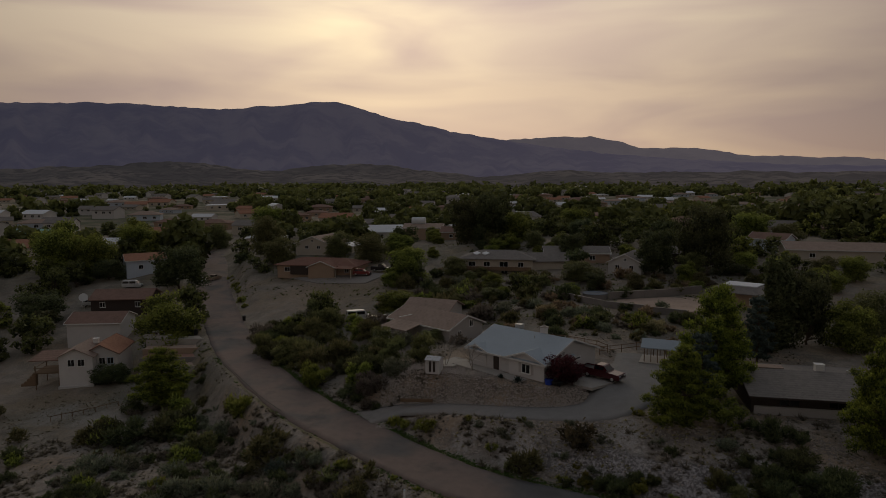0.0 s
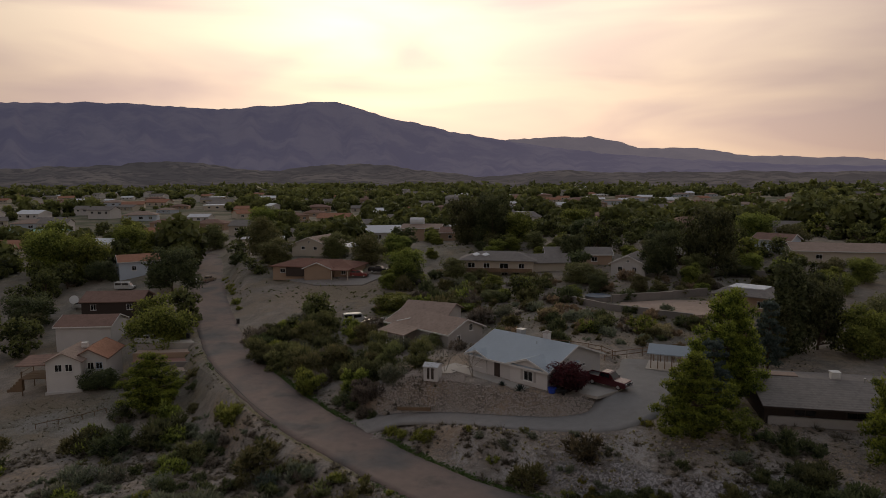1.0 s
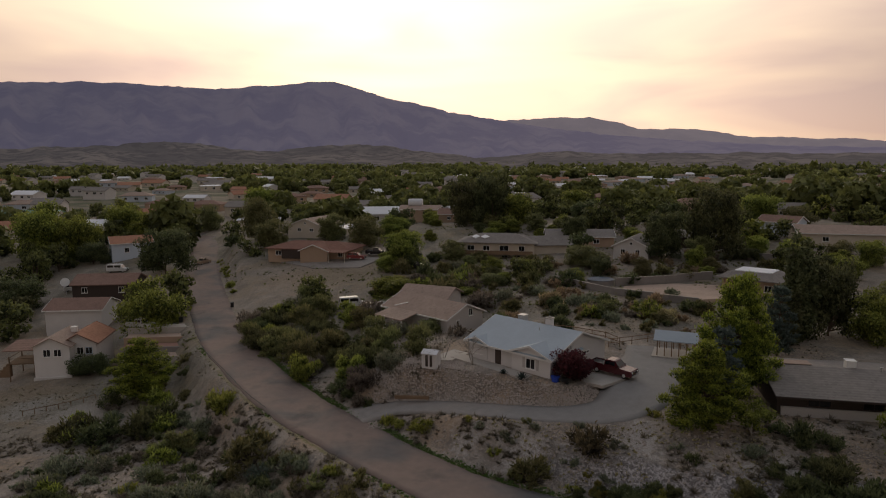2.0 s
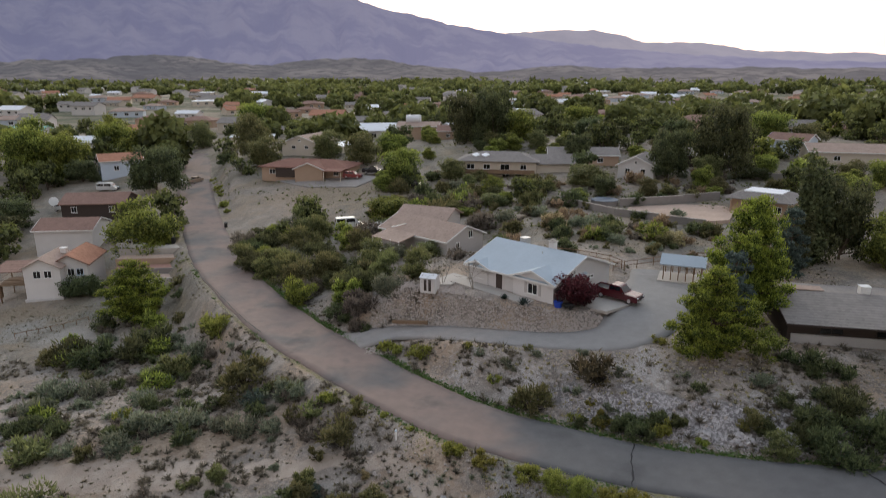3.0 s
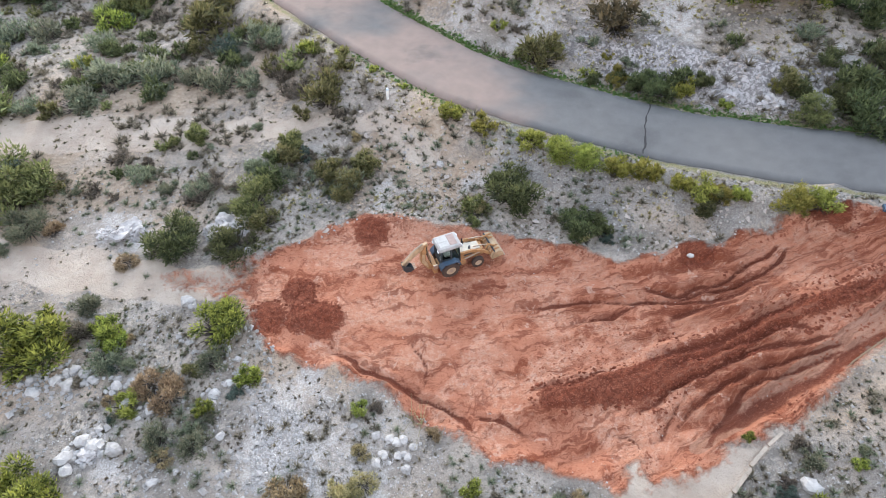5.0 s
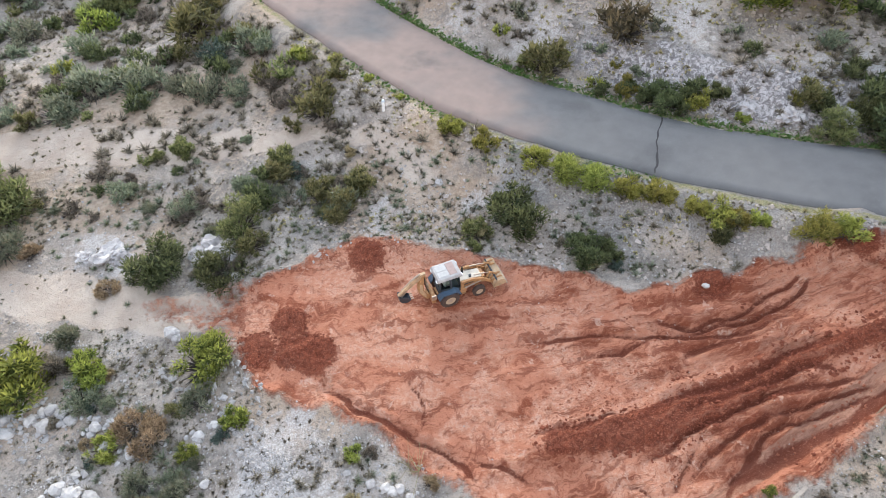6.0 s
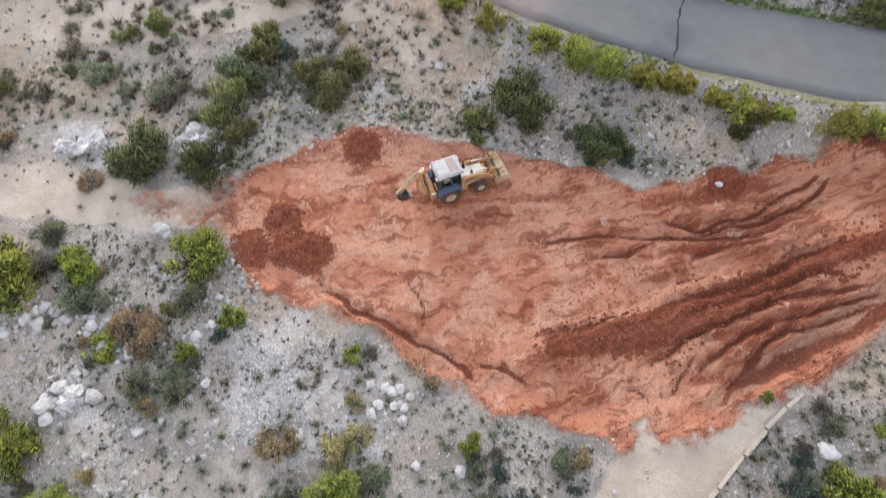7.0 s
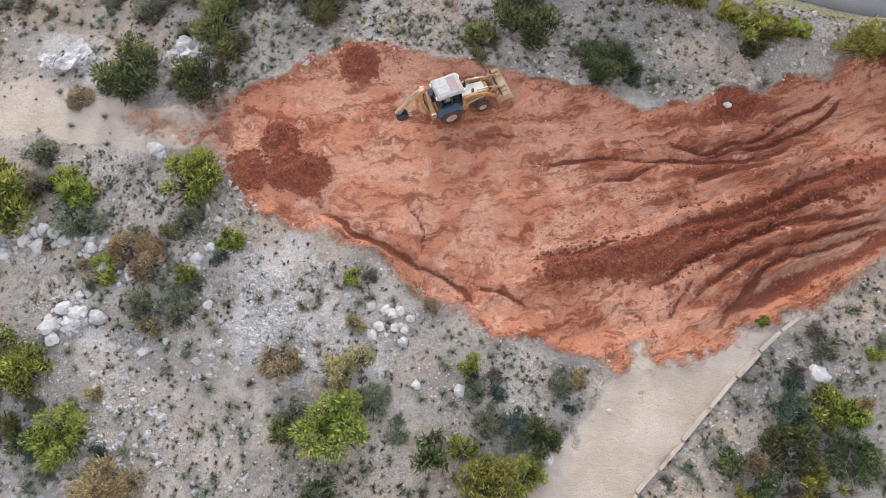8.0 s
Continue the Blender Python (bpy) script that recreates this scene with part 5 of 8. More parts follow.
house("shaded_house", "house with a deep dark porch behind pines", 66, 176, level(66, 172), -12, 16, 9, 2.7, 1.5, "dark_wall", "grey_roof", openings=[("F", -4, 1.4, 1.6, 1.2)], kind="hip")
house("blue_house", "pale blue-grey house behind trees", 95, 186, level(95, 184), -50, 10, 7, 3.4, 1.4, "blue_wall", "brown_roof")
house("long_house", "long house with a pale tan roof and rooftop coolers", 104, 172, level(104, 170), -16, 24, 11, 2.8, 1.5, "cream_wall", "tan_roof", openings=[("F", -6, 1.4, 1.4, 1.1)])
tk = house("tank_house", "tan house with a white rooftop tank", -4.0, 246, level(-4, 244), -8, 14, 9, 4.5, 1.2, "tan_wall", "tan_roof", openings=[("F", -4, 3.3, 1.2, 1.1), ("F", 2, 3.3, 1.4, 1.1)])
part("tank", Shape().tube((-4.6, 0.5, 6.6), (0.4, 0.5, 6.6), 1.5, 1.5, 14), "white_roof", tk, "white cylindrical tank")
house("brown_house", "small brown-roofed house in the trees", 8.0, 236, level(8, 234), -6, 11, 8, 2.8, 1.5, "tan_wall", "brown_roof", openings=[("F", -2, 1.4, 1.2, 1.0)])

# the white house below the road and its neighbours
wt = thing("terrace_house", "tall white house with a terracotta roof", "house", pose(-62.8, 131.6, -5.4, 0, 0, 8))
main_at = pose(-2.7, 0, 0, 0, 0, 90)
part("wall", gable_body(9.0, 6.0, 5.7, 1.6, -2.0), "white_wall", wt, at=main_at)
part("roof", gable_roof(9.0, 6.0, 5.7, 1.6, 0.5, 0.5), "red_roof", wt, at=main_at)
for board in fascia(9.0, 6.0, 5.7, 1.6, 0.5, 0.5):
    part("fascia", board, "brown_roof", wt, at=main_at)
window(wt, pose(-2.5, -4.5, 4.2), 1.1, 1.3)
window(wt, pose(-1.0, -4.5, 4.2), 1.1, 1.2, "blue_wall")
part("gable_wing", gable_body(8.5, 6.0, 5.7, 1.5, -2.5), "white_wall", wt, at=pose(-6.6, -2.2, 0, 0, 0, 90))
part("wing_roof", gable_roof(8.5, 6.0, 5.7, 1.5, 0.5, 0.5), "tan_roof", wt, at=pose(-6.6, -2.2, 0, 0, 0, 90))
window(wt, pose(-7.4, -6.48, 4.5), 1.2, 1.3)
window(wt, pose(-5.6, -6.48, 4.5), 1.2, 1.3)
part("plinth", Shape().box((-6.6, -6.6, -1.2), (6.4, 0.4, 2.6)), "white_wall", wt)
cooler(wt, -5.0, 0.2, 6.6, "trim")
part("deck", Shape().box((-12.2, -2.5, 2.4), (5.0, 5.5, 0.2)), "wood", wt)
for u, v in ((-14.4, -5.0), (-14.4, 0.0), (-10.2, -5.0)):
    part("deck_post", Shape().box((u, v, 1.0), (0.16, 0.16, 5.6)), "wood", wt)
part("deck_rail", Shape().box((-12.2, -5.2, 3.4), (5.0, 0.07, 0.08)).box((-14.6, -2.5, 3.4), (0.07, 5.5, 0.08)), "wood", wt)
part("deck_roof", Shape().slab([(-15.2, -5.6, 5.0), (-9.8, -5.6, 5.0), (-9.8, 0.6, 5.5), (-15.2, 0.6, 5.5)], 0.15), "brown_roof", wt)
part("stair", Shape().extrude([(0, 0), (2.6, 0), (2.6, 2.4), (2.1, 2.4), (2.1, 1.9), (1.6, 1.9), (1.6, 1.4), (1.1, 1.4), (1.1, 0.9), (0.6, 0.9), (0.6, 0.45), (0, 0.45)], 1.1), "wood", wt, at=pose(-17.0, -4.6, 0))
house("brown_roofed_house", "white-walled house with a brown roof", -76.5, 151.0, level(-76, 150) - 0.3, 4, 11.5, 9, 4.9, 1.6, "white_wall", "brown_roof", base=-2.0, edges=True)
house("timber_house", "dark brown timber house with white windows", -79.0, 169.0, level(-79, 167) - 0.6, 5, 14, 9, 4.6, 1.7, "dark_wall", "brown_roof", openings=[("F", -4.2, 3.2, 1.2, 1.3), ("F", 4.2, 3.2, 1.2, 1.3)], edge="brown_roof", base=-2.0)
house("pale_blue_house", "pale blue two-storey house with a rust roof", -90.0, 205.5, level(-90, 203), 30, 11, 9, 4.6, 1.6, "blue_wall", "red_roof", openings=[("F", -1.5, 2.6, 1.2, 1.3), ("F", 3.0, 3.2, 1.8, 0.9), ("L", 0, 2.6, 1.0, 1.2)], base=-1.5)

# farther houses: a few builds, repeated with their parts
FAR = []
for L_, D_, h_, r_, w_, f_, kd in ((14, 9, 2.8, 1.7, "white_wall", "white_roof", "gable"), (16, 10, 2.8, 1.8, "cream_wall", "grey_roof", "gable"), (15, 10, 2.8, 1.6, "tan_wall", "brown_roof", "hip"), (13, 9, 4.8, 1.8, "white_wall", "grey_roof", "gable"), (14, 9, 2.8, 1.8, "cream_wall", "red_roof", "gable"), (16, 11, 3.0, 0.5, "cream_wall", "white_roof", 3.0), (15, 9, 2.8, 1.6, "blue_wall", "tan_roof", "hip"), (18, 12, 3.2, 1.5, "white_wall", "green_roof", "gable")):
    FAR.append(house("town_house", {"white_roof": "pale house with a white roof", "grey_roof": "pale house with a grey shingle roof", "brown_roof": "tan house with a brown roof", "red_roof": "cream house with a terracotta roof", "tan_roof": "blue-grey house with a tan roof", "green_roof": "long house with a sea-green roof"}[f_] + " among trees", 0, 0, -300, 0, L_, D_, h_, r_, w_, f_, kd,
                     [("F", -L_ * 0.3, h_ - 1.3, 1.4, 1.1), ("F", 0.4, h_ - 1.3, 1.8, 1.2), ("F", L_ * 0.32, h_ - 1.3, 1.4, 1.1)], edges=False))
    tagged(FAR[-1], group="houses of the town")
KNOWN = [  # prototype, x, y, turn, scale
    (7, -178, 305, 8, 1.3), (5, -102, 270, -20, 1.0), (1, -60, 305, 5, 0.9), (0, -152, 440, -6, 1.0), (3, -270, 525, 6, 1.1), (2, -150, 380, 10, 1.1), (2, -120, 365, -4, 1.2), (0, -385, 740, 4, 1.5), (6, -330, 700, 0, 1.5), (4, -285, 700, -8, 1.6), (1, -225, 720, 6, 1.3), (0, -210, 850, 10, 1.4),
    (4, -130, 900, 0, 1.3), (1, -60, 560, 4, 1.1)]
KNOWN_2 = [
    (4, -90, 1000, 6, 1.6), (2, -36, 300, 10, 0.9), (1, 42, 300, -10, 1.0), (6, 62, 265, 8, 0.9), (3, 110, 330, -8, 0.9), (0, 118, 600, 4, 1.2), (5, 175, 560, -6, 1.2), (2, 150, 250, 12, 1.0), (1, 190, 310, -5, 1.1), (5, 210, 420, 8, 1.1), (4, 260, 380, 4, 1.0), (0, 330, 1500, 0, 2.0),
    (2, 20, 380, 4, 1.0), (1, 120, 236, -18, 1.0), (0, 240, 700, 0, 1.4), (3, 20, 700, 0, 1.2)]
HOUSE_SPOTS = [(13, 93, 12), (33, 94, 6), (47, 80, 13), (0, 117, 12), (-31.5, 191, 17), (-36, 215, 12), (20, 176, 17), (60, 131, 11), (49, 166, 9), (38, 181, 12), (66, 176, 12), (95, 186, 9), (104, 172, 16), (-4, 246, 11), (8, 236, 9), (-64, 131, 14), (-76, 153, 11), (-80, 178, 12), (-90, 205, 10), (45, 133, 14)]
rng = np.random.default_rng(31)
spots = [(k, x, y, a, s) for k, x, y, a, s in KNOWN + KNOWN_2]
tries = 0
while len(spots) < 280 and tries < 9000:
    tries += 1
    y = 255 + 1150 * rng.random() ** 1.4
    x = (rng.random() * 2 - 1) * 0.68 * y
    if all(math.hypot(x - b, y - c) > 24 + y * 0.022 for _, b, c, _, _ in spots) and float(along([x], [y], ROAD_LINE)[0][0]) > 16:
        spots.append((int(rng.choice(7)), x, y, rng.normal() * 25, 0.9 + 0.5 * rng.random()))
for k, x, y, a, s in spots:
    copy_thing(FAR[k], pose(x, y, level(x, y) - 0.1, 0, 0, a) @ Matrix.Scale(s, 4))
    HOUSE_SPOTS.append((x, y, 9 * s))


# ---- the backhoe loader on the dug earth ----
def wheel(parent, name, x, y, r, w, tyre="rubber", rim="rim", lugs=18):
    """A wheel with a treaded tyre, a dished rim and a hub; it stands on the ground at x, y."""
    ob = part(name, Shape().tube((x, y - w * 0.38, r), (x, y + w * 0.38, r), r * 0.56, r * 0.56, 18), rim, parent)
    s = Shape()
    ring = [(r * 0.55, -w / 2), (r * 0.86, -w / 2), (r * 0.97, -w * 0.32), (r * 0.97, w * 0.32), (r * 0.86, w / 2), (r * 0.55, w / 2)]
    n, v, f = 26, [], []
    for k in range(n):
        a = k * math.tau / n
        v += [(x + q * math.cos(a), y + o, r + q * math.sin(a)) for q, o in ring]
    for k in range(n):
        for j in range(len(ring)):
            a, b = k * 6 + j, k * 6 + (j + 1) % 6
            c, d_ = ((k + 1) % n) * 6 + (j + 1) % 6, ((k + 1) % n) * 6 + j
            f.append((a, b, c, d_))
    s.add(v, f)
    for k in range(lugs):
        a = k * math.tau / lugs
        for sgn in (-1, 1):
            m = Matrix.Translation((x, y + sgn * w * 0.22, r)) @ Matrix.Rotation(-a - sgn * 0.12, 4, "Y") @ Matrix.Translation((r * 0.97, 0, 0)) @ Matrix.Rotation(sgn * 0.6, 4, "X")
            s.box((0, 0, 0), (r * 0.07, w * 0.42, r * 0.09), m=m)
    part("tyre", s, tyre, ob)
    part("hub", Shape().tube((x, y - w * 0.44, r), (x, y + w * 0.44, r), r * 0.2, r * 0.17, 10), "bare_steel", ob)
    return ob


def backhoe(m):
    ob = thing("backhoe_loader", "worn ochre backhoe loader with a faded cab roof on red earth", "backhoe", m)
    part("chassis", Shape().soft_box((0.95, 0, 0.74), (3.3, 0.62, 0.38), 0.04).soft_box((2.15, 0, 0.5), (0.25, 1.3, 0.2), 0.04).soft_box((0, 0, 0.66), (0.4, 1.3, 0.34), 0.05).soft_box((2.62, 0, 0.9), (0.2, 0.7, 0.6), 0.04), "ochre", ob)
    hood = part("bonnet", Shape().extrude([(0.95, 0.95), (2.5, 0.95), (2.56, 1.15), (2.46, 1.32), (1.2, 1.52), (0.95, 1.52)], 0.70), "cream_metal", ob, "sun-faded cream bonnet")
    part("grille", Shape().box((2.57, 0, 1.1), (0.04, 0.5, 0.28)), "cab_dark", hood)
    part("exhaust", Shape().tube((1.32, 0.22, 1.45), (1.32, 0.22, 2.15), 0.05, 0.05, 10).tube((1.32, 0.22, 1.55), (1.32, 0.22, 1.85), 0.085, 0.085, 10), "rubber", hood)
    part("air_cleaner", Shape().tube((1.7, -0.2, 1.4), (1.7, -0.2, 1.62), 0.09, 0.09, 10), "cab_dark", hood)
    for sgn in (-1, 1):
        part("side_panel", Shape().box((1.6, sgn * 0.36, 1.15), (1.1, 0.03, 0.34)), "cab_dark", hood)
    cab = part("cab", Shape().soft_box((0.15, 0, 1.02), (1.45, 1.30, 0.22), 0.04).soft_box((-0.3, 0, 1.2), (0.5, 1.2, 0.3), 0.04), "cab_dark", ob)
    for px, py in ((-0.55, -0.62), (-0.55, 0.62), (0.84, -0.56), (0.84, 0.56), (0.18, -0.65), (0.18, 0.65)):
        part("pillar", Shape().beam((px, py, 1.1), (px * 0.93, py * 0.95, 2.48), 0.09, 0.09), "cab_dark", cab)
    part("cab_sill", Shape().beam((-0.55, -0.63, 1.5), (0.18, -0.66, 1.5), 0.07, 0.09).beam((-0.55, 0.63, 1.5), (0.18, 0.66, 1.5), 0.07, 0.09), "cab_dark", cab)
    roof = part("cab_roof", Shape().soft_box((0.14, 0, 2.56), (1.78, 1.50, 0.24), 0.11, top=(0.88, 0.86)), "cab_roof", cab, "peeling grey-white cab roof with rusty panels")
    part("roof_panel", Shape().soft_box((-0.22, 0.22, 2.675), (0.62, 0.44, 0.05), 0.02), "roof_patch", roof)
    part("roof_panel", Shape().soft_box((-0.22, -0.28, 2.675), (0.62, 0.38, 0.05), 0.02), "roof_patch", roof)
    part("roof_panel", Shape().soft_box((0.46, 0.0, 2.67), (0.52, 1.0, 0.05), 0.02), "roof_rust", roof)
    for u in (-0.72, 1.0):
        for v in (-0.5, 0.5):
            part("work_lamp", Shape().soft_box((u, v, 2.42), (0.10, 0.2, 0.13), 0.02), "lamp_glass", cab)
    for name, c, sz in (("windscreen", (0.82, 0, 1.95), (0.02, 1.02, 0.9)), ("rear_window", (-0.53, 0, 2.0), (0.02, 1.1, 0.8))):
        part(name, Shape().box(c, sz), "cab_glass", cab)
    for sgn in (-1, 1):
        part("side_window", Shape().box((0.5, sgn * 0.6, 1.85), (0.58, 0.02, 1.15)).box((-0.17, sgn * 0.62, 2.0), (0.62, 0.02, 0.8)), "cab_glass", cab)
        part("fender", Shape().extrude([(-0.78, 1.0), (-0.78, 1.15), (-0.48, 1.46), (0.42, 1.46), (0.72, 1.2), (0.74, 1.05), (0.4, 1.38), (-0.44, 1.38)], 0.46, Matrix.Translation((0, sgn * 0.82, 0))), "cab_blue", ob, "dusty blue rear fender")
        part("fuel_tank", Shape().soft_box((0.98, sgn * 0.5, 0.78), (0.6, 0.3, 0.4), 0.04).soft_box((0.98, sgn * 0.62, 0.55), (0.5, 0.2, 0.06), 0.02), "ochre", ob)
        wheel(ob, "rear_wheel", 0.0, sgn * 0.82, 0.66, 0.44, "dusty_rubber")
        wheel(ob, "front_wheel", 2.1, sgn * 0.78, 0.46, 0.30, "dusty_rubber", lugs=14)
        arm = part("loader_arm", Shape().beam((0.98, sgn * 0.52, 1.50), (1.7, sgn * 0.55, 1.52), 0.13, 0.22).beam((1.62, sgn * 0.55, 1.55), (2.45, sgn * 0.58, 1.28), 0.13, 0.24).beam((2.38, sgn * 0.58, 1.33), (3.12, sgn * 0.60, 0.72), 0.13, 0.20).soft_box((1.02, sgn * 0.5, 1.2), (0.22, 0.12, 0.8), 0.03), "ochre", ob)
        part("lift_ram", Shape().tube((1.2, sgn * 0.60, 0.95), (1.8, sgn * 0.64, 1.15), 0.055, 0.055, 8).tube((1.8, sgn * 0.64, 1.15), (2.3, sgn * 0.64, 1.22), 0.032, 0.032, 8), "bare_steel", arm)
        part("tilt_ram", Shape().tube((1.9, sgn * 0.40, 1.72), (2.6, sgn * 0.40, 1.62), 0.05, 0.05, 8).tube((2.6, sgn * 0.40, 1.62), (3.05, sgn * 0.40, 1.45), 0.03, 0.03, 8), "bare_steel", arm)
        part("tilt_link", Shape().beam((2.72, sgn * 0.48, 1.08), (3.05, sgn * 0.42, 1.52), 0.07, 0.13).beam((3.05, sgn * 0.42, 1.50), (3.52, sgn * 0.46, 1.14), 0.07, 0.13), "ochre", arm)
        leg = part("stabiliser", Shape().beam((-1.0, sgn * 0.55, 0.75), (-1.12, sgn * 0.98, 1.55), 0.15, 0.17), "ochre", ob, "stabiliser leg folded up")
        part("foot_pad", Shape().soft_box((-1.13, sgn * 1.02, 1.62), (0.34, 0.10, 0.36), 0.02), "bare_steel", leg)
    part("arm_crossbar", Shape().tube((2.5, -0.6, 1.2), (2.5, 0.6, 1.2), 0.08, 0.08, 10), "ochre", ob)
    s = Shape()
    prof = [(3.10, 0.46), (3.14, 0.80), (3.32, 1.05), (3.62, 1.12), (3.90, 0.98), (4.04, 0.60), (3.98, 0.58), (3.85, 0.92), (3.60, 1.05), (3.36, 0.98), (3.20, 0.76), (3.16, 0.46)]
    s.extrude(prof, 2.0)
    for sgn in (-1, 1):
        s.extrude([(3.10, 0.46), (3.14, 0.80), (3.32, 1.05), (3.62, 1.12), (3.90, 0.98), (4.04, 0.60), (3.6, 0.52)], 0.04, Matrix.Translation((0, sgn * 0.99, 0)))
    bucket = part("loader_bucket", s, "bucket_metal", ob, "scuffed ochre loader bucket tipped face down")
    part("cutting_edge", Shape().beam((4.05, -1.02, 0.56), (4.05, 1.02, 0.56), 0.05, 0.16), "bare_steel", bucket)
    for v in (-0.72, -0.4, 0.4, 0.72):
        part("bucket_rib", Shape().extrude([(3.10, 0.60), (3.05, 0.86), (3.30, 1.16), (3.62, 1.24), (3.80, 1.12), (3.60, 1.10), (3.32, 1.03), (3.16, 0.80)], 0.07, Matrix.Translation((0, v, 0))), "ochre", bucket)
    part("bucket_bar", Shape().tube((3.30, -0.95, 1.16), (3.30, 0.95, 1.16), 0.06, 0.06, 8), "cab_dark", bucket)
    part("swing_frame", Shape().soft_box((-0.98, 0, 0.75), (0.3, 1.15, 0.7), 0.05).soft_box((-1.2, 0, 0.85), (0.35, 0.4, 0.55), 0.05), "ochre", ob)
    boom = part("boom", Shape().extrude([(-1.18, 0.72), (-1.46, 0.72), (-1.86, 1.5), (-1.80, 2.3), (-1.52, 3.02), (-1.30, 2.98), (-1.50, 2.2), (-1.48, 1.55)], 0.34), "ochre", ob, "worn ochre boom folded upright")
    part("boom_plate", Shape().extrude([(-1.22, 0.8), (-1.42, 0.8), (-1.80, 1.52), (-1.74, 2.25), (-1.58, 2.2), (-1.58, 1.56)], 0.37), "bucket_metal", boom)
    part("boom_ram", Shape().tube((-1.12, 0, 1.0), (-1.22, 0, 1.9), 0.07, 0.07, 8).tube((-1.22, 0, 1.9), (-1.4, 0, 2.6), 0.04, 0.04, 8), "bare_steel", boom)
    for v in (-0.2, 0.2):
        part("hose", Shape().tube((-1.15, v, 1.1), (-1.40, v, 2.0), 0.025, 0.025, 6).tube((-1.40, v, 2.0), (-1.42, v, 2.9), 0.025, 0.025, 6), "rubber", boom)
    dip = part("dipper", Shape().extrude([(-1.30, 3.12), (-1.26, 2.78), (-1.70, 2.62), (-3.10, 1.62), (-3.22, 1.74), (-2.2, 2.70), (-1.66, 3.06)], 0.18), "bucket_metal", ob, "pale scuffed dipper arm")
    part("crowd_ram", Shape().tube((-1.62, 0, 3.14), (-2.3, 0, 2.74), 0.055, 0.055, 8).tube((-2.3, 0, 2.74), (-2.95, 0, 2.14), 0.03, 0.03, 8), "bare_steel", dip)
    s = Shape()
    s.extrude([(-3.14, 1.72), (-3.20, 1.42), (-3.02, 1.12), (-2.72, 1.04), (-2.42, 1.2), (-2.45, 1.24), (-2.72, 1.11), (-2.96, 1.18), (-3.10, 1.42)], 0.56)
    for sgn in (-1, 1):
        s.extrude([(-3.14, 1.72), (-3.20, 1.42), (-3.02, 1.12), (-2.72, 1.04), (-2.42, 1.2), (-2.72, 1.55)], 0.035, Matrix.Translation((0, sgn * 0.27, 0)))
    hb = part("digging_bucket", s, "cab_dark", ob, "dark earth-stained digging bucket")
    for v in (-0.22, -0.07, 0.07, 0.22):
        part("tooth", Shape().box((-2.34, v, 1.25), (0.2, 0.07, 0.05), top=(0.8, 0.7)), "bare_steel", hb)
    part("bucket_link", Shape().beam((-2.72, 0.15, 2.0), (-3.02, 0.15, 1.6), 0.05, 0.09).beam((-2.72, -0.15, 2.0), (-3.02, -0.15, 1.6), 0.05, 0.09), "bare_steel", hb)
    part("seat", Shape().soft_box((0.1, 0, 1.35), (0.5, 0.5, 0.16), 0.04).soft_box((-0.12, 0, 1.72), (0.14, 0.48, 0.6), 0.04), "grey_wall", cab, "pale worn driver's seat")
    part("steering_wheel", Shape().tube((0.56, 0, 1.62), (0.60, 0, 1.66), 0.2, 0.2, 14), "black_plastic", cab)
    part("control_lever", Shape().tube((-0.4, 0.15, 1.2), (-0.42, 0.15, 1.65), 0.02, 0.02, 6).tube((-0.4, -0.15, 1.2), (-0.42, -0.15, 1.65), 0.02, 0.02, 6), "cab_dark", cab)
    part("step_plate", Shape().soft_box((0.72, -0.66, 0.62), (0.36, 0.2, 0.05), 0.02).soft_box((0.72, 0.66, 0.62), (0.36, 0.2, 0.05), 0.02), "cab_dark", ob)
    return ob


bz = float(np.mean(surface([1.2, 3.0, 0.8, 2.8], [49.4, 50.1, 50.9, 51.4])))
backhoe(pose(1.15, 50.15, bz - 0.03, 0, -2.0, 21))


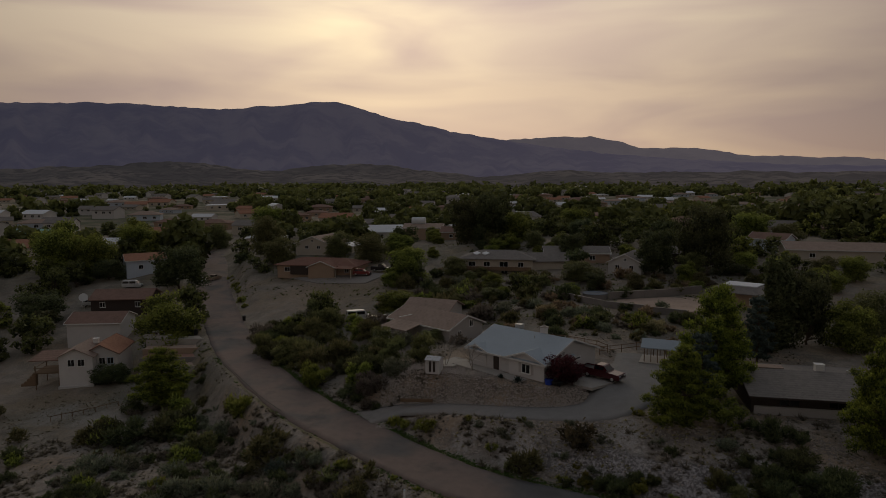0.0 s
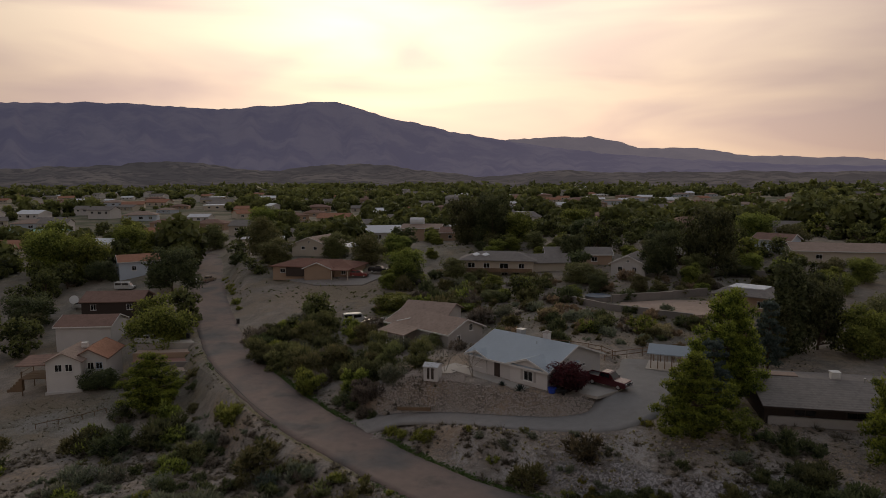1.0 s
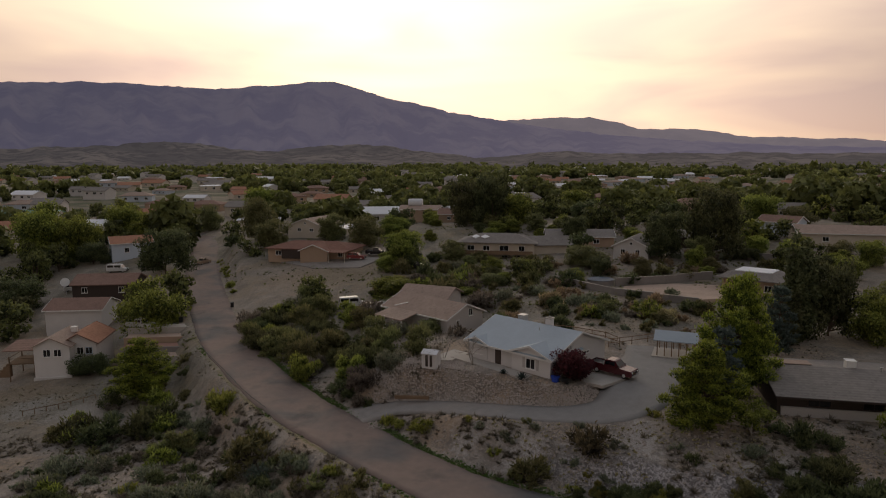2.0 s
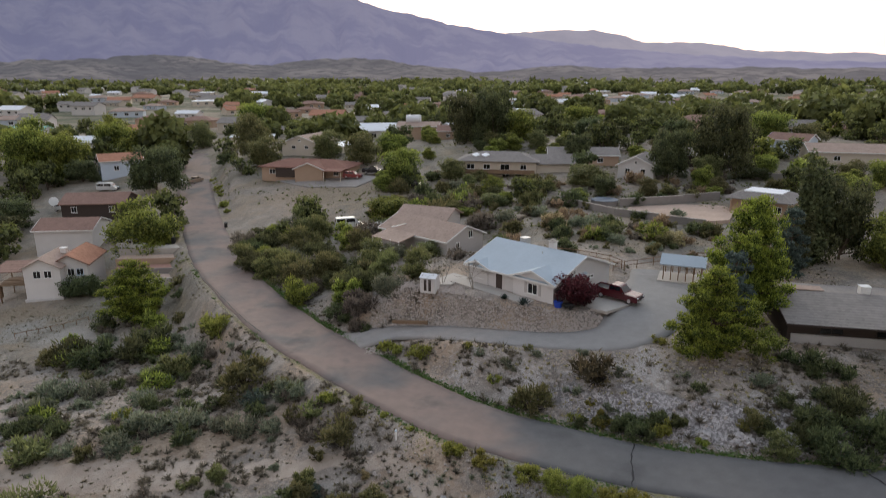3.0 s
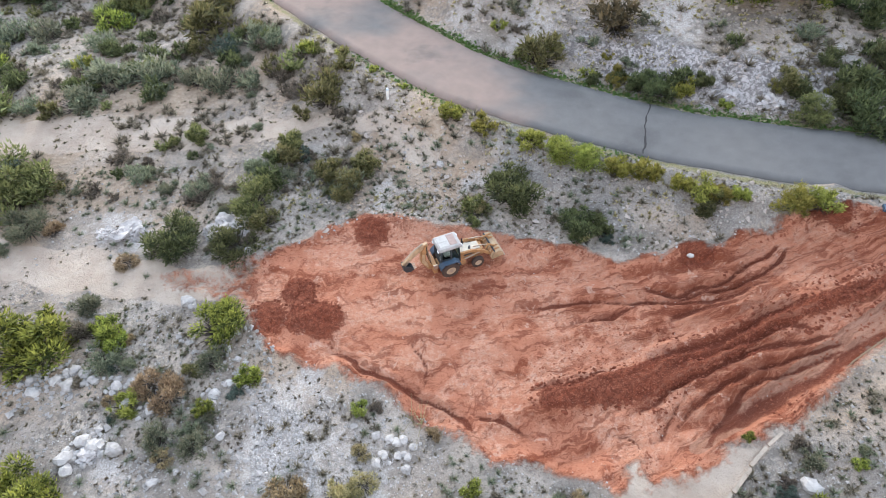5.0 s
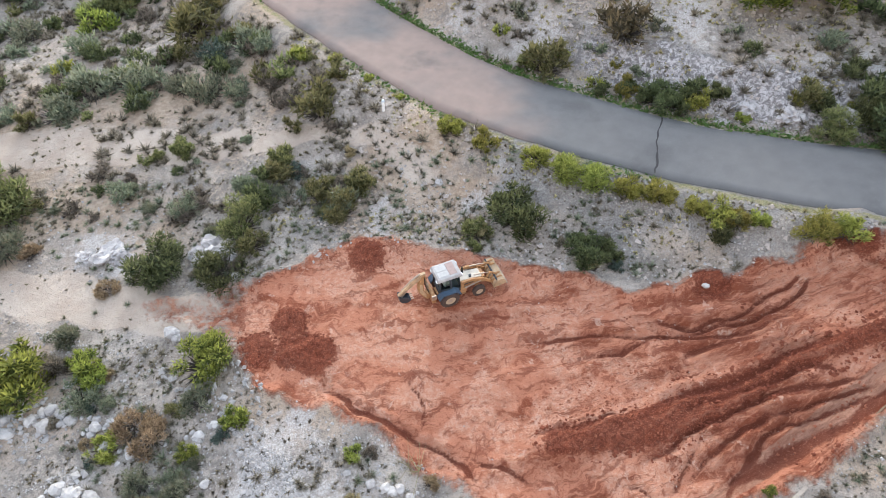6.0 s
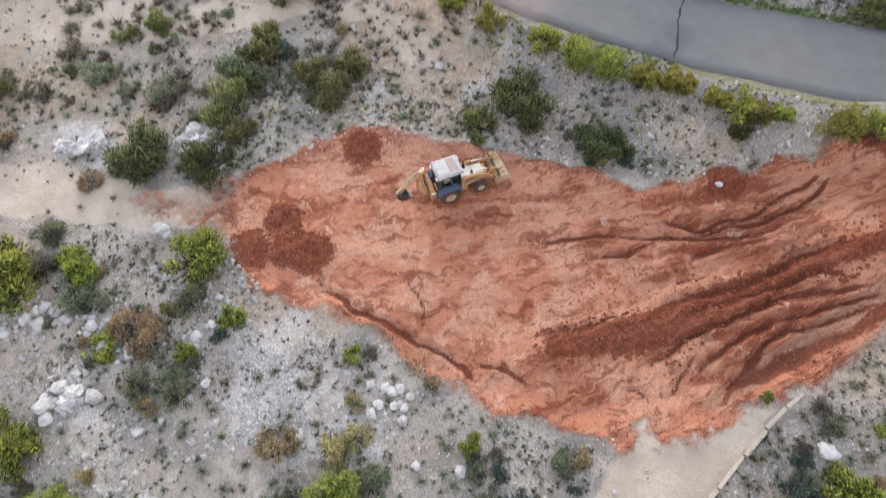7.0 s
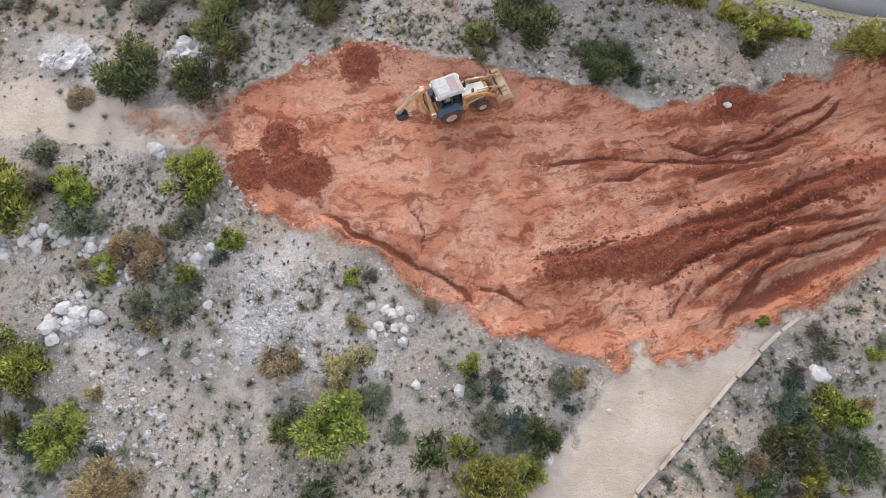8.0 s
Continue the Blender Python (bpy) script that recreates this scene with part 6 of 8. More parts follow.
# ---- vehicles ----
def car(label, m, paint, kind="suv", glass="glass", category="car"):
    """A parked vehicle, nose along x: pickup, suv, van or saloon."""
    L, W, H, belt = {"pickup": (5.7, 1.95, 1.88, 1.12), "suv": (4.7, 1.88, 1.75, 1.05), "van": (5.3, 1.95, 2.15, 1.1), "saloon": (4.7, 1.8, 1.42, 0.9)}[kind]
    ob = thing({"pickup": "pickup_truck", "suv": "parked_car", "van": "parked_van", "saloon": "parked_car"}[kind], label, "truck" if kind == "pickup" else category, m)
    x = L / 2
    low = [(-x, 0.45), (-x * 0.98, 0.36), (x * 0.97, 0.33), (x, 0.5), (x * 0.985, belt * 0.78), (x * 0.93, belt * 0.92), (x * 0.40, belt), (-x * 0.97, belt), (-x, belt * 0.8)]
    b = Shape().extrude(low, W)
    part("body", b, paint, ob)
    if kind == "pickup":
        cab = [(x * 0.42, belt - 0.02), (x * 0.18, H - 0.05), (x * 0.10, H), (-x * 0.22, H), (-x * 0.28, H - 0.08), (-x * 0.32, belt - 0.02)]
        part("bed", Shape().box((-x * 0.66, 0, belt + 0.012), (x * 0.62, W - 0.3, 0.02)), "black_plastic", ob, "black open load bed")
        for sgn in (-1, 1):
            part("bed_rail", Shape().soft_box((-x * 0.66, sgn * (W / 2 - 0.07), belt + 0.06), (x * 0.66, 0.12, 0.16), 0.03), paint, ob)
        part("tailgate", Shape().soft_box((-x * 0.985, 0, belt - 0.05), (0.07, W - 0.1, 0.42), 0.02), paint, ob)
    elif kind == "van":
        cab = [(x * 0.72, belt - 0.02), (x * 0.45, H - 0.08), (x * 0.35, H), (-x * 0.93, H), (-x * 0.97, H - 0.1), (-x * 0.98, belt - 0.02)]
    elif kind == "suv":
        cab = [(x * 0.46, belt - 0.02), (x * 0.18, H - 0.05), (x * 0.08, H), (-x * 0.80, H), (-x * 0.86, H - 0.06), (-x * 0.96, belt - 0.02)]
    else:
        cab = [(x * 0.42, belt - 0.02), (x * 0.12, H - 0.04), (x * 0.04, H), (-x * 0.45, H), (-x * 0.52, H - 0.05), (-x * 0.82, belt - 0.02)]
    up = Shape().extrude(cab, W - 0.14)
    for i, (px, py, pz) in enumerate(up.v):
        if pz > belt + 0.1:
            up.v[i] = (px, py * 0.86, pz)
    top = part("cabin", up, paint, ob)
    fx, fz = (cab[0][0] + cab[1][0]) / 2, (cab[0][1] + cab[1][1]) / 2
    slope = math.degrees(math.atan2(cab[1][0] - cab[0][0], cab[1][1] - cab[0][1]))
    part("windscreen", Shape().box((0, 0, 0), (0.03, W - 0.42, (H - belt) * 0.86), m=pose(fx + 0.012, 0, fz, 0, slope, 0)), glass, top)
    rx, rz = (cab[-1][0] + cab[-2][0]) / 2, (cab[-1][1] + cab[-2][1]) / 2
    part("rear_window", Shape().box((0, 0, 0), (0.03, W - 0.46, (H - belt) * 0.66), m=pose(rx - 0.012, 0, rz, 0, math.degrees(math.atan2(cab[-2][0] - cab[-1][0], cab[-2][1] - cab[-1][1])), 0)), glass, top)
    mid, span = (cab[1][0] + cab[-2][0]) / 2 + 0.05, (cab[1][0] - cab[-2][0])
    for sgn in (-1, 1):
        lean = -sgn * math.degrees(math.atan2((W - 0.14) * 0.07, H - belt))
        for k in (-1, 1):
            part("side_window", Shape().box((0, 0, 0), (span * 0.45, 0.03, (H - belt) * 0.6), m=pose(mid + k * span * 0.25, sgn * (W / 2 - 0.07) * 0.935, belt + (H - belt) * 0.5, -lean, 0, 0)), glass, top)
        for wx in (x * 0.64, -x * 0.62):
            wl_ = part("wheel", Shape().tube((wx, sgn * (W / 2 - 0.2), 0.36), (wx, sgn * (W / 2 + 0.005), 0.36), 0.22, 0.22, 14), "galv", ob)
            part("tyre", Shape().tube((wx, sgn * (W / 2 - 0.22), 0.36), (wx, sgn * (W / 2 - 0.01), 0.36), 0.37, 0.37, 18), "rubber", wl_)
        part("headlight", Shape().soft_box((x * 0.975, sgn * (W / 2 - 0.28), belt * 0.74), (0.1, 0.36, 0.18), 0.03), "lamp_glass", ob)
        part("tail_light", Shape().soft_box((-x * 0.995, sgn * (W / 2 - 0.14), belt * 0.8), (0.06, 0.18, 0.3), 0.02), "red_paint", ob)
        part("mirror", Shape().soft_box((x * 0.36, sgn * (W / 2 + 0.08), belt + 0.1), (0.12, 0.18, 0.16), 0.03), "black_plastic", ob)
    part("bumper", Shape().soft_box((x * 0.99, 0, 0.48), (0.14, W - 0.06, 0.2), 0.04), "chrome" if kind == "pickup" else "black_plastic", ob)
    part("rear_bumper", Shape().soft_box((-x * 0.995, 0, 0.5), (0.12, W - 0.06, 0.18), 0.04), "chrome" if kind == "pickup" else "black_plastic", ob)
    part("grille", Shape().box((x * 0.995, 0, belt * 0.74), (0.05, W * 0.5, 0.22)), "black_plastic", ob)
    return ob


def park(label, x, y, turn, paint, kind, up=0.05):
    return car(label, pose(x, y, level(x, y) + up, 0, 0, turn), paint, kind)


car("dark maroon crew-cab pickup parked on the drive", pose(22.3, 86.4, 6.98, 0, 1.5, -42), "maroon", "pickup")
park("white van parked among the scrub", -16.4, 140.6, 15, "white_paint", "van")
park("tan car parked by the porch house", -12.2, 136.5, -10, "tan_paint", "saloon")
park("white pickup beside the porch house", -10.2, 134.6, 170, "white_paint", "pickup")
park("dull red car before the ranch house", -19.6, 177.0, -12, "red_paint", "suv", 0.3)
park("black pickup before the ranch house", -14.6, 180.0, -12, "black_paint", "pickup", 0.3)
park("white car by the ranch house", -9.8, 175.0, 70, "white_paint", "saloon")
park("black pickup on the track behind the thicket", -4.2, 165.0, 8, "black_paint", "pickup")
car("white pickup on the concrete terrace", pose(-58.6, 138.6, 0.08, 0, 0, -14), "white_paint", "pickup")
park("pale car beside the timber house", -90.5, 174.0, 15, "white_paint", "suv")
park("white van behind the timber house", -86.5, 189.0, 4, "white_paint", "van")
park("white car at the roadside", -71.5, 203.0, 80, "white_paint", "saloon")
park("pale pickup at the top of the road", -69.0, 206.0, 76, "tan_paint", "pickup")


# ---- small things ----
def bin_(x, y, turn):
    z = level(x, y)
    ob = thing("wheelie_bin", "black plastic wheeled rubbish bin at the kerb", "bin", pose(x, y, z + 0.02, 0, 0, turn), "roadside bins")
    part("body", Shape().soft_box((0, 0, 0.55), (0.62, 0.66, 1.0), 0.05, top=(1.12, 1.12)), "black_plastic", ob)
    part("lid", Shape().soft_box((0.02, 0, 1.09), (0.74, 0.78, 0.09), 0.03), "black_plastic", ob)
    for sgn in (-1, 1):
        part("wheel", Shape().tube((-0.3, sgn * 0.28, 0.1), (-0.3, sgn * 0.36, 0.1), 0.1, 0.1, 10), "rubber", ob)


bin_(-44.6, 153.0, 20)
bin_(-53.0, 141.6, 10)
bin_(-52.0, 142.4, 0)

# kerb of worn timbers along the lane, then a thin board
rk = np.random.default_rng(5)
KERB = smooth_line([(9.3, 26.4, 0, 0), (10.6, 27.7, 0, 0), (13.1, 30.2, 0, 0), (16.0, 33.3, 0, 0), (18.4, 35.5, 0, 0), (20.3, 36.7, 0, 0)], 2.35)
for p, q in zip(KERB[:-1], KERB[1:]):
    a, b = Vector((p[0], p[1], level(p[0], p[1]) + 0.10)), Vector((q[0], q[1], level(q[0], q[1]) + 0.10))
    d_ = (b - a).normalized()
    off = Vector((-d_.y, d_.x, 0)) * rk.normal() * 0.06
    ob = new("kerb_timber", Shape().beam(a + d_ * 0.06 + off, b - d_ * 0.06 + off, 0.16 + 0.05 * rk.random(), 0.26).mesh("kerb_timber", M["kerb"]))
    tagged(ob, "weathered squared timber edging the lane", "kerb", "lane edging")
EDGE = smooth_line([(20.4, 36.8, 0, 0), (24.2, 39.7, 0, 0), (28, 41.6, 0, 0), (34.5, 44.6, 0, 0)], 2.6)
for p, q in zip(EDGE[:-1], EDGE[1:]):
    a, b = Vector((p[0], p[1], level(p[0], p[1]) + 0.06)), Vector((q[0], q[1], level(q[0], q[1]) + 0.06))
    tagged(new("edge_board", Shape().beam(a, b, 0.09, 0.34).mesh("edge_board", M["wood"])), "thin dark board holding back the red earth", "board", "lane edging")

# marker post, white trestle, meter box by the bend
mk = thing("marker_post", "short pale utility marker post", "post", pose(-3.3, 65.6, level(-3.3, 65.6)))
part("shaft", Shape().tube((0, 0, -0.2), (0, 0, 0.85), 0.11, 0.11, 12), "trim", mk)
part("cap", Shape().tube((0, 0, 0.85), (0, 0, 1.0), 0.13, 0.09, 12), "blue_wall", mk)
tr = thing("trestle", "white trestle stand beside the road bend", "stand", pose(32.0, 51.6, level(32.0, 51.6), 0, 0, -25))
part("top", Shape().soft_box((0, 0, 0.85), (1.0, 0.35, 0.12), 0.03), "trim", tr)
for u in (-0.42, 0.42):
    part("leg", Shape().beam((u, -0.25, 0), (u, -0.05, 0.85), 0.08, 0.08).beam((u, 0.25, 0), (u, 0.05, 0.85), 0.08, 0.08), "trim", tr)
mb = thing("meter_box", "small grey-blue ground box", "box", pose(30.2, 49.9, level(30.2, 49.9) + 0.2, 0, 0, -15))
part("lid", Shape().soft_box((0, 0, 0.12), (0.9, 0.6, 0.3), 0.04), "cab_blue", mb)
for k, (x, y) in enumerate(((32.4, 50.2), (33.3, 49.9), (32.9, 50.9))):
    ob = new("broken_slab", Shape().soft_box((0, 0, 0.1), (0.9, 0.6, 0.16), 0.03).mesh("broken_slab", M["concrete"]))
    ob.matrix_basis = pose(x, y, level(x, y) + 0.12, 6 * k, -5, 40 * k)
    tagged(ob, "broken pale concrete slab by the dig", "slab", "broken slabs")

# by the house: timber on the drive's edge, tub, agave, wheelbarrow-like cart, fence posts
tb = new("timber_beam", Shape().beam((-4.9, 89.9, 2.95), (-0.5, 88.7, 3.25), 0.35, 0.4).mesh("timber_beam", M["wood"]))
tagged(tb, "dark old timber at the foot of the rubble bank", "timber")
tub = thing("plastic_tub", "bright blue plastic tub under the plum tree", "tub", pose(14.6, 83.6, level(14.6, 83.6)))
part("body", Shape().tube((0, 0, 0), (0, 0, 0.6), 0.42, 0.52, 14), "blue_paint", tub)
part("rim", Shape().tube((0, 0, 0.6), (0, 0, 0.66), 0.57, 0.57, 14), "blue_paint", tub)
ct = thing("garden_cart", "dark low garden cart beside the tub", "cart", pose(15.6, 82.9, level(15.6, 82.9), 0, 0, 25))
part("tray", Shape().soft_box((0, 0, 0.5), (1.3, 0.75, 0.3), 0.05), "black_plastic", ct)
part("handle", Shape().beam((0.6, 0, 0.5), (1.4, 0, 0.9), 0.05, 0.05), "wood", ct)
for sgn in (-1, 1):
    part("wheel", Shape().tube((0, sgn * 0.42, 0.22), (0, sgn * 0.5, 0.22), 0.22, 0.22, 12), "rubber", ct)


def agave(x, y, r):
    ob = thing("agave_plant", "blue-grey spiky agave on the gravel", "plant", pose(x, y, level(x, y)))
    s = Shape()
    for k in range(34):
        a, e = k * 2.4, 0.25 + 1.1 * (k / 34)
        d_ = Vector((math.cos(a) * math.cos(e), math.sin(a) * math.cos(e), math.sin(e)))
        w_ = Vector((-math.sin(a), math.cos(a), 0)) * r * 0.10
        t_ = d_ * r
        s.add([w_ * -0.7, w_ * 0.7, t_ * 0.5 + w_, t_ * 0.5 - w_, t_, t_ * 0.45 - Vector((0, 0, r * 0.08))], [(0, 1, 2, 3), (3, 2, 4), (1, 0, 5), (0, 3, 5), (2, 1, 5), (3, 4, 5), (4, 2, 5)])
    part("blade", s, "leaf_blue", ob)


agave(10.8, 84.9, 1.1)
agave(8.7, 86.6, 0.7)


def fence(points, label, h=1.2, gap=2.2, rails=2, material="post"):
    """Posts with rails that follow the ground."""
    line = smooth_line([(*p, 0, 0) for p in points], gap)
    ob = thing("post_fence", label, "fence", pose(line[0][0], line[0][1], 0))
    o = Vector((line[0][0], line[0][1], 0))
    tops = []
    for p in line:
        z = level(p[0], p[1])
        tops.append(Vector((p[0], p[1], z)) - o)
        part("post", Shape().tube(tops[-1] - Vector((0, 0, 0.3)), tops[-1] + Vector((0, 0, h)), 0.06, 0.05, 7), material, ob)
    for a, b in zip(tops[:-1], tops[1:]):
        for k in range(rails):
            up_ = Vector((0, 0, h * (0.9 - 0.45 * k)))
            part("rail", Shape().beam(a + up_, b + up_, 0.04, 0.09), material, ob)
    return ob


fence([(24.5, 97.0), (28.5, 99.5), (34, 101.5), (40, 103)], "brown timber fence behind the gravel drive", 1.3)
fence([(26.0, 98.2), (23.0, 100.5), (18, 104)], "brown timber fence beside the house", 1.3)
fence([(-64.5, 108.5), (-60, 110.5), (-55.5, 113.5)], "weathered fence on the terrace", 0.9, 1.6, 1)
fence([(33.5, 71.5), (38.5, 70.2), (44, 69.5)], "low timber edging above the bank", 0.25, 2.8, 1, "kerb")

# terraces stepping down beside the pine by the white house
for k, (x0, y0, x1, y1, z0) in enumerate(((-60.5, 137.0, -47.6, 137.4, 0.2), (-59.5, 133.0, -46.0, 133.4, -0.7), (-58.5, 129.2, -44.8, 129.6, -1.6), (-57.0, 125.6, -43.8, 126.0, -2.4))):
    ob = thing("terrace_wall", "low rendered terrace wall with reddish soil behind it", "wall", pose(0, 0, 0), "terraces")
    part("wall", Shape().beam((x0, y0, z0 - 1.4), (x1, y1, z0 - 1.2), 0.3, 3.1), ("concrete", "tan_wall", "block", "concrete")[k], ob)
    part("bed", Shape().slab([(x0, y0 + 0.15, z0 - 0.05), (x1, y1 + 0.15, z0 + 0.15), (x1 - 0.4, y1 + 3.2, z0 + 0.2), (x0 - 0.4, y0 + 3.2, z0)], 2.6), ("concrete", "yard", "terrace_soil", "yard")[k], ob, "raised bed")
# satellite dish, dead branches, white rubble cut into the bank
sd = thing("satellite_dish", "white satellite dish on a pole beside the timber house", "dish", pose(-91.5, 172.0, level(-91.5, 172.0)))
part("pole", Shape().tube((0, 0, -0.2), (0, 0, 2.6), 0.06, 0.06, 8), "galv", sd)
part("dish", Shape().tube((0, -0.1, 3.0), (0.1, -0.45, 3.15), 0.35, 1.1, 18), "trim", sd)
for x, y, a in ((-0.6, 38.6, 30), (-1.2, 38.9, 65), (-13.2, 51.0, 10), (-6.3, 30.0, 140)):
    s = Shape()
    rb = np.random.default_rng(int(abs(x) * 10))
    for k in range(9):
        e = Vector((rb.normal() * 0.5, rb.normal() * 0.5, 0.08 + 0.2 * rb.random()))
        s.tube((0, 0, 0.04), e * 1.6, 0.018, 0.008, 5, False)
    ob = new("brush_pile", s.mesh("brush_pile", M["straw"]))
    ob.matrix_basis = pose(x, y, float(surface([x], [y])[0]), 0, 0, a)
    tagged(ob, "small heap of dry cut branches", "brush", kind="stuff")


# ---- plants ----
def leaf_cards(rng, centres, radii, count, size, upward=0.35, shell=0.75, feather=0.0):
    """Leaves as small blades scattered through and over uneven lobes; feather turns them outward as thin sprays. Arrays of vertices and triangles."""
    count = int(count * 1.8)
    centres, radii = np.asarray(centres, float), np.asarray(radii, float)
    share = (radii[:, 0] * radii[:, 1]) ** 0.9
    pick = rng.choice(len(centres), count, p=share / share.sum())
    d = rng.normal(size=(count, 3))
    d /= np.linalg.norm(d, axis=1)[:, None]
    rad = (shell + (1 - shell) * rng.random(count)) * np.where(rng.random(count) < 0.28, rng.random(count), 1.0) * (1 + 0.12 * rng.normal(size=count))
    p = centres[pick] + d * radii[pick] * rad[:, None]
    nrm = d * 0.6 + rng.normal(size=(count, 3)) * 0.7 + [0, 0, upward]
    nrm /= np.linalg.norm(nrm, axis=1)[:, None]
    a = np.cross(nrm, rng.normal(size=(count, 3)))
    a = a * (1 - feather) + feather * (d + rng.normal(size=(count, 3)) * 0.35 + [0, 0, 0.55])
    a /= np.linalg.norm(a, axis=1)[:, None] + 1e-9
    b = np.cross(nrm, a)
    b /= np.linalg.norm(b, axis=1)[:, None] + 1e-9
    s = size * (0.85 + 0.25 * feather) * (0.55 + 0.9 * rng.random(count))[:, None]
    w = 0.42 - 0.27 * feather
    v = np.stack([p - a * s * 0.5 - b * s * w, p - a * s * 0.5 + b * s * w, p + a * s * 0.6], axis=1).reshape(-1, 3)
    v[:, 2] = np.maximum(v[:, 2], 0.02)
    # outer and upward leaves take the lighter colour, light from above painted in
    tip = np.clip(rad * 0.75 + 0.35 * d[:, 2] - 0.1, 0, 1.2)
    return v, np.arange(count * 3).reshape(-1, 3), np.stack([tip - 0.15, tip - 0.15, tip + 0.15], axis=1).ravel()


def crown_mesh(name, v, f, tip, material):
    """A crown with shading put into its leaf colour: light outer tips, dark inside."""
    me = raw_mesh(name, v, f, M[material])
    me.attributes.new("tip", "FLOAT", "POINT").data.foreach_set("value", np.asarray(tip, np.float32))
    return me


def lobes(rng, n, width, height, low=0.25, squash=0.8, lean=0.0):
    """Overlapping lobes that make an uneven crown width across and height tall, starting at low of the height."""
    c, r = [], []
    for k in range(n):
        a, q = rng.random() * math.tau, math.sqrt(rng.random()) * 0.42
        h = low + (1 - low) * rng.random() * (1 - 0.55 * q)
        size = width * (0.10 + 0.15 * rng.random())
        c.append((math.cos(a) * q * width + lean * h, math.sin(a) * q * width, h * height * 0.88))
        r.append((size, size, size * squash))
    return c, r


def stems(rng, centres, base_r, crook=0.12, spread=0.1, take=7):
    """A short trunk that forks into limbs towards the lobes."""
    s = Shape()
    fork = Vector((0, 0, max(0.12, min(c[2] for c in centres) * 0.55)))
    s.tube((0, 0, -0.15), fork, base_r, base_r * 0.75, 7)
    for c in list(centres)[:take]:
        mid = (fork + Vector(c)) / 2 + Vector((rng.normal() * crook, rng.normal() * crook, 0.0))
        s.tube(fork, mid, base_r * 0.55, base_r * 0.38, 5, False)
        s.tube(mid, c, base_r * 0.38, base_r * 0.12, 5, False)
    return s


def plant(name, label, category, rng, width, height, n_lobes, leaves, leaf, material, bark="bark", low=0.2, base_r=None, squash=0.8, upward=0.35, group="", feather=0.0, dead=0):
    ob = thing(name, label, category, pose(0, 0, -300), group)
    c, r = lobes(rng, n_lobes, width, height, low, squash)
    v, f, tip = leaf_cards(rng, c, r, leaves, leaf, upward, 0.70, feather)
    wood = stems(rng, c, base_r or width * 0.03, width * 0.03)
    for _ in range(dead):   # dead twigs low in the bush, also added to darken its shaded base
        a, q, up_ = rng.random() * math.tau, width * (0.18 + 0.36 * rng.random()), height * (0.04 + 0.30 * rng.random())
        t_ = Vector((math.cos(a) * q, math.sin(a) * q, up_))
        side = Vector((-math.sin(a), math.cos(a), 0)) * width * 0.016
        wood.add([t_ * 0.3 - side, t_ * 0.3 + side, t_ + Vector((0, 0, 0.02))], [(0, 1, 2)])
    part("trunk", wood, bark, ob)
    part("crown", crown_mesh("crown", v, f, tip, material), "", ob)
    return ob


def pine(name, label, rng, width, height, leaves, leaf, material="leaf_pine", tiers=9, group=""):
    """A conifer: whorls of drooping limbs, each with clumps of needles."""
    ob = thing(name, label, "tree", pose(0, 0, -300), group)
    c, r, s = [], [], Shape()
    s.tube((0, 0, -0.3), (0, 0, height * 0.6), width * 0.030, width * 0.016, 8)
    s.tube((0, 0, height * 0.6), (0, 0, height * 0.96), width * 0.016, 0.02, 6)
    for k in range(tiers):
        h = 0.10 + 0.84 * k / (tiers - 1)
        reach = width * 0.44 * (1 - h) ** 0.55 * (0.55 + 0.45 * min(1.0, h / 0.25)) + width * 0.03
        limbs = max(4, int(6 * (1 - h) + 3))
        for j in range(limbs):
            a = j * math.tau / limbs + k * 1.1 + rng.random() * 0.7
            q = reach * (0.55 + 0.6 * rng.random())
            foot = Vector((0, 0, h * height))
            end = Vector((math.cos(a) * q, math.sin(a) * q, h * height + (0.02 + 0.09 * rng.random()) * height))
            s.tube(foot, end, width * 0.010, 0.015, 4, False)
            for at in (1.0, 0.74, 0.5)[:3 if q > width * 0.18 else 2]:
                size = width * (0.045 + 0.050 * rng.random())
                p_ = foot.lerp(end, at) + Vector((rng.normal(), rng.normal(), rng.normal())) * width * 0.03
                c.append(tuple(p_))
                r.append((size * 1.2, size * 1.2, size * 0.8))
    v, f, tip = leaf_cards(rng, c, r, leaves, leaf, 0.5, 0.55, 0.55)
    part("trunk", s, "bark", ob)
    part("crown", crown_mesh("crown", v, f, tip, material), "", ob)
    return ob


def columns(name, label, rng, width, height, leaves, leaf, material, spires=5):
    """A tall upright tree made of several spires."""
    ob = thing(name, label, "tree", pose(0, 0, -300))
    c, r, s = [], [], Shape()
    s.tube((0, 0, -0.3), (0, 0, height * 0.5), width * 0.04, width * 0.02, 8)
    for k in range(spires):
        a, q = rng.random() * math.tau, width * 0.30 * math.sqrt(rng.random())
        x, y, top = math.cos(a) * q, math.sin(a) * q, height * (0.78 + 0.22 * rng.random())
        s.tube((0, 0, height * 0.12), (x, y, top * 0.85), width * 0.02, 0.02, 5, False)
        for h in np.linspace(0.10, 0.95, 11):
            size = width * 0.17 * (1 - 0.72 * h ** 2) * (0.8 + 0.4 * rng.random())
            c.append((x * (0.7 + 0.3 * h) + rng.normal() * 0.2, y * (0.7 + 0.3 * h) + rng.normal() * 0.2, h * top))
            r.append((size, size, height * 0.07))
    v, f, tip = leaf_cards(rng, c, r, leaves, leaf, 0.4)
    part("trunk", s, "bark", ob)
    part("crown", crown_mesh("crown", v, f, tip, material), "", ob)
    return ob


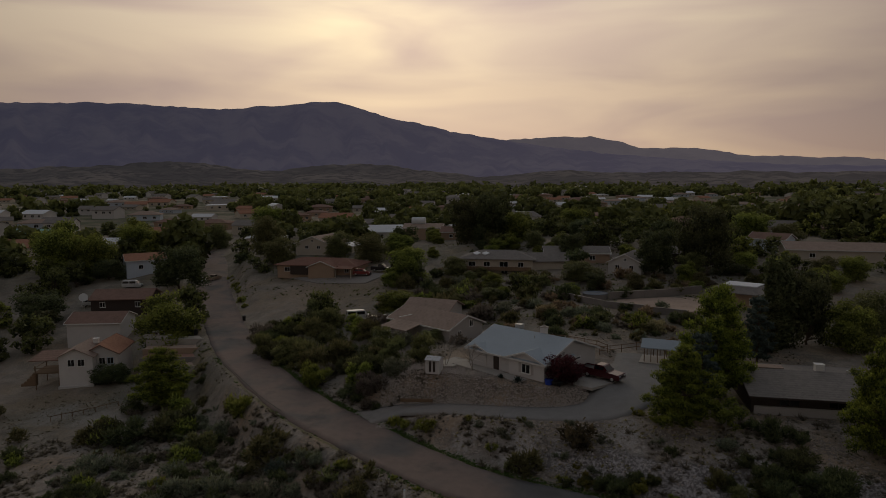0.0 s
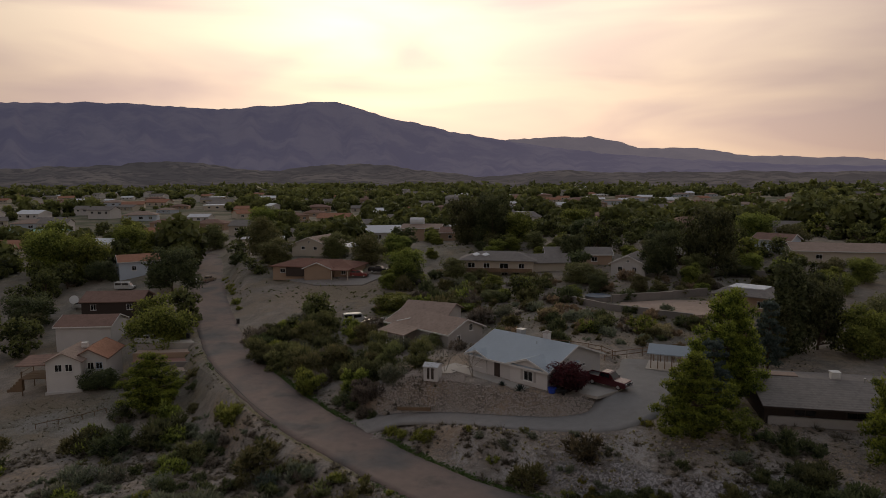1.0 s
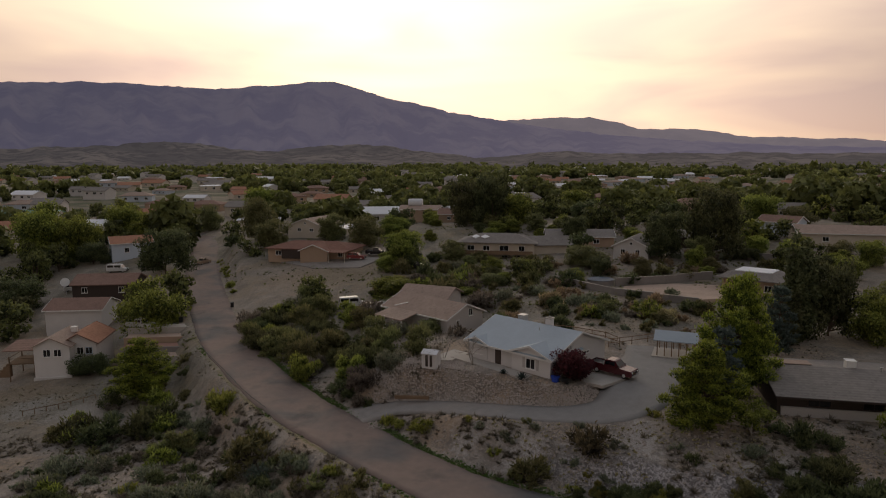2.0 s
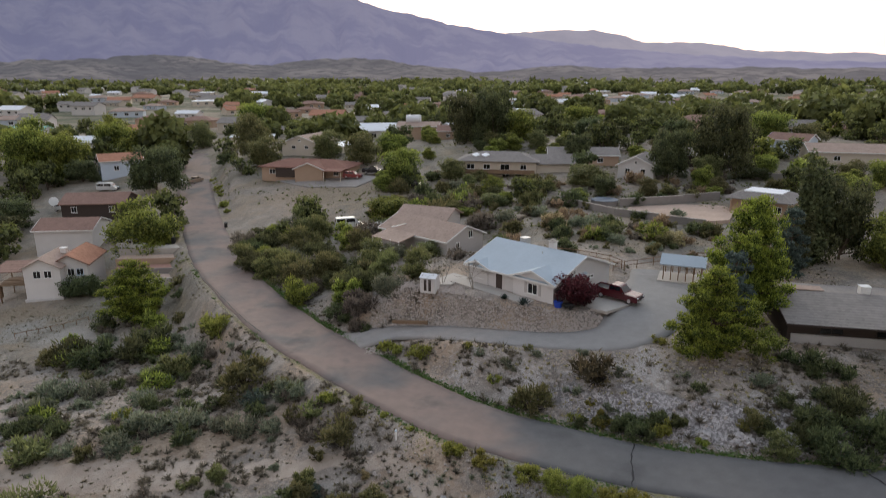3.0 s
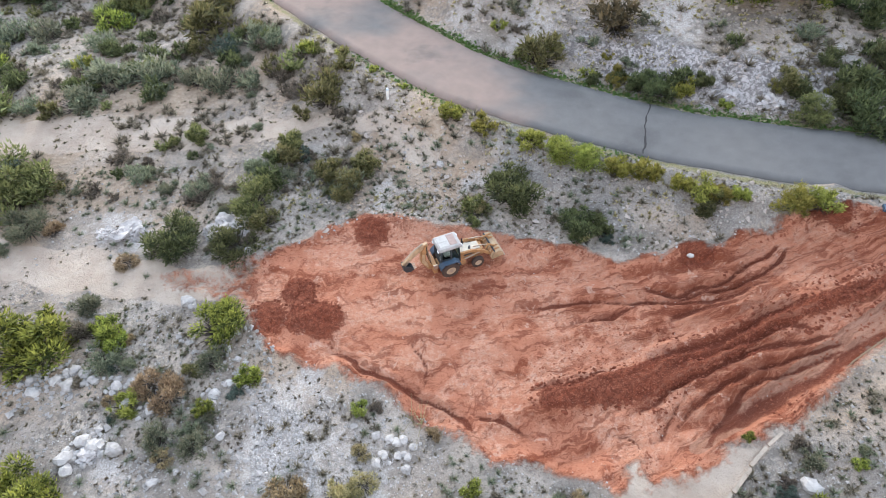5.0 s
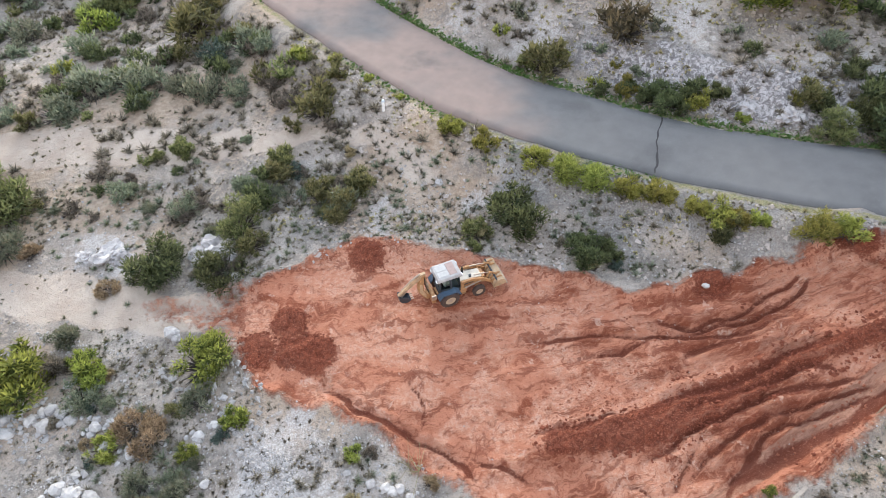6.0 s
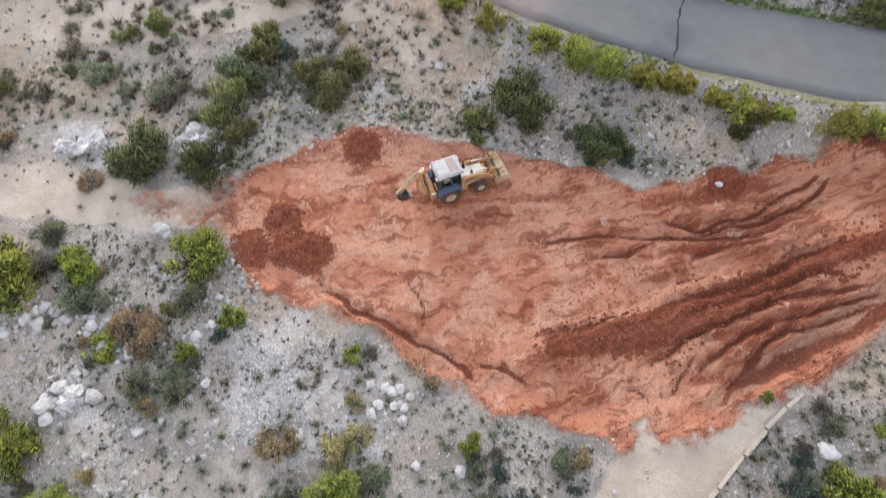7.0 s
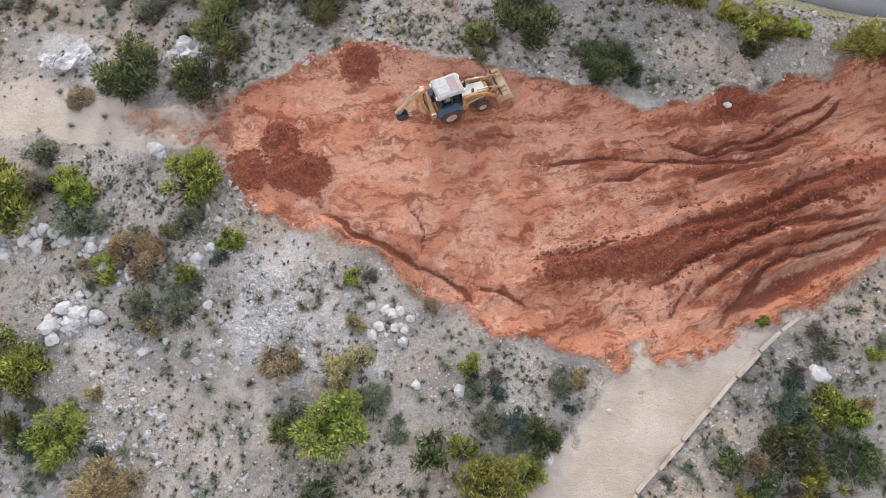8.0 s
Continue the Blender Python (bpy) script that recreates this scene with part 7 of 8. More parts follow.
def bare_tree(name, label, rng, height):
    ob = thing(name, label, "tree", pose(0, 0, -300))
    s = Shape()

    def grow_limb(a, way, length, r, left):
        b = a + way * length
        s.tube(a, b, r, r * 0.65, 5, False)
        if left:
            for _ in range(3):
                w = (way + Vector(rng.normal(size=3)) * 0.45 + Vector((0, 0, 0.15))).normalized()
                grow_limb(b, w, length * (0.55 + 0.3 * rng.random()), r * 0.6, left - 1)
    for _ in range(3):
        grow_limb(Vector((0, 0, -0.1)), Vector((rng.normal() * 0.25, rng.normal() * 0.25, 1)).normalized(), height * 0.33, 0.06, 4)
    part("branch", s, "pale_bark", ob)
    return ob


def keep_off(x, y):
    """True where nothing may grow: roads, drive, plots and houses."""
    d1, _, w1 = along(x, y, ROAD_LINE)
    d2, _, w2 = along(x, y, DRIVE_LINE)
    bad = (d1 < w1 / 2 + 2.2) | (d2 < w2 / 2 + 2)
    for hx, hy, hr in HOUSE_SPOTS:
        bad |= np.hypot(x - hx, y - hy) < hr
        if hy > 225:   # the street side of the farther houses is open
            bad |= (np.abs(x - hx - (y - hy) * hx / hy) < hr * 0.8) & (y < hy) & (y > hy - 16 - 0.05 * hy)
    return bad


R = np.random.default_rng(11)
KINDS = {  # shrub kinds: label, leaves, trunk, leaf length, lobes, low edge, height over width
    "yellow": ("yellow-green rabbitbrush on the dry verge", "leaf_yellow", "bark", 0.15, 12, 0.05, 0.62),
    "dark": ("dark green scrub bush on stony ground", "leaf_dark", "bark", 0.16, 13, 0.05, 0.60),
    "olive": ("olive-green juniper bush on the slope", "leaf_olive", "bark", 0.16, 14, 0.05, 0.78),
    "grey": ("grey-green sagebrush on pale grit", "leaf_grey", "twig", 0.13, 11, 0.03, 0.48),
    "green": ("fresh green bush on stony ground", "leaf_green", "bark", 0.17, 14, 0.04, 0.72),
    "straw": ("straw-coloured half-dry bush on grit", "straw", "twig", 0.15, 10, 0.04, 0.55),
    "bright": ("yellow-green feathery mesquite bush", "leaf_yellow", "bark", 0.15, 13, 0.05, 0.58),
    "red": ("russet-brown rounded bush on the bank", "leaf_russet", "bark", 0.15, 14, 0.05, 0.72),
    "dry": ("leafless grey-brown brush on stony ground", "dry_brush", "twig", 0.15, 9, 0.03, 0.45),
    "blue": ("blue-grey saltbush on stony ground", "leaf_blue", "twig", 0.13, 10, 0.04, 0.55)}
PROTO, THIN = {}, {}
for kind, (label, leafm, bark, leaf, n_l, low, tall) in KINDS.items():
    PROTO[kind], THIN[kind] = [], []
    for store, sizes, grain in ((PROTO, ((1.6, 950), (1.7, 880), (3.6, 2500), (3.8, 2300)), 1.0), (THIN, ((1.6, 190), (1.7, 180), (3.6, 520), (3.8, 480)), 2.0)):
        for wide, count in sizes:
            store[kind].append((wide, plant("desert_shrub", label, "shrub", R, wide, wide * tall, n_l if wide < 2 else n_l + 8, count, leaf * grain * (0.95 if wide < 2 else 1.35), leafm, "dead_twig", low, 0.035, 0.85, feather=0.8, dead=50 if wide < 2 else 110)))
SHRUBS = {
    "yellow": [(13.6, 67.7, 1.5), (15.2, 68.9, 1.2), (23.6, 62.8, 1.3), (30.7, 61.6, 1.6), (27.2, 63.2, 1.4), (11.2, 70.6, 1.3), (1.8, 62.8, 2.4), (4.3, 61.1, 2.3), (7.8, 59.1, 2.5), (9.8, 57.9, 2.7), (11.7, 56.9, 2.7), (13.8, 55.9, 2.4), (15.6, 55.2, 2.6), (17.8, 53.9, 2.2), (19.0, 53.2, 2.5), (20.2, 52.8, 2.2), (21.4, 52.5, 1.8), (24.5, 50.9, 2.7), (25.9, 50.5, 2.6), (-5.5, 85.0, 2.6), (-4.0, 84.0, 1.8), (-1.4, 81.6, 3.0),
               (4.0, 78.9, 1.2), (6.5, 74.1, 1.7), (-33.9, 77.5, 2.3), (25.5, 74.0, 2.3), (15.8, 66.8, 2.3), (20.6, 64.6, 2.3), (-10.7, 73.1, 2.0), (-29.3, 97.0, 4.5), (-64.0, 207.4, 2.6), (-61.5, 202, 2.2), (-58.2, 192.5, 3.0), (-55.8, 187, 2.6), (-54.8, 183.8, 2.4), (-50.6, 172, 2.8), (-48.0, 166, 1.8), (-7.6, 72.0, 1.2), (-4.6, 69.2, 1.0), (-2.0, 66.6, 0.9), (23.8, 75.5, 1.6)],
    "red": [(15.9, 70.8, 4.9)],
    "dark": [(15.9, 66.7, 1.8), (20.6, 65.3, 2.2), (22.0, 64.6, 1.9), (28.7, 62.8, 2.4), (25, 67.6, 1.6), (31.2, 64.5, 2.4), (6.2, 55.6, 4.0), (10.7, 52.4, 3.0), (12.3, 52.0, 2.0), (19.4, 52.0, 2.0), (-19.2, 53.6, 4.2), (-14.2, 53.0, 3.6), (-45.9, 96.6, 6.2), (-41.2, 97.5, 5.5), (-49.9, 98.5, 5.5), (-40.2, 101.2, 6.0), (33.9, 59.4, 5.3), (37.2, 59.6, 5.0), (36, 63, 4.0), (34.9, 70.9, 2.1), (32.0, 61.2, 3.2), (18.2, 65.2, 3.1), (19.4, 64.5, 2.5),
             (6.0, 30.6, 2.2), (-21.9, 31.1, 2.3), (20.6, 28.9, 2.7), (16.6, 27.5, 2.0), (18.1, 29.5, 2.7), (17.2, 65.6, 2.0), (14.0, 66.9, 1.6)],
    "olive": [(-32.8, 59.2, 6.0), (-21.6, 64.6, 1.2), (-19.6, 64.8, 2.1), (-11.2, 62.7, 2.2), (-5.0, 59.7, 2.3), (-7.9, 59.0, 2.3), (-6.2, 57.2, 2.7), (-13.5, 56.9, 3.2), (-12.4, 55.0, 2.3), (-8.7, 67.3, 3.8), (-11.8, 72.1, 2.6), (-21.6, 81.4, 6.1), (-33.4, 90.9, 4.2), (-35.8, 89.9, 3.8), (9.8, 69.9, 3.8),
              (-39.4, 70.3, 4.5), (29.2, 60.2, 2.8), (28.3, 63.2, 2.6), (-7.2, 70.1, 2.2), (8.6, 70.6, 2.2)],
    "grey": [(13.8, 70.3, 1.8), (17, 67.9, 1.6), (18.7, 71.1, 1.7), (10.7, 75.8, 1.6), (15.6, 74.7, 1.5), (5.2, 77.4, 1.6), (24.2, 70.0, 1.4), (-14.7, 65.7, 1.3), (-18.4, 59.1, 2.8), (-13.8, 60.5, 2.3), (-31.0, 55.8, 3.4), (-16.4, 76.9, 3.6), (-19.0, 71.9, 4.2), (-21.2, 72.6, 3.0), (-16.2, 71.6, 2.8), (-26.0, 73.9, 4.6), (-29.4, 73.0, 4.4), (-31.6, 70.1, 3.8), (-45.8, 87.0, 5.5), (-41.5, 86.0, 4.0), (-44.8, 81.0, 4.4), (8.3, 74.7, 2.3), (-31.7, 96.9, 3.0), (3.3, 31.4, 2.2), (-14.0, 43.3, 2.4),
             (-21.6, 43.9, 2.4), (7.1, 33.2, 1.9), (20.4, 34.5, 1.5), (-1.9, 31.0, 1.3), (-14.1, 37.8, 2.1), (-16.5, 38.5, 2.3), (2.6, 33.2, 1.5), (-25, 33, 2.0), (-11, 60, 1.5), (-23, 61.5, 1.6)],
    "green": [(-26.5, 44.8, 5.4), (-22.2, 46.0, 2.4), (-21.2, 45.2, 1.8), (-14.2, 45.7, 3.5), (-11.6, 41.9, 1.6), (-14.1, 40.0, 1.3), (-23.4, 35.0, 4.0), (19.9, 31.5, 2.0), (22.5, 34.0, 0.9), (2.2, 34.5, 1.3), (17.5, 36.0, 0.7), (20.8, 31.0, 1.6)],
    "straw": [(-17.8, 42.0, 2.4), (-8.4, 34.9, 2.3), (-5.4, 34.6, 2.2), (-4.0, 35.2, 1.8), (-17.9, 28.1, 4.2), (-16.6, 41.2, 2.4), (-4.2, 37.1, 1.1), (-0.0, 38.0, 1.1), (8.0, 33.7, 1.6), (-6.0, 63.0, 1.2)],
    "bright": [(-5.5, 31.5, 3.9), (3.3, 28.0, 3.6), (1.7, 30.0, 1.7), (-20.0, 31.2, 3.3), (18.9, 27.5, 2.6), (-19.2, 40.6, 2.0), (5.0, 28.6, 2.2), (-4.4, 39.8, 1.3)],
    "blue": [(-10.1, 61.3, 1.9), (18.1, 31.6, 1.9), (-18.8, 76.4, 3.2), (-21.9, 30.8, 2.0), (18.6, 32.8, 1.2)]}


def set_down(proto, x, y, scale, sink=0.05, tall=1.0):
    z = float(surface([x], [y])[0]) - sink
    a = R.random() * 360
    return copy_thing(proto, pose(x, y, z, 0, 0, a) @ Matrix.Diagonal((scale * (0.92 + 0.16 * R.random()), scale * (0.92 + 0.16 * R.random()), scale * tall * (0.9 + 0.2 * R.random()), 1)))


SCRUB = {k: [] for k in KINDS}


def scatter(kind, x, y, size):
    """One bush of the scrub that nobody could count; all of a kind are joined at the end."""
    wide, proto = THIN[kind][(2 if size > 2.4 else 0) + int(R.integers(2))]
    me = [c for c in proto.children if c.name.startswith("crown")][0].data
    v, tip = np.empty(len(me.vertices) * 3, np.float32), np.empty(len(me.vertices), np.float32)
    me.vertices.foreach_get("co", v)
    me.attributes["tip"].data.foreach_get("value", tip)
    turn, k = R.random() * math.tau, size / wide
    v = v.reshape(-1, 3) * k
    c, sn = math.cos(turn), math.sin(turn)
    z = float(surface([x], [y])[0]) - 0.05
    SCRUB[kind].append((np.c_[v[:, 0] * c - v[:, 1] * sn + x, v[:, 0] * sn + v[:, 1] * c + y, v[:, 2] + z], tip))


for kind, spots in SHRUBS.items():
    for x, y, size in spots:
        big = size > 2.6
        if kind == "yellow" and y < 62:
            size *= 0.95
        wide, proto = (PROTO if y < 67 else THIN)[kind][(2 if big else 0) + int(R.integers(2))]
        set_down(proto, x, y, size / wide)

# smaller sage and dead brush crowding round the larger shrubs of the slope
rq = np.random.default_rng(99)
for kind, spots in SHRUBS.items():
    for x, y, size in spots:
        if kind in ("yellow", "straw", "red") or y > 100 or (y > 52 and x > 12):
            continue
        for _ in range(int(rq.integers(1, 4)) if size > 1.9 else 1):
            a, q = rq.random() * math.tau, size * (0.45 + 0.35 * rq.random())
            sx, sy, k = x + math.cos(a) * q * 1.2, y + math.sin(a) * q, 0.8 + 0.35 * size * rq.random()
            if dig_edge(np.array([sx]), np.array([sy]))[0] > -0.6 or inside([sx], [sy], LANE)[0] > -0.5 or along([sx], [sy], ROAD_LINE)[0][0] < 5.5:
                continue
            wide, proto = PROTO[("grey", "grey", "blue", "olive", "straw", "dry", "dry")[int(rq.integers(7))]][int(rq.integers(2))] if y < 64 else THIN[("grey", "dry", "olive")[int(rq.integers(3))]][int(rq.integers(2))]
            set_down(proto, sx, sy, k / wide)
# thicket between the road and the middle house, and the scrub behind the white house's plot
rs = np.random.default_rng(77)
for n_, x0, x1, y0, y1, kinds, lo, hi in ((62, -78, -24, 76, 118, ("grey", "dark", "olive", "grey", "green"), 1.5, 4.2), (55, -58, -38, 103, 126, ("grey", "dry", "olive", "dark", "green"), 1.0, 3.0), (26, 30, 56, 52, 70, ("dark", "olive", "dark", "grey"), 1.4, 4.0), (210, -50, -5, 57, 100, ("grey", "dry", "dark", "grey", "dark", "dry", "olive"), 0.8, 2.9), (22, -30, 24, 18, 30, ("grey", "straw", "bright", "dark"), 1.0, 2.8)):
    for _ in range(n_):
        x, y = x0 + (x1 - x0) * rs.random(), y0 + (y1 - y0) * rs.random()
        if float(along([x], [y], ROAD_LINE)[0][0]) < 6.5 or (-72 < x < -52 and 106 < y) or float(along([x], [y], PATH_LINE)[0][0]) < 3.0 or inside([x], [y], LANE)[0] > -1.5:
            continue
        kind, size = kinds[int(rs.integers(len(kinds)))], lo + (hi - lo) * rs.random()
        scatter(kind, x, y, size)
for _ in range(75):
    x, y = -8 + 54 * rs.random(), 119 + 42 * rs.random()
    if (30 < x and 119 < y < 142) or math.hypot(x - 0, y - 117) < 11 or fractal(np.array([x]), np.array([y]), 25, 63, 2)[0] < -0.2:
        continue
    scatter(("olive", "green", "dark", "olive", "dry", "straw")[int(rs.integers(6))], x, y, 2.5 + 3.8 * rs.random())
THICKET = [(-30.6, 127.4), (-23.7, 118.9), (-18.1, 108.7), (-23.6, 132.2), (-16.3, 121.5), (-12.5, 123.7), (-30.2, 140.0), (-9.4, 94.6), (-14.6, 109.0), (-5.7, 95.5), (-7.1, 104.1), (-10.1, 100.7), (-2.2, 99.1), (-21.4, 138.9), (-28.9, 145.2), (-35.9, 142.4), (-11.3, 133.1), (-11.5, 98.2), (-8.5, 110.8),
           (-17.6, 117.1), (-24.0, 125.5), (-16.4, 134.4), (-31.6, 136.4), (-20, 112.5), (-12.8, 105), (-13, 114), (-26.5, 123), (-20, 126), (-33.5, 133), (-27, 134), (-15, 128), (-10, 118), (-22.5, 114.6), (-36.5, 137.5), (-12, 95.5), (-25.8, 132.7), (-19.6, 120.8), (-27.4, 117.5), (-29.5, 122), (-15.8, 113.9), (-7.1, 120.5), (-5.6, 110.6), (-33.1, 126), (-24.5, 141), (-26, 146), (-19, 104.5), (-9, 106)]
for x, y in THICKET:
    kind = ("olive", "olive", "dark", "dark", "grey", "green", "olive", "dry")[int(R.integers(8))]
    wide, proto = PROTO[kind][2 + int(R.integers(2))]
    set_down(proto, x, y, (3.6 + 2.8 * R.random()) / wide, tall=1.1)
for _ in range(330):   # dry scrub over the plots between the houses
    x, y = -14 + 92 * rs.random(), 103 + 78 * rs.random()
    if keep_off(np.array([x]), np.array([y]))[0] or (33 < x < 58 and 121 < y < 143) or fractal(np.array([x]), np.array([y]), 22, 65, 2)[0] < -0.12:
        continue
    scatter(("olive", "dry", "straw", "dry", "olive", "dark", "grey")[int(rs.integers(7))], x, y, 1.3 + 3.4 * rs.random() ** 1.3)
for _ in range(48):
    x, y = 18 + 30 * rs.random(), 103 + 26 * rs.random()
    kind, size = ("straw", "grey", "olive", "straw", "dark", "olive")[int(rs.integers(6))], 1.2 + 2.8 * rs.random() ** 1.5
    scatter(kind, x, y, size)
BRUSH = [(6.5, 146.8, 7.1), (12.7, 148.9, 6.3), (19.0, 141.9, 7.1), (24.0, 151.7, 6.5), (4.6, 159.8, 7.0), (11.6, 167.7, 5.8), (27.8, 139.9, 7.1), (35.2, 113.7, 6.7), (38.4, 112.1, 5.7), (25.8, 112.7, 4.6), (14.0, 128.6, 6.3), (20.9, 121.0, 5.9), (29.7, 117.1, 4.9), (40.1, 139.2, 5.9), (35.7, 129.9, 2.7), (46, 141.5, 4), (52.5, 141.8, 4.5), (49.4, 146.5, 5), (56, 147, 4)]
for x, y, size in BRUSH:
    kind = ("olive", "straw", "dark", "grey", "green")[int(R.integers(5))]
    wide, proto = THIN[kind][2 + int(R.integers(2))]
    set_down(proto, x, y, size / wide * 0.8, tall=0.9)

for kind, bushes in SCRUB.items():
    if not bushes:
        continue
    v, tip = np.vstack([q[0] for q in bushes]), np.concatenate([q[1] for q in bushes])
    tagged(new("distant_scrub", crown_mesh("distant_scrub", v, np.arange(len(v)).reshape(-1, 3), tip, KINDS[kind][1])), "uncounted " + KINDS[kind][0], "scrub", kind="stuff")

# trees one can tell apart
OAK = [plant("broadleaf_tree", "green broad-crowned tree beside the houses", "tree", R, 9, 9.5, 46, 8000, 0.33, m_, "bark", 0.12, 0.22) for m_ in ("leaf_green", "leaf_olive", "leaf_green", "leaf_dark")]
PINES = [pine("pine_tree", "shaggy bright green pine with drooping limbs", R, 12.0, 11.5, 28000, 0.25, tiers=13), pine("pine_tree", "bright green young pine beside the drive", R, 9.4, 9, 21000, 0.22, "leaf_pine", tiers=12)]
SPRUCE = pine("spruce_tree", "blue-grey spruce behind the pine", R, 5, 8.8, 4200, 0.30, "leaf_blue", 11)
TALL = [columns("cypress_tree", "tall dark green many-spired cypress", R, 9, 16, 8000, 0.50, "leaf_dark", 7), columns("poplar_tree", "tall green poplar in the yard", R, 9, 15.5, 8000, 0.52, "leaf_green", 6)]
ASPEN = plant("sapling_tree", "slender young aspen with pale stem", "tree", R, 3.0, 5.3, 16, 900, 0.22, "leaf_green", "pale_bark", 0.18, 0.07, 1.2)
PLUM = plant("plum_tree", "purple-leaved plum tree by the drive", "tree", R, 4.9, 4.2, 44, 5200, 0.24, "leaf_red", "bark", 0.34, 0.12, 0.9)
GLOBE = plant("clipped_bush", "dark rounded clipped bush on the plot", "shrub", R, 4.2, 3.0, 30, 2200, 0.18, "leaf_dark", "bark", 0.10, 0.10, 0.95)
TREES = [  # prototype, x, y, scale, height factor
    (OAK[0], -57.6, 142.0, 1.42, 1.0), (PINES[1], -47.4, 112.8, 1.3, 0.82), (OAK[3], -62.6, 125.5, 0.72, 0.72), (GLOBE, -51.3, 110.2, 1.0, 1.0), (OAK[3], -71.5, 184.3, 1.45, 0.95), (OAK[0], -114, 205, 1.8, 1.15), (OAK[2], -105.4, 206, 1.5, 1.1), (OAK[0], -122, 215, 1.6, 1.15), (OAK[2], -110.0, 248, 1.55, 0.95), (OAK[3], -98, 199, 0.9, 0.85),
    (OAK[3], -97, 163.1, 1.3, 0.75), (OAK[1], -93.0, 286, 1.3, 1.0), (OAK[1], -54.0, 215, 1.15, 1.25), (OAK[1], -47.1, 201, 1.1, 0.8), (OAK[1], -18.5, 193, 1.0, 0.9), (OAK[2], -6.7, 166.7, 1.05, 0.95), (OAK[3], 10.6, 217, 1.35, 1.3), (OAK[3], 18.7, 212, 1.35, 1.35), (OAK[2], 26.5, 214, 1.2, 1.1), (OAK[3], 36.5, 178.5, 0.85, 1.1)]
TREES_2 = [
    (OAK[3], 53.7, 161, 1.2, 1.15), (OAK[3], 66.0, 162, 1.5, 1.3), (OAK[2], 95.3, 199, 1.15, 1.0), (OAK[1], 101.9, 190, 1.0, 0.8), (OAK[2], -9.2, 143.6, 0.95, 0.6), (OAK[1], 0.2, 111.5, 0.52, 0.62), (TALL[0], 54.0, 103, 1.0, 1.0), (OAK[3], 59.5, 104, 0.95, 1.5), (OAK[0], 64, 100.5, 0.8, 1.25), (PINES[0], 35.6, 82.0, 0.92, 1.15), (SPRUCE, 32.0, 77.6, 1.05, 0.95), (TALL[0], 50.5, 100.5, 0.8, 0.72), (OAK[1], 71, 104, 1.0, 1.0), (PINES[1], 28.0, 72.6, 0.98, 0.92),
    (SPRUCE, 47.2, 95, 1.05, 1.0), (ASPEN, 32.0, 70.6, 1.0, 1.0), (ASPEN, 33.2, 71.6, 0.9, 0.85), (PINES[1], 46.0, 65.0, 1.0, 1.2), (PLUM, 16.9, 84.4, 1.0, 1.0), (OAK[2], 20.4, 153.4, 0.55, 0.6), (OAK[1], 34.5, 155.3, 0.95, 0.6), (OAK[3], 72.4, 158, 0.7, 0.5), (OAK[1], 12.5, 143.5, 0.62, 0.5), (OAK[2], 6.1, 138, 0.5, 0.42), (OAK[0], -11.7, 201, 1.0, 0.85), (OAK[2], -78.5, 312, 1.5, 1.2), (OAK[0], -124.3, 276, 1.5, 1.1), (OAK[0], -97.5, 236, 1.2, 0.95), (OAK[2], 80.7, 187, 0.9, 0.8), (OAK[0], 87.2, 258, 1.2, 1.0), (OAK[2], 64, 306, 1.3, 1.0), (OAK[1], -30, 205, 1.0, 0.9), (OAK[3], 46, 205, 1.0, 0.9)]
for proto, x, y, k, tall in TREES + TREES_2:
    set_down(proto, x, y, k, 0.1, tall)
for x, y, k in ((1.4, 93.2, 4.6), (5.2, 90.6, 4.2)):
    b = bare_tree("bare_tree", "small bare-branched pale tree by the house", R, k)
    b.matrix_basis = pose(x, y, level(x, y))


# scattered trees of the near town: copies of smaller builds
MID = [plant("town_tree", "bushy green tree among the houses", "tree", R, w_, h_, 12, 600, 0.78, m_, "bark", 0.12, 0.25, group="trees among the houses") for w_, h_, m_ in ((9, 8.0, "copse"), (8, 9, "copse"), (10, 8, "copse"), (8, 7, "leaf_dark"), (8, 8.5, "leaf_green"), (4, 11, "leaf_dark"))]
placed, tries = [], 0
while len(placed) < 205 and tries < 9000:
    tries += 1
    y = 140 + 200 * R.random() ** 0.9
    x = (R.random() * 2 - 1) * (0.74 * y + 8)
    near_tree = any((x - a) ** 2 + (y - b) ** 2 < 22 for a, b in placed)
    if near_tree or keep_off(np.array([x]), np.array([y]))[0] or (-50 < x < -12 and 148 < y < 196) or (28 < x < 62 and 110 < y < 143) or (20 < x < 60 and 143 < y < 160) or fractal(np.array([x]), np.array([y]), 60, 41, 2)[0] < (-0.1 if x < -40 else -0.35):
        continue
    if any((x - t[1]) ** 2 + (y - t[2]) ** 2 < 50 for t in TREES + TREES_2):
        continue
    placed.append((x, y))
    k = int(R.choice(6, p=(0.26, 0.2, 0.2, 0.16, 0.14, 0.04)))
    set_down(MID[k], x, y, 0.55 + 0.6 * R.random(), 0.1)


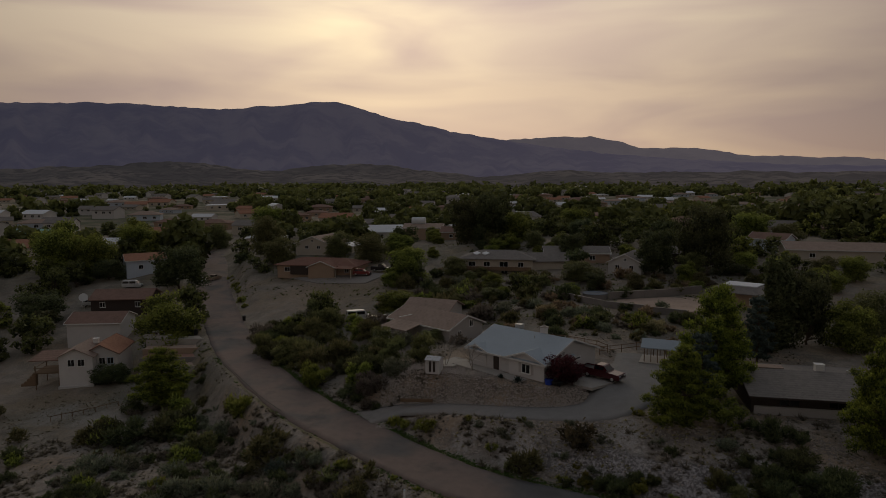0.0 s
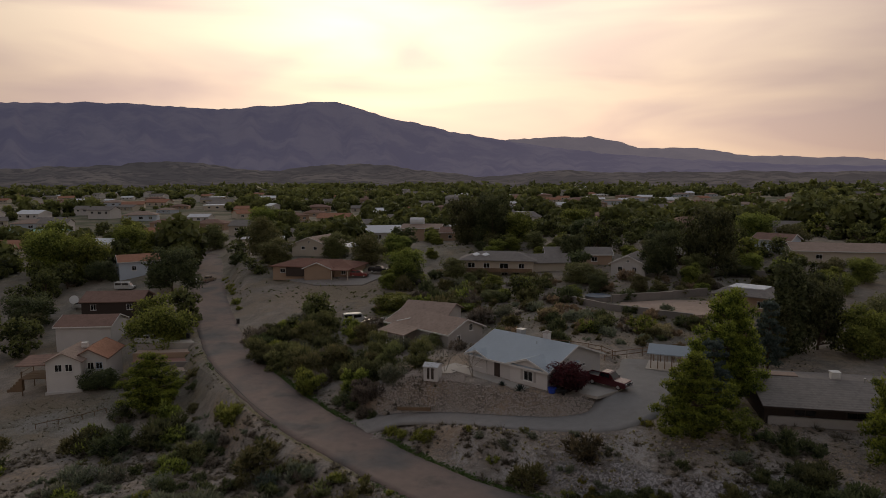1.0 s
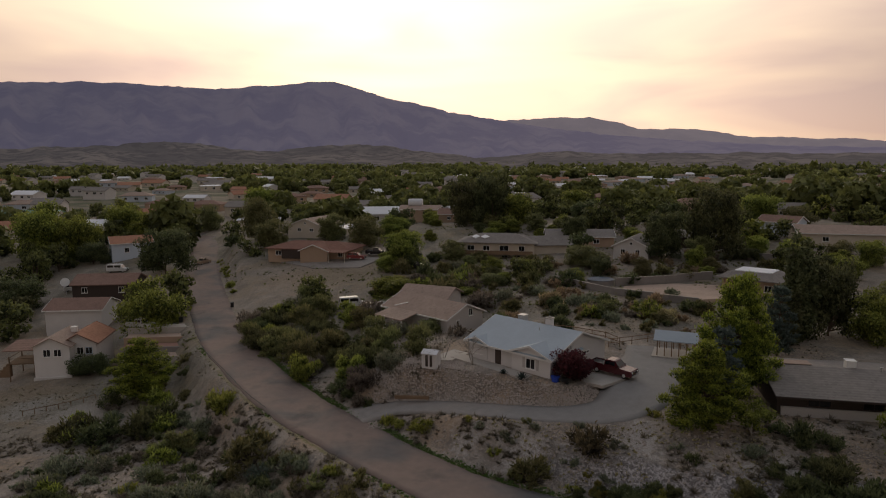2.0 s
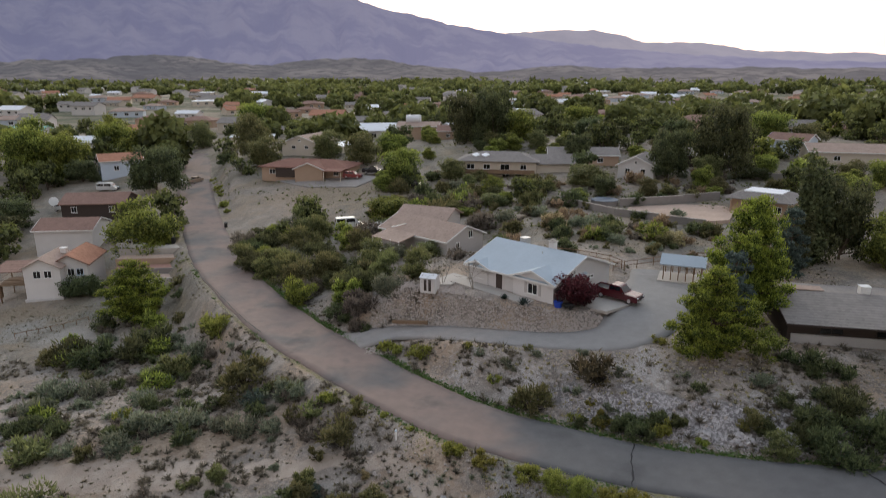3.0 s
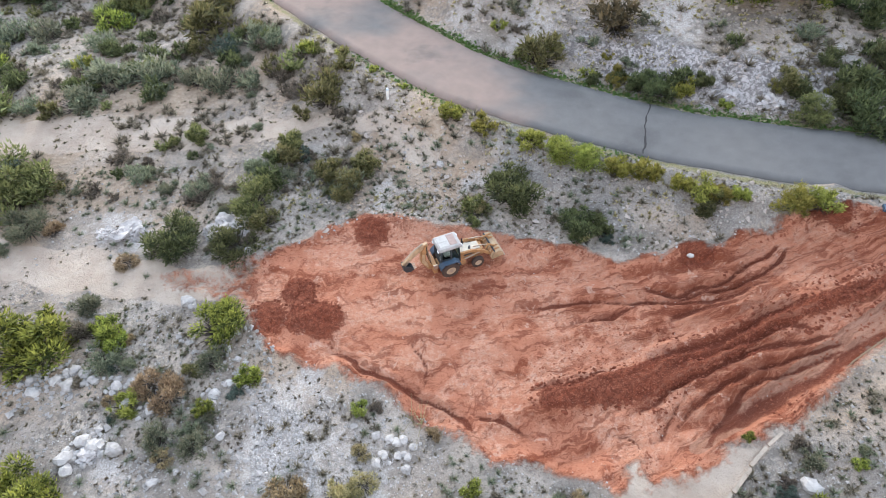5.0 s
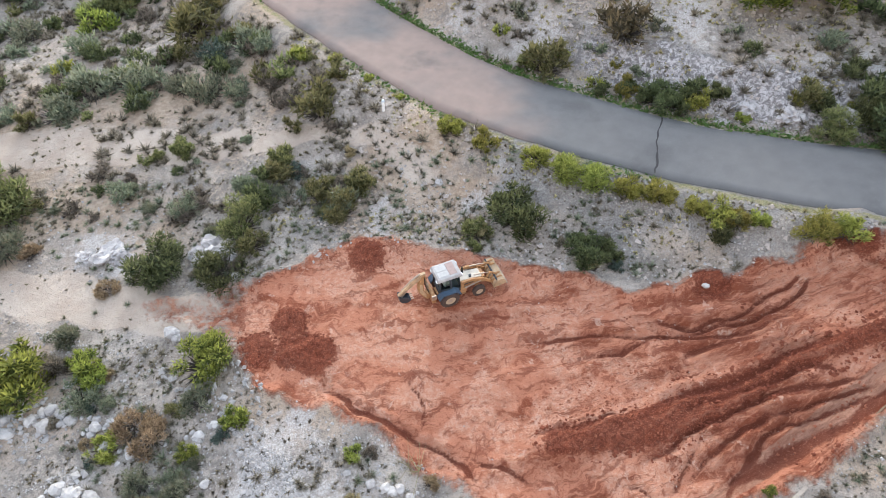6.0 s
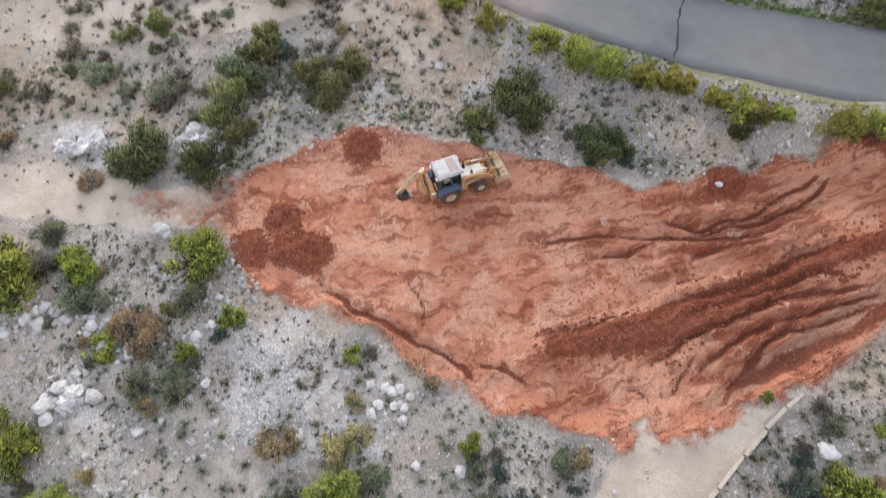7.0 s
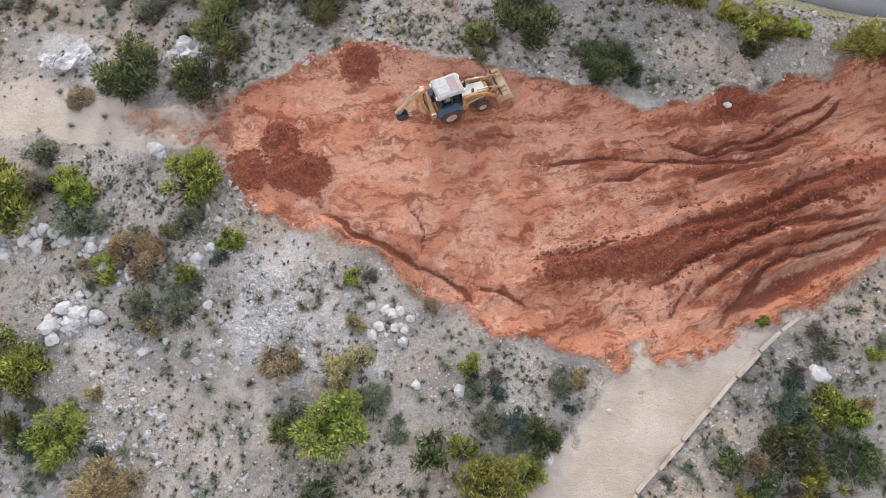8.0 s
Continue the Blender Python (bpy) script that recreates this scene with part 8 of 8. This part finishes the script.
# bushy trees that fill the gaps between the middle houses
rt = np.random.default_rng(123)
filled, tries = [], 0
while len(filled) < 85 and tries < 3000:
    tries += 1
    x, y = -28 + 125 * rt.random(), 138 + 102 * rt.random()
    if (33 < x < 59 and y < 143) or (-44 < x < -14 and y < 192) or (14 < x < 40 and 150 < y < 172) or abs(x - 49) < 9 and 150 < y < 168 or abs(x - 62) < 9 and y < 142:
        continue
    if any(math.hypot(x - a, y - b) < c * 0.85 for a, b, c in HOUSE_SPOTS) or any(math.hypot(x - a, y - b) < 4.5 for a, b in filled):
        continue
    filled.append((x, y))
    k = 0.32 + 0.42 * rt.random() ** 1.5
    set_down(OAK[int(rt.choice(4, p=(0.28, 0.34, 0.2, 0.18)))], x, y, k, 0.1, 0.75 + 0.25 * rt.random())


def far_woods(name, label, near_d, far_d, count, cards, size, leaf, seed, gap=-0.1):
    """Town trees too many to count, in one mesh: each a low uneven crown of leaf clumps."""
    rng = np.random.default_rng(seed)
    a = np.radians((rng.random(count * 3) * 2 - 1) * 39)
    d = np.sqrt(near_d ** 2 + (far_d ** 2 - near_d ** 2) * rng.random(count * 3))
    x, y = d * np.sin(a), d * np.cos(a)
    ok = (fractal(x, y, 140, seed, 3) + 0.4 * ragged(x, y, 30, seed + 9) > gap) & ~keep_off(x, y)
    x, y = x[ok][:count], y[ok][:count]
    n = len(x)
    w = size * (0.35 + 1.1 * rng.random(n) ** 1.8)
    h = w * (0.65 + 0.4 * rng.random(n))
    q = rng.normal(size=(n, cards, 3))
    q /= np.linalg.norm(q, axis=2)[:, :, None]
    q *= (0.72 + 0.4 * rng.random((n, cards, 1)))
    p = np.stack([q[..., 0] * w[:, None] / 2, q[..., 1] * w[:, None] / 2, (q[..., 2] * 0.5 + 0.52) * h[:, None]], axis=2)
    z = land(x, y)
    p += np.stack([x, y, z], axis=1)[:, None, :]
    p = p.reshape(-1, 3)
    nrm = rng.normal(size=p.shape) + q.reshape(-1, 3) * 1.2 + [0, 0, 0.4]
    nrm /= np.linalg.norm(nrm, axis=1)[:, None]
    u = np.cross(nrm, rng.normal(size=p.shape))
    u /= np.linalg.norm(u, axis=1)[:, None]
    s = np.repeat(w, cards)[:, None] * leaf * (0.6 + 0.8 * rng.random((len(p), 1)))
    t = np.cross(nrm, u)
    v = np.stack([p - u * s - t * s * 0.7, p + u * s - t * s * 0.7, p + t * s], axis=1).reshape(-1, 3)
    # crown tops coloured lighter than undersides, standing in for top light
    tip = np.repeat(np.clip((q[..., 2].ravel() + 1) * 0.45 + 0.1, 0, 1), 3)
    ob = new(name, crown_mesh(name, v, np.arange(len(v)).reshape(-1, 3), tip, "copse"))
    return tagged(ob, label, "trees", kind="stuff")


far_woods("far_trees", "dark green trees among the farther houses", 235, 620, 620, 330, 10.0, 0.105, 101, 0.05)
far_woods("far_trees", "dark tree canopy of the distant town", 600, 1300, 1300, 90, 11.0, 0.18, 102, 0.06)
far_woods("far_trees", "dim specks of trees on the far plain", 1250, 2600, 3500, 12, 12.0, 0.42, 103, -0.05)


# ---- tufts and stones too many to count ----
def strewn(count, area, seed, size=6.0, gap=-0.2, margin=0.5):
    """Places for small growth within area (x0, x1, y0, y1), thinned in patches, off the road and the dug earth."""
    rng = np.random.default_rng(seed)
    x = area[0] + (area[1] - area[0]) * rng.random(count * 2)
    y = area[2] + (area[3] - area[2]) * rng.random(count * 2)
    d1, _, w1 = along(x, y, ROAD_LINE)
    d2, _, w2 = along(x, y, DRIVE_LINE)
    ok = (inside(x, y, RED) < -margin) & (inside(x, y, LANE) < -0.2) & (d1 > w1 / 2 + 0.5) & (d2 > w2 / 2 + 0.5)
    ok &= (inside(x, y, TRACK) < -0.2) | (rng.random(len(x)) < 0.12)
    ok &= fractal(x, y, size, seed, 2) > gap
    ok &= ~((np.hypot(x - 13.2, y - 93) < 13) | (np.hypot(x - 46, y - 82) < 9))
    return x[ok][:count], y[ok][:count], rng


def tufts(name, label, count, area, seed, material, reach=(0.10, 0.30), cards=7, gap=-0.2, broad=2.6):
    x, y, rng = strewn(count, area, seed, gap=gap)
    n = len(x)
    r = reach[0] + (reach[1] - reach[0]) * rng.random(n) ** 1.8
    d = rng.normal(size=(n, cards, 3))
    d[..., 2] = np.abs(d[..., 2]) * 0.9 + 0.2
    d /= np.linalg.norm(d, axis=2)[:, :, None]
    root = np.stack([x, y, surface(x, y) - 0.02], axis=1)[:, None, :] + np.zeros((1, cards, 1))
    tip = root + d * (r[:, None, None] * (0.7 + 0.6 * rng.random((n, cards, 1))))
    side = np.cross(d, rng.normal(size=d.shape))
    side /= np.linalg.norm(side, axis=2)[:, :, None]
    mid = (root + tip) / 2 + [0, 0, 0.02]
    wdt = r[:, None, None] * min(0.5, broad / cards)
    v = np.stack([root - side * wdt, root + side * wdt, tip], axis=2).reshape(-1, 3)
    # shade between the blades put into colour: dark roots, light tips
    ob = new(name, crown_mesh(name, v, np.arange(len(v)).reshape(-1, 3), np.tile((0.1, 0.1, 1.0), len(v) // 3), material))
    return tagged(ob, label, "scrub", kind="stuff")


tufts("dry_tufts", "small dry desert tufts over pale grit", 9000, (-48, 44, 18, 62), 201, "tuft", (0.08, 0.24), 10)
tufts("dry_tufts", "dark low tufts on the slope", 4500, (-48, 44, 18, 62), 202, "leaf_grey", (0.12, 0.34), 12, 0.05)
tufts("dry_tufts", "small brown cushion plants on pale grit", 6500, (-48, 44, 18, 62), 206, "cushion", (0.07, 0.20), 16, -0.05, 6.5)
tufts("low_sage", "low grey sage mats on pale grit", 1500, (-48, 44, 18, 62), 208, "leaf_grey", (0.28, 0.62), 44, 0.0)
tufts("low_sage", "low brown dead brush on pale grit", 1500, (-48, 44, 18, 62), 209, "dry_brush", (0.22, 0.60), 40, -0.05)
tufts("low_sage", "low sage over the hillside", 2900, (-60, 44, 58, 100), 210, "dry_brush", (0.30, 0.85), 26, -0.1)
tufts("dry_tufts", "dry tufts across the hillside", 6000, (-75, 55, 60, 122), 203, "tuft", (0.12, 0.34), 7)
tufts("dry_tufts", "straw grass on the bank", 2600, (-12, 44, 52, 82), 204, "straw", (0.12, 0.34), 6, -0.05)
tufts("dry_tufts", "low brush between the plots", 3200, (-60, 75, 120, 215), 205, "leaf_olive", (0.2, 0.6), 9, -0.05)


def verge_grass():
    rng = np.random.default_rng(207)
    line = smooth_line(ROAD, 0.25)
    line = line[line[:, 1] < 130]
    t = np.gradient(line[:, :2], axis=0)
    t /= np.linalg.norm(t, axis=1)[:, None]
    n = np.c_[t[:, 1], -t[:, 0]]
    out = []
    for side in (-1, 1):
        for _ in range(10 if side > 0 else 3):
            off = side * (line[:, 3] / 2 + 0.12 + (0.9 if side > 0 else 0.5) * rng.random(len(line)) ** 1.5)
            p = line[:, :2] + n * off[:, None] + 0.2 * rng.normal(size=(len(line), 2))
            out.append(p[(rng.random(len(p)) < 0.8) & (ragged(p[:, 0], p[:, 1], 7.0, 401) > (-0.75 if side > 0 else 0.1))])
    p = np.vstack(out)
    root = np.c_[p, land(p[:, 0], p[:, 1]) - 0.02]
    root = np.repeat(root, 4, axis=0)
    d = rng.normal(size=root.shape) * [0.6, 0.6, 0.2] + [0, 0, 0.8]
    tip = root + d * (0.10 + 0.16 * rng.random((len(root), 1)))
    side = np.cross(d, rng.normal(size=d.shape)) * 0.06
    v = np.stack([root - side, root + side, tip], axis=1).reshape(-1, 3)
    ob = new("verge_grass", raw_mesh("verge_grass", v, np.arange(len(v)).reshape(-1, 3), M["verge"]))
    tagged(ob, "thin green and straw grass along the asphalt edge", "grass", kind="stuff")


verge_grass()

OCTA_V = np.array([(1, 0, 0), (-1, 0, 0), (0, 1, 0), (0, -1, 0), (0, 0, 1), (0, 0, -1)], float)
OCTA_F = np.array([(0, 2, 4), (2, 1, 4), (1, 3, 4), (3, 0, 4), (2, 0, 5), (1, 2, 5), (3, 1, 5), (0, 3, 5)])


def stones(name, label, x, y, rng, size, material, flat=0.7, power=2.5, lift=0.25):
    n = len(x)
    r = size[0] + (size[1] - size[0]) * rng.random(n) ** power
    a = rng.random(n) * math.tau
    v = OCTA_V[None] * (0.7 + 0.5 * rng.random((n, 6, 1))) * [1, 0.85, flat] + rng.normal(size=(n, 6, 3)) * 0.12
    c, s = np.cos(a)[:, None], np.sin(a)[:, None]
    v = np.stack([v[..., 0] * c - v[..., 1] * s, v[..., 0] * s + v[..., 1] * c, v[..., 2]], axis=2) * r[:, None, None]
    v += np.stack([x, y, surface(x, y) + r * lift], axis=1)[:, None, :]
    f = (OCTA_F[None] + (np.arange(n) * 6)[:, None, None]).reshape(-1, 3)
    ob = new(name, raw_mesh(name, v.reshape(-1, 3), f, M[material]))
    return tagged(ob, label, "stones", kind="stuff")


x, y, rng = strewn(9000, (-46, 44, 18, 62), 211, 5.0, -0.15, 0.1)
stones("loose_stones", "loose pale stones on the desert ground", x, y, rng, (0.03, 0.17), "pale_rock")
x, y, rng = strewn(1300, (-28, -10, 28, 46), 212, 3.0, 0.0, 0.1)
stones("loose_stones", "heaped pale stones below the track", x, y, rng, (0.06, 0.32), "pale_rock")
x, y, rng = strewn(9000, (-30, 24, 24, 48), 217, 2.2, 0.0, 0.05)
stones("loose_stones", "fine pale gravel on the slope", x, y, rng, (0.025, 0.09), "pale_rock", 0.8, 1.6)
rng = np.random.default_rng(218)
x, y = -11.5 + 6 * rng.random(5000), 32.5 + 9.5 * rng.random(5000)
ok = inside(x, y, SCREE) > 0.2
stones("loose_stones", "pale scree of broken limestone", x[ok][:2200], y[ok][:2200], rng, (0.03, 0.14), "pale_rock", 0.8, 2.4)
x, y, rng = strewn(4000, (-8, 44, 50, 82), 213, 3.0, -0.1, 0.1)
stones("loose_stones", "grey stones on the road bank", x, y, rng, (0.04, 0.26), "rock")
rng = np.random.default_rng(214)
x, y = -14 + 50 * rng.random(14000), 34 + 21 * rng.random(14000)
ok = (inside(x, y, RED) > 0.1) & (fractal(x, y, 3.5, 215, 3) + 0.5 * np.exp(-(along(x, y, FRESH_LINE)[0] / 1.8) ** 2) + 0.02 * (x - 14) > 0.08)
stones("earth_clods", "crumbled red clods over the dug earth", x[ok], y[ok], rng, (0.02, 0.13), "red_clod", 0.8, 3.0)
near_fresh = along(x, y, FRESH_LINE)[0] < 1.4
for hx, hy, r, h in HEAPS_AND_SHADE:
    near_fresh |= (np.hypot(x - hx, y - hy) < r * 1.1) & (h > 0) & (r < 2)
lump = (inside(x, y, RED) > 0.2) & (near_fresh | ((x > 12) & (fractal(x, y, 2.5, 221, 3) > 0.3)))
stones("earth_clods", "larger dark lumps of freshly dug red earth", x[lump][:2600], y[lump][:2600], rng, (0.04, 0.20), "dark_clod", 0.8, 2.6)
pick = (inside(x, y, RED) > 0.2) & (x > 6) & (fractal(x, y, 3.0, 222, 3) > 0.15)
stones("earth_clods", "pale dried crumbs over the dug earth", x[pick][2600:4200], y[pick][2600:4200], rng, (0.03, 0.12), "dry_clod", 0.8, 2.6)
ok = (inside(x, y, RED) > 0.3) & (fractal(x, y, 5.0, 219, 3) > 0.25)
stones("earth_clods", "small pale chips of stone in the red earth", x[ok][:160], y[ok][:160], rng, (0.02, 0.07), "rock", 0.8, 3.0)
# rubble bank below the house, between drive and plot
rng = np.random.default_rng(216)
x, y = -10 + 32 * rng.random(28000), 79 + 17 * rng.random(28000)
d2, _, w2 = along(x, y, DRIVE_LINE)
bank = (d2 > w2 / 2 + 0.2) & (d2 < w2 / 2 + 5.5) & (y > 84 - 0.75 * (x - 5) * (x > 5) + 0.2) & (np.hypot(x - 13.2, y - 93) > 8.5) & (x < 19.5) & (y > 80.2) & (x > -8) & (land(x, y) < 6.75)
stones("rubble_bank", "bank of loose grey-brown rubble below the house", x[bank][:6000], y[bank][:6000], rng, (0.09, 0.26), "rock", 0.8, 1.8, 0.3)


# boulders and outcrops one can tell apart
def boulder(rng, size, rough=0.22, flat=0.7, detail=2):
    b = bmesh.new()
    bmesh.ops.create_icosphere(b, subdivisions=detail, radius=1)
    off = Vector(rng.random(3) * 50)
    for q in b.verts:
        k = 1 + rough * noise.noise(q.co * 1.6 + off) * 2 + rough * 0.8 * noise.noise(q.co * 4 + off)
        q.co = Vector((q.co.x, q.co.y * 0.85, q.co.z * flat)) * k * size
    me = bpy.data.meshes.new("boulder")
    b.to_mesh(me)
    b.free()
    me.materials.append(M["pale_rock"])
    return me


ROCKS = [boulder(R, 1.0) for _ in range(6)]
STONES = [(-17.0, 48.4, 0.55), (-16.6, 48.0, 0.35), (-17.6, 40.3, 0.36), (-13.4, 52.7, 0.33), (-21.9, 37.3, 0.6), (-20.5, 38.0, 0.5), (-19.2, 37.8, 0.55), (-21.2, 38.4, 0.5), (-21.6, 36.6, 0.45), (-13.7, 37.6, 0.3), (-16.4, 35.8, 0.33), (-3.3, 36.4, 0.36), (-2.1, 37.6, 0.33), (-1.1, 37.3, 0.28), (-2.0, 36.8, 0.28), (-1.5, 36.0, 0.34),
          (17.7, 49.0, 0.24), (1.6, 33.2, 0.36), (-0.8, 33.6, 0.30), (9.6, 31.9, 0.16), (0.9, 59.2, 0.35), (6.2, 29.6, 0.4), (-25.5, 41.8, 0.5), (-24.4, 42.6, 0.42), (-23.4, 42.2, 0.5), (-22.6, 43.0, 0.36), (-12.8, 38.4, 0.30), (-15.1, 36.4, 0.22), (19.9, 33.2, 0.55)]
rk = np.random.default_rng(64)
for x, y, r, n_ in ((-24.6, 43.2, 1.5, 14), (-22.4, 42.5, 1.3, 12), (-20.4, 42.0, 1.2, 9), (-18.6, 40.6, 1.0, 6), (-13.4, 41.0, 1.2, 9), (-20.8, 37.6, 1.3, 12), (-2.2, 37.0, 1.4, 9), (-9.0, 36.0, 2.5, 8)):
    STONES += [(x + r * rk.normal() * 0.7, y + r * rk.normal() * 0.45, 0.14 + 0.28 * rk.random() ** 1.6) for _ in range(n_)]
for i, (x, y, k) in enumerate(STONES):
    ob = new("boulder", ROCKS[i % 6])
    ob.matrix_basis = pose(x, y, float(surface([x], [y])[0]) + 0.18 * k, 0, 0, 57 * i) @ Matrix.Scale(k, 4)
    tagged(ob, "pale weathered boulder half sunk in grit", "boulder", "boulders")
def outcrop(rng, size):
    """A broken ledge of rock: an uneven mass split by sharp steps and crevices."""
    b = bmesh.new()
    bmesh.ops.create_icosphere(b, subdivisions=4, radius=1)
    off = Vector(rng.random(3) * 50)
    for q in b.verts:
        n1, n2 = noise.noise(q.co * 1.4 + off), noise.cell(q.co * 3.2 + off)
        ridge = 1 - abs(noise.noise(q.co * 3.0 + off)) * 2
        k = 1 + 0.45 * n1 + 0.22 * n2 - 0.30 * max(0.0, ridge - 0.55)
        q.co = Vector((q.co.x, q.co.y * 0.8, max(q.co.z, -0.6) * 0.5)) * k * size
    me = bpy.data.meshes.new("limestone_outcrop")
    b.to_mesh(me)
    b.free()
    me.materials.append(M["crag_rock"])
    return me


for x, y, k, a in ((-15.3, 55.2, 1.5, 20), (-14.3, 54.6, 0.8, 130), (-16.6, 55.0, 0.8, 70), (-23.3, 55.4, 1.2, 80), (-24.8, 55.3, 0.8, 30), (-22.2, 55.0, 0.7, 200), (-20.6, 37.6, 0.7, 10), (27.0, 62.4, 1.1, 15), (30.5, 61.6, 1.2, 100), (33.6, 60.9, 1.0, 40), (24.2, 63.6, 0.9, 70)):
    ob = new("limestone_outcrop", outcrop(R, k))
    ob.matrix_basis = pose(x, y, level(x, y) - 0.05 * k, 0, 0, a)
    tagged(ob, "craggy white limestone outcrop in the slope", "rock")


# the builds that were copied are not part of the place
for proto in [p_ for pair in (*PROTO.values(), *THIN.values()) for _, p_ in pair] + OAK + PINES + TALL + MID + FAR + [SPRUCE, ASPEN, PLUM, GLOBE]:
    for o in (*proto.children_recursive, proto):
        bpy.data.objects.remove(o)
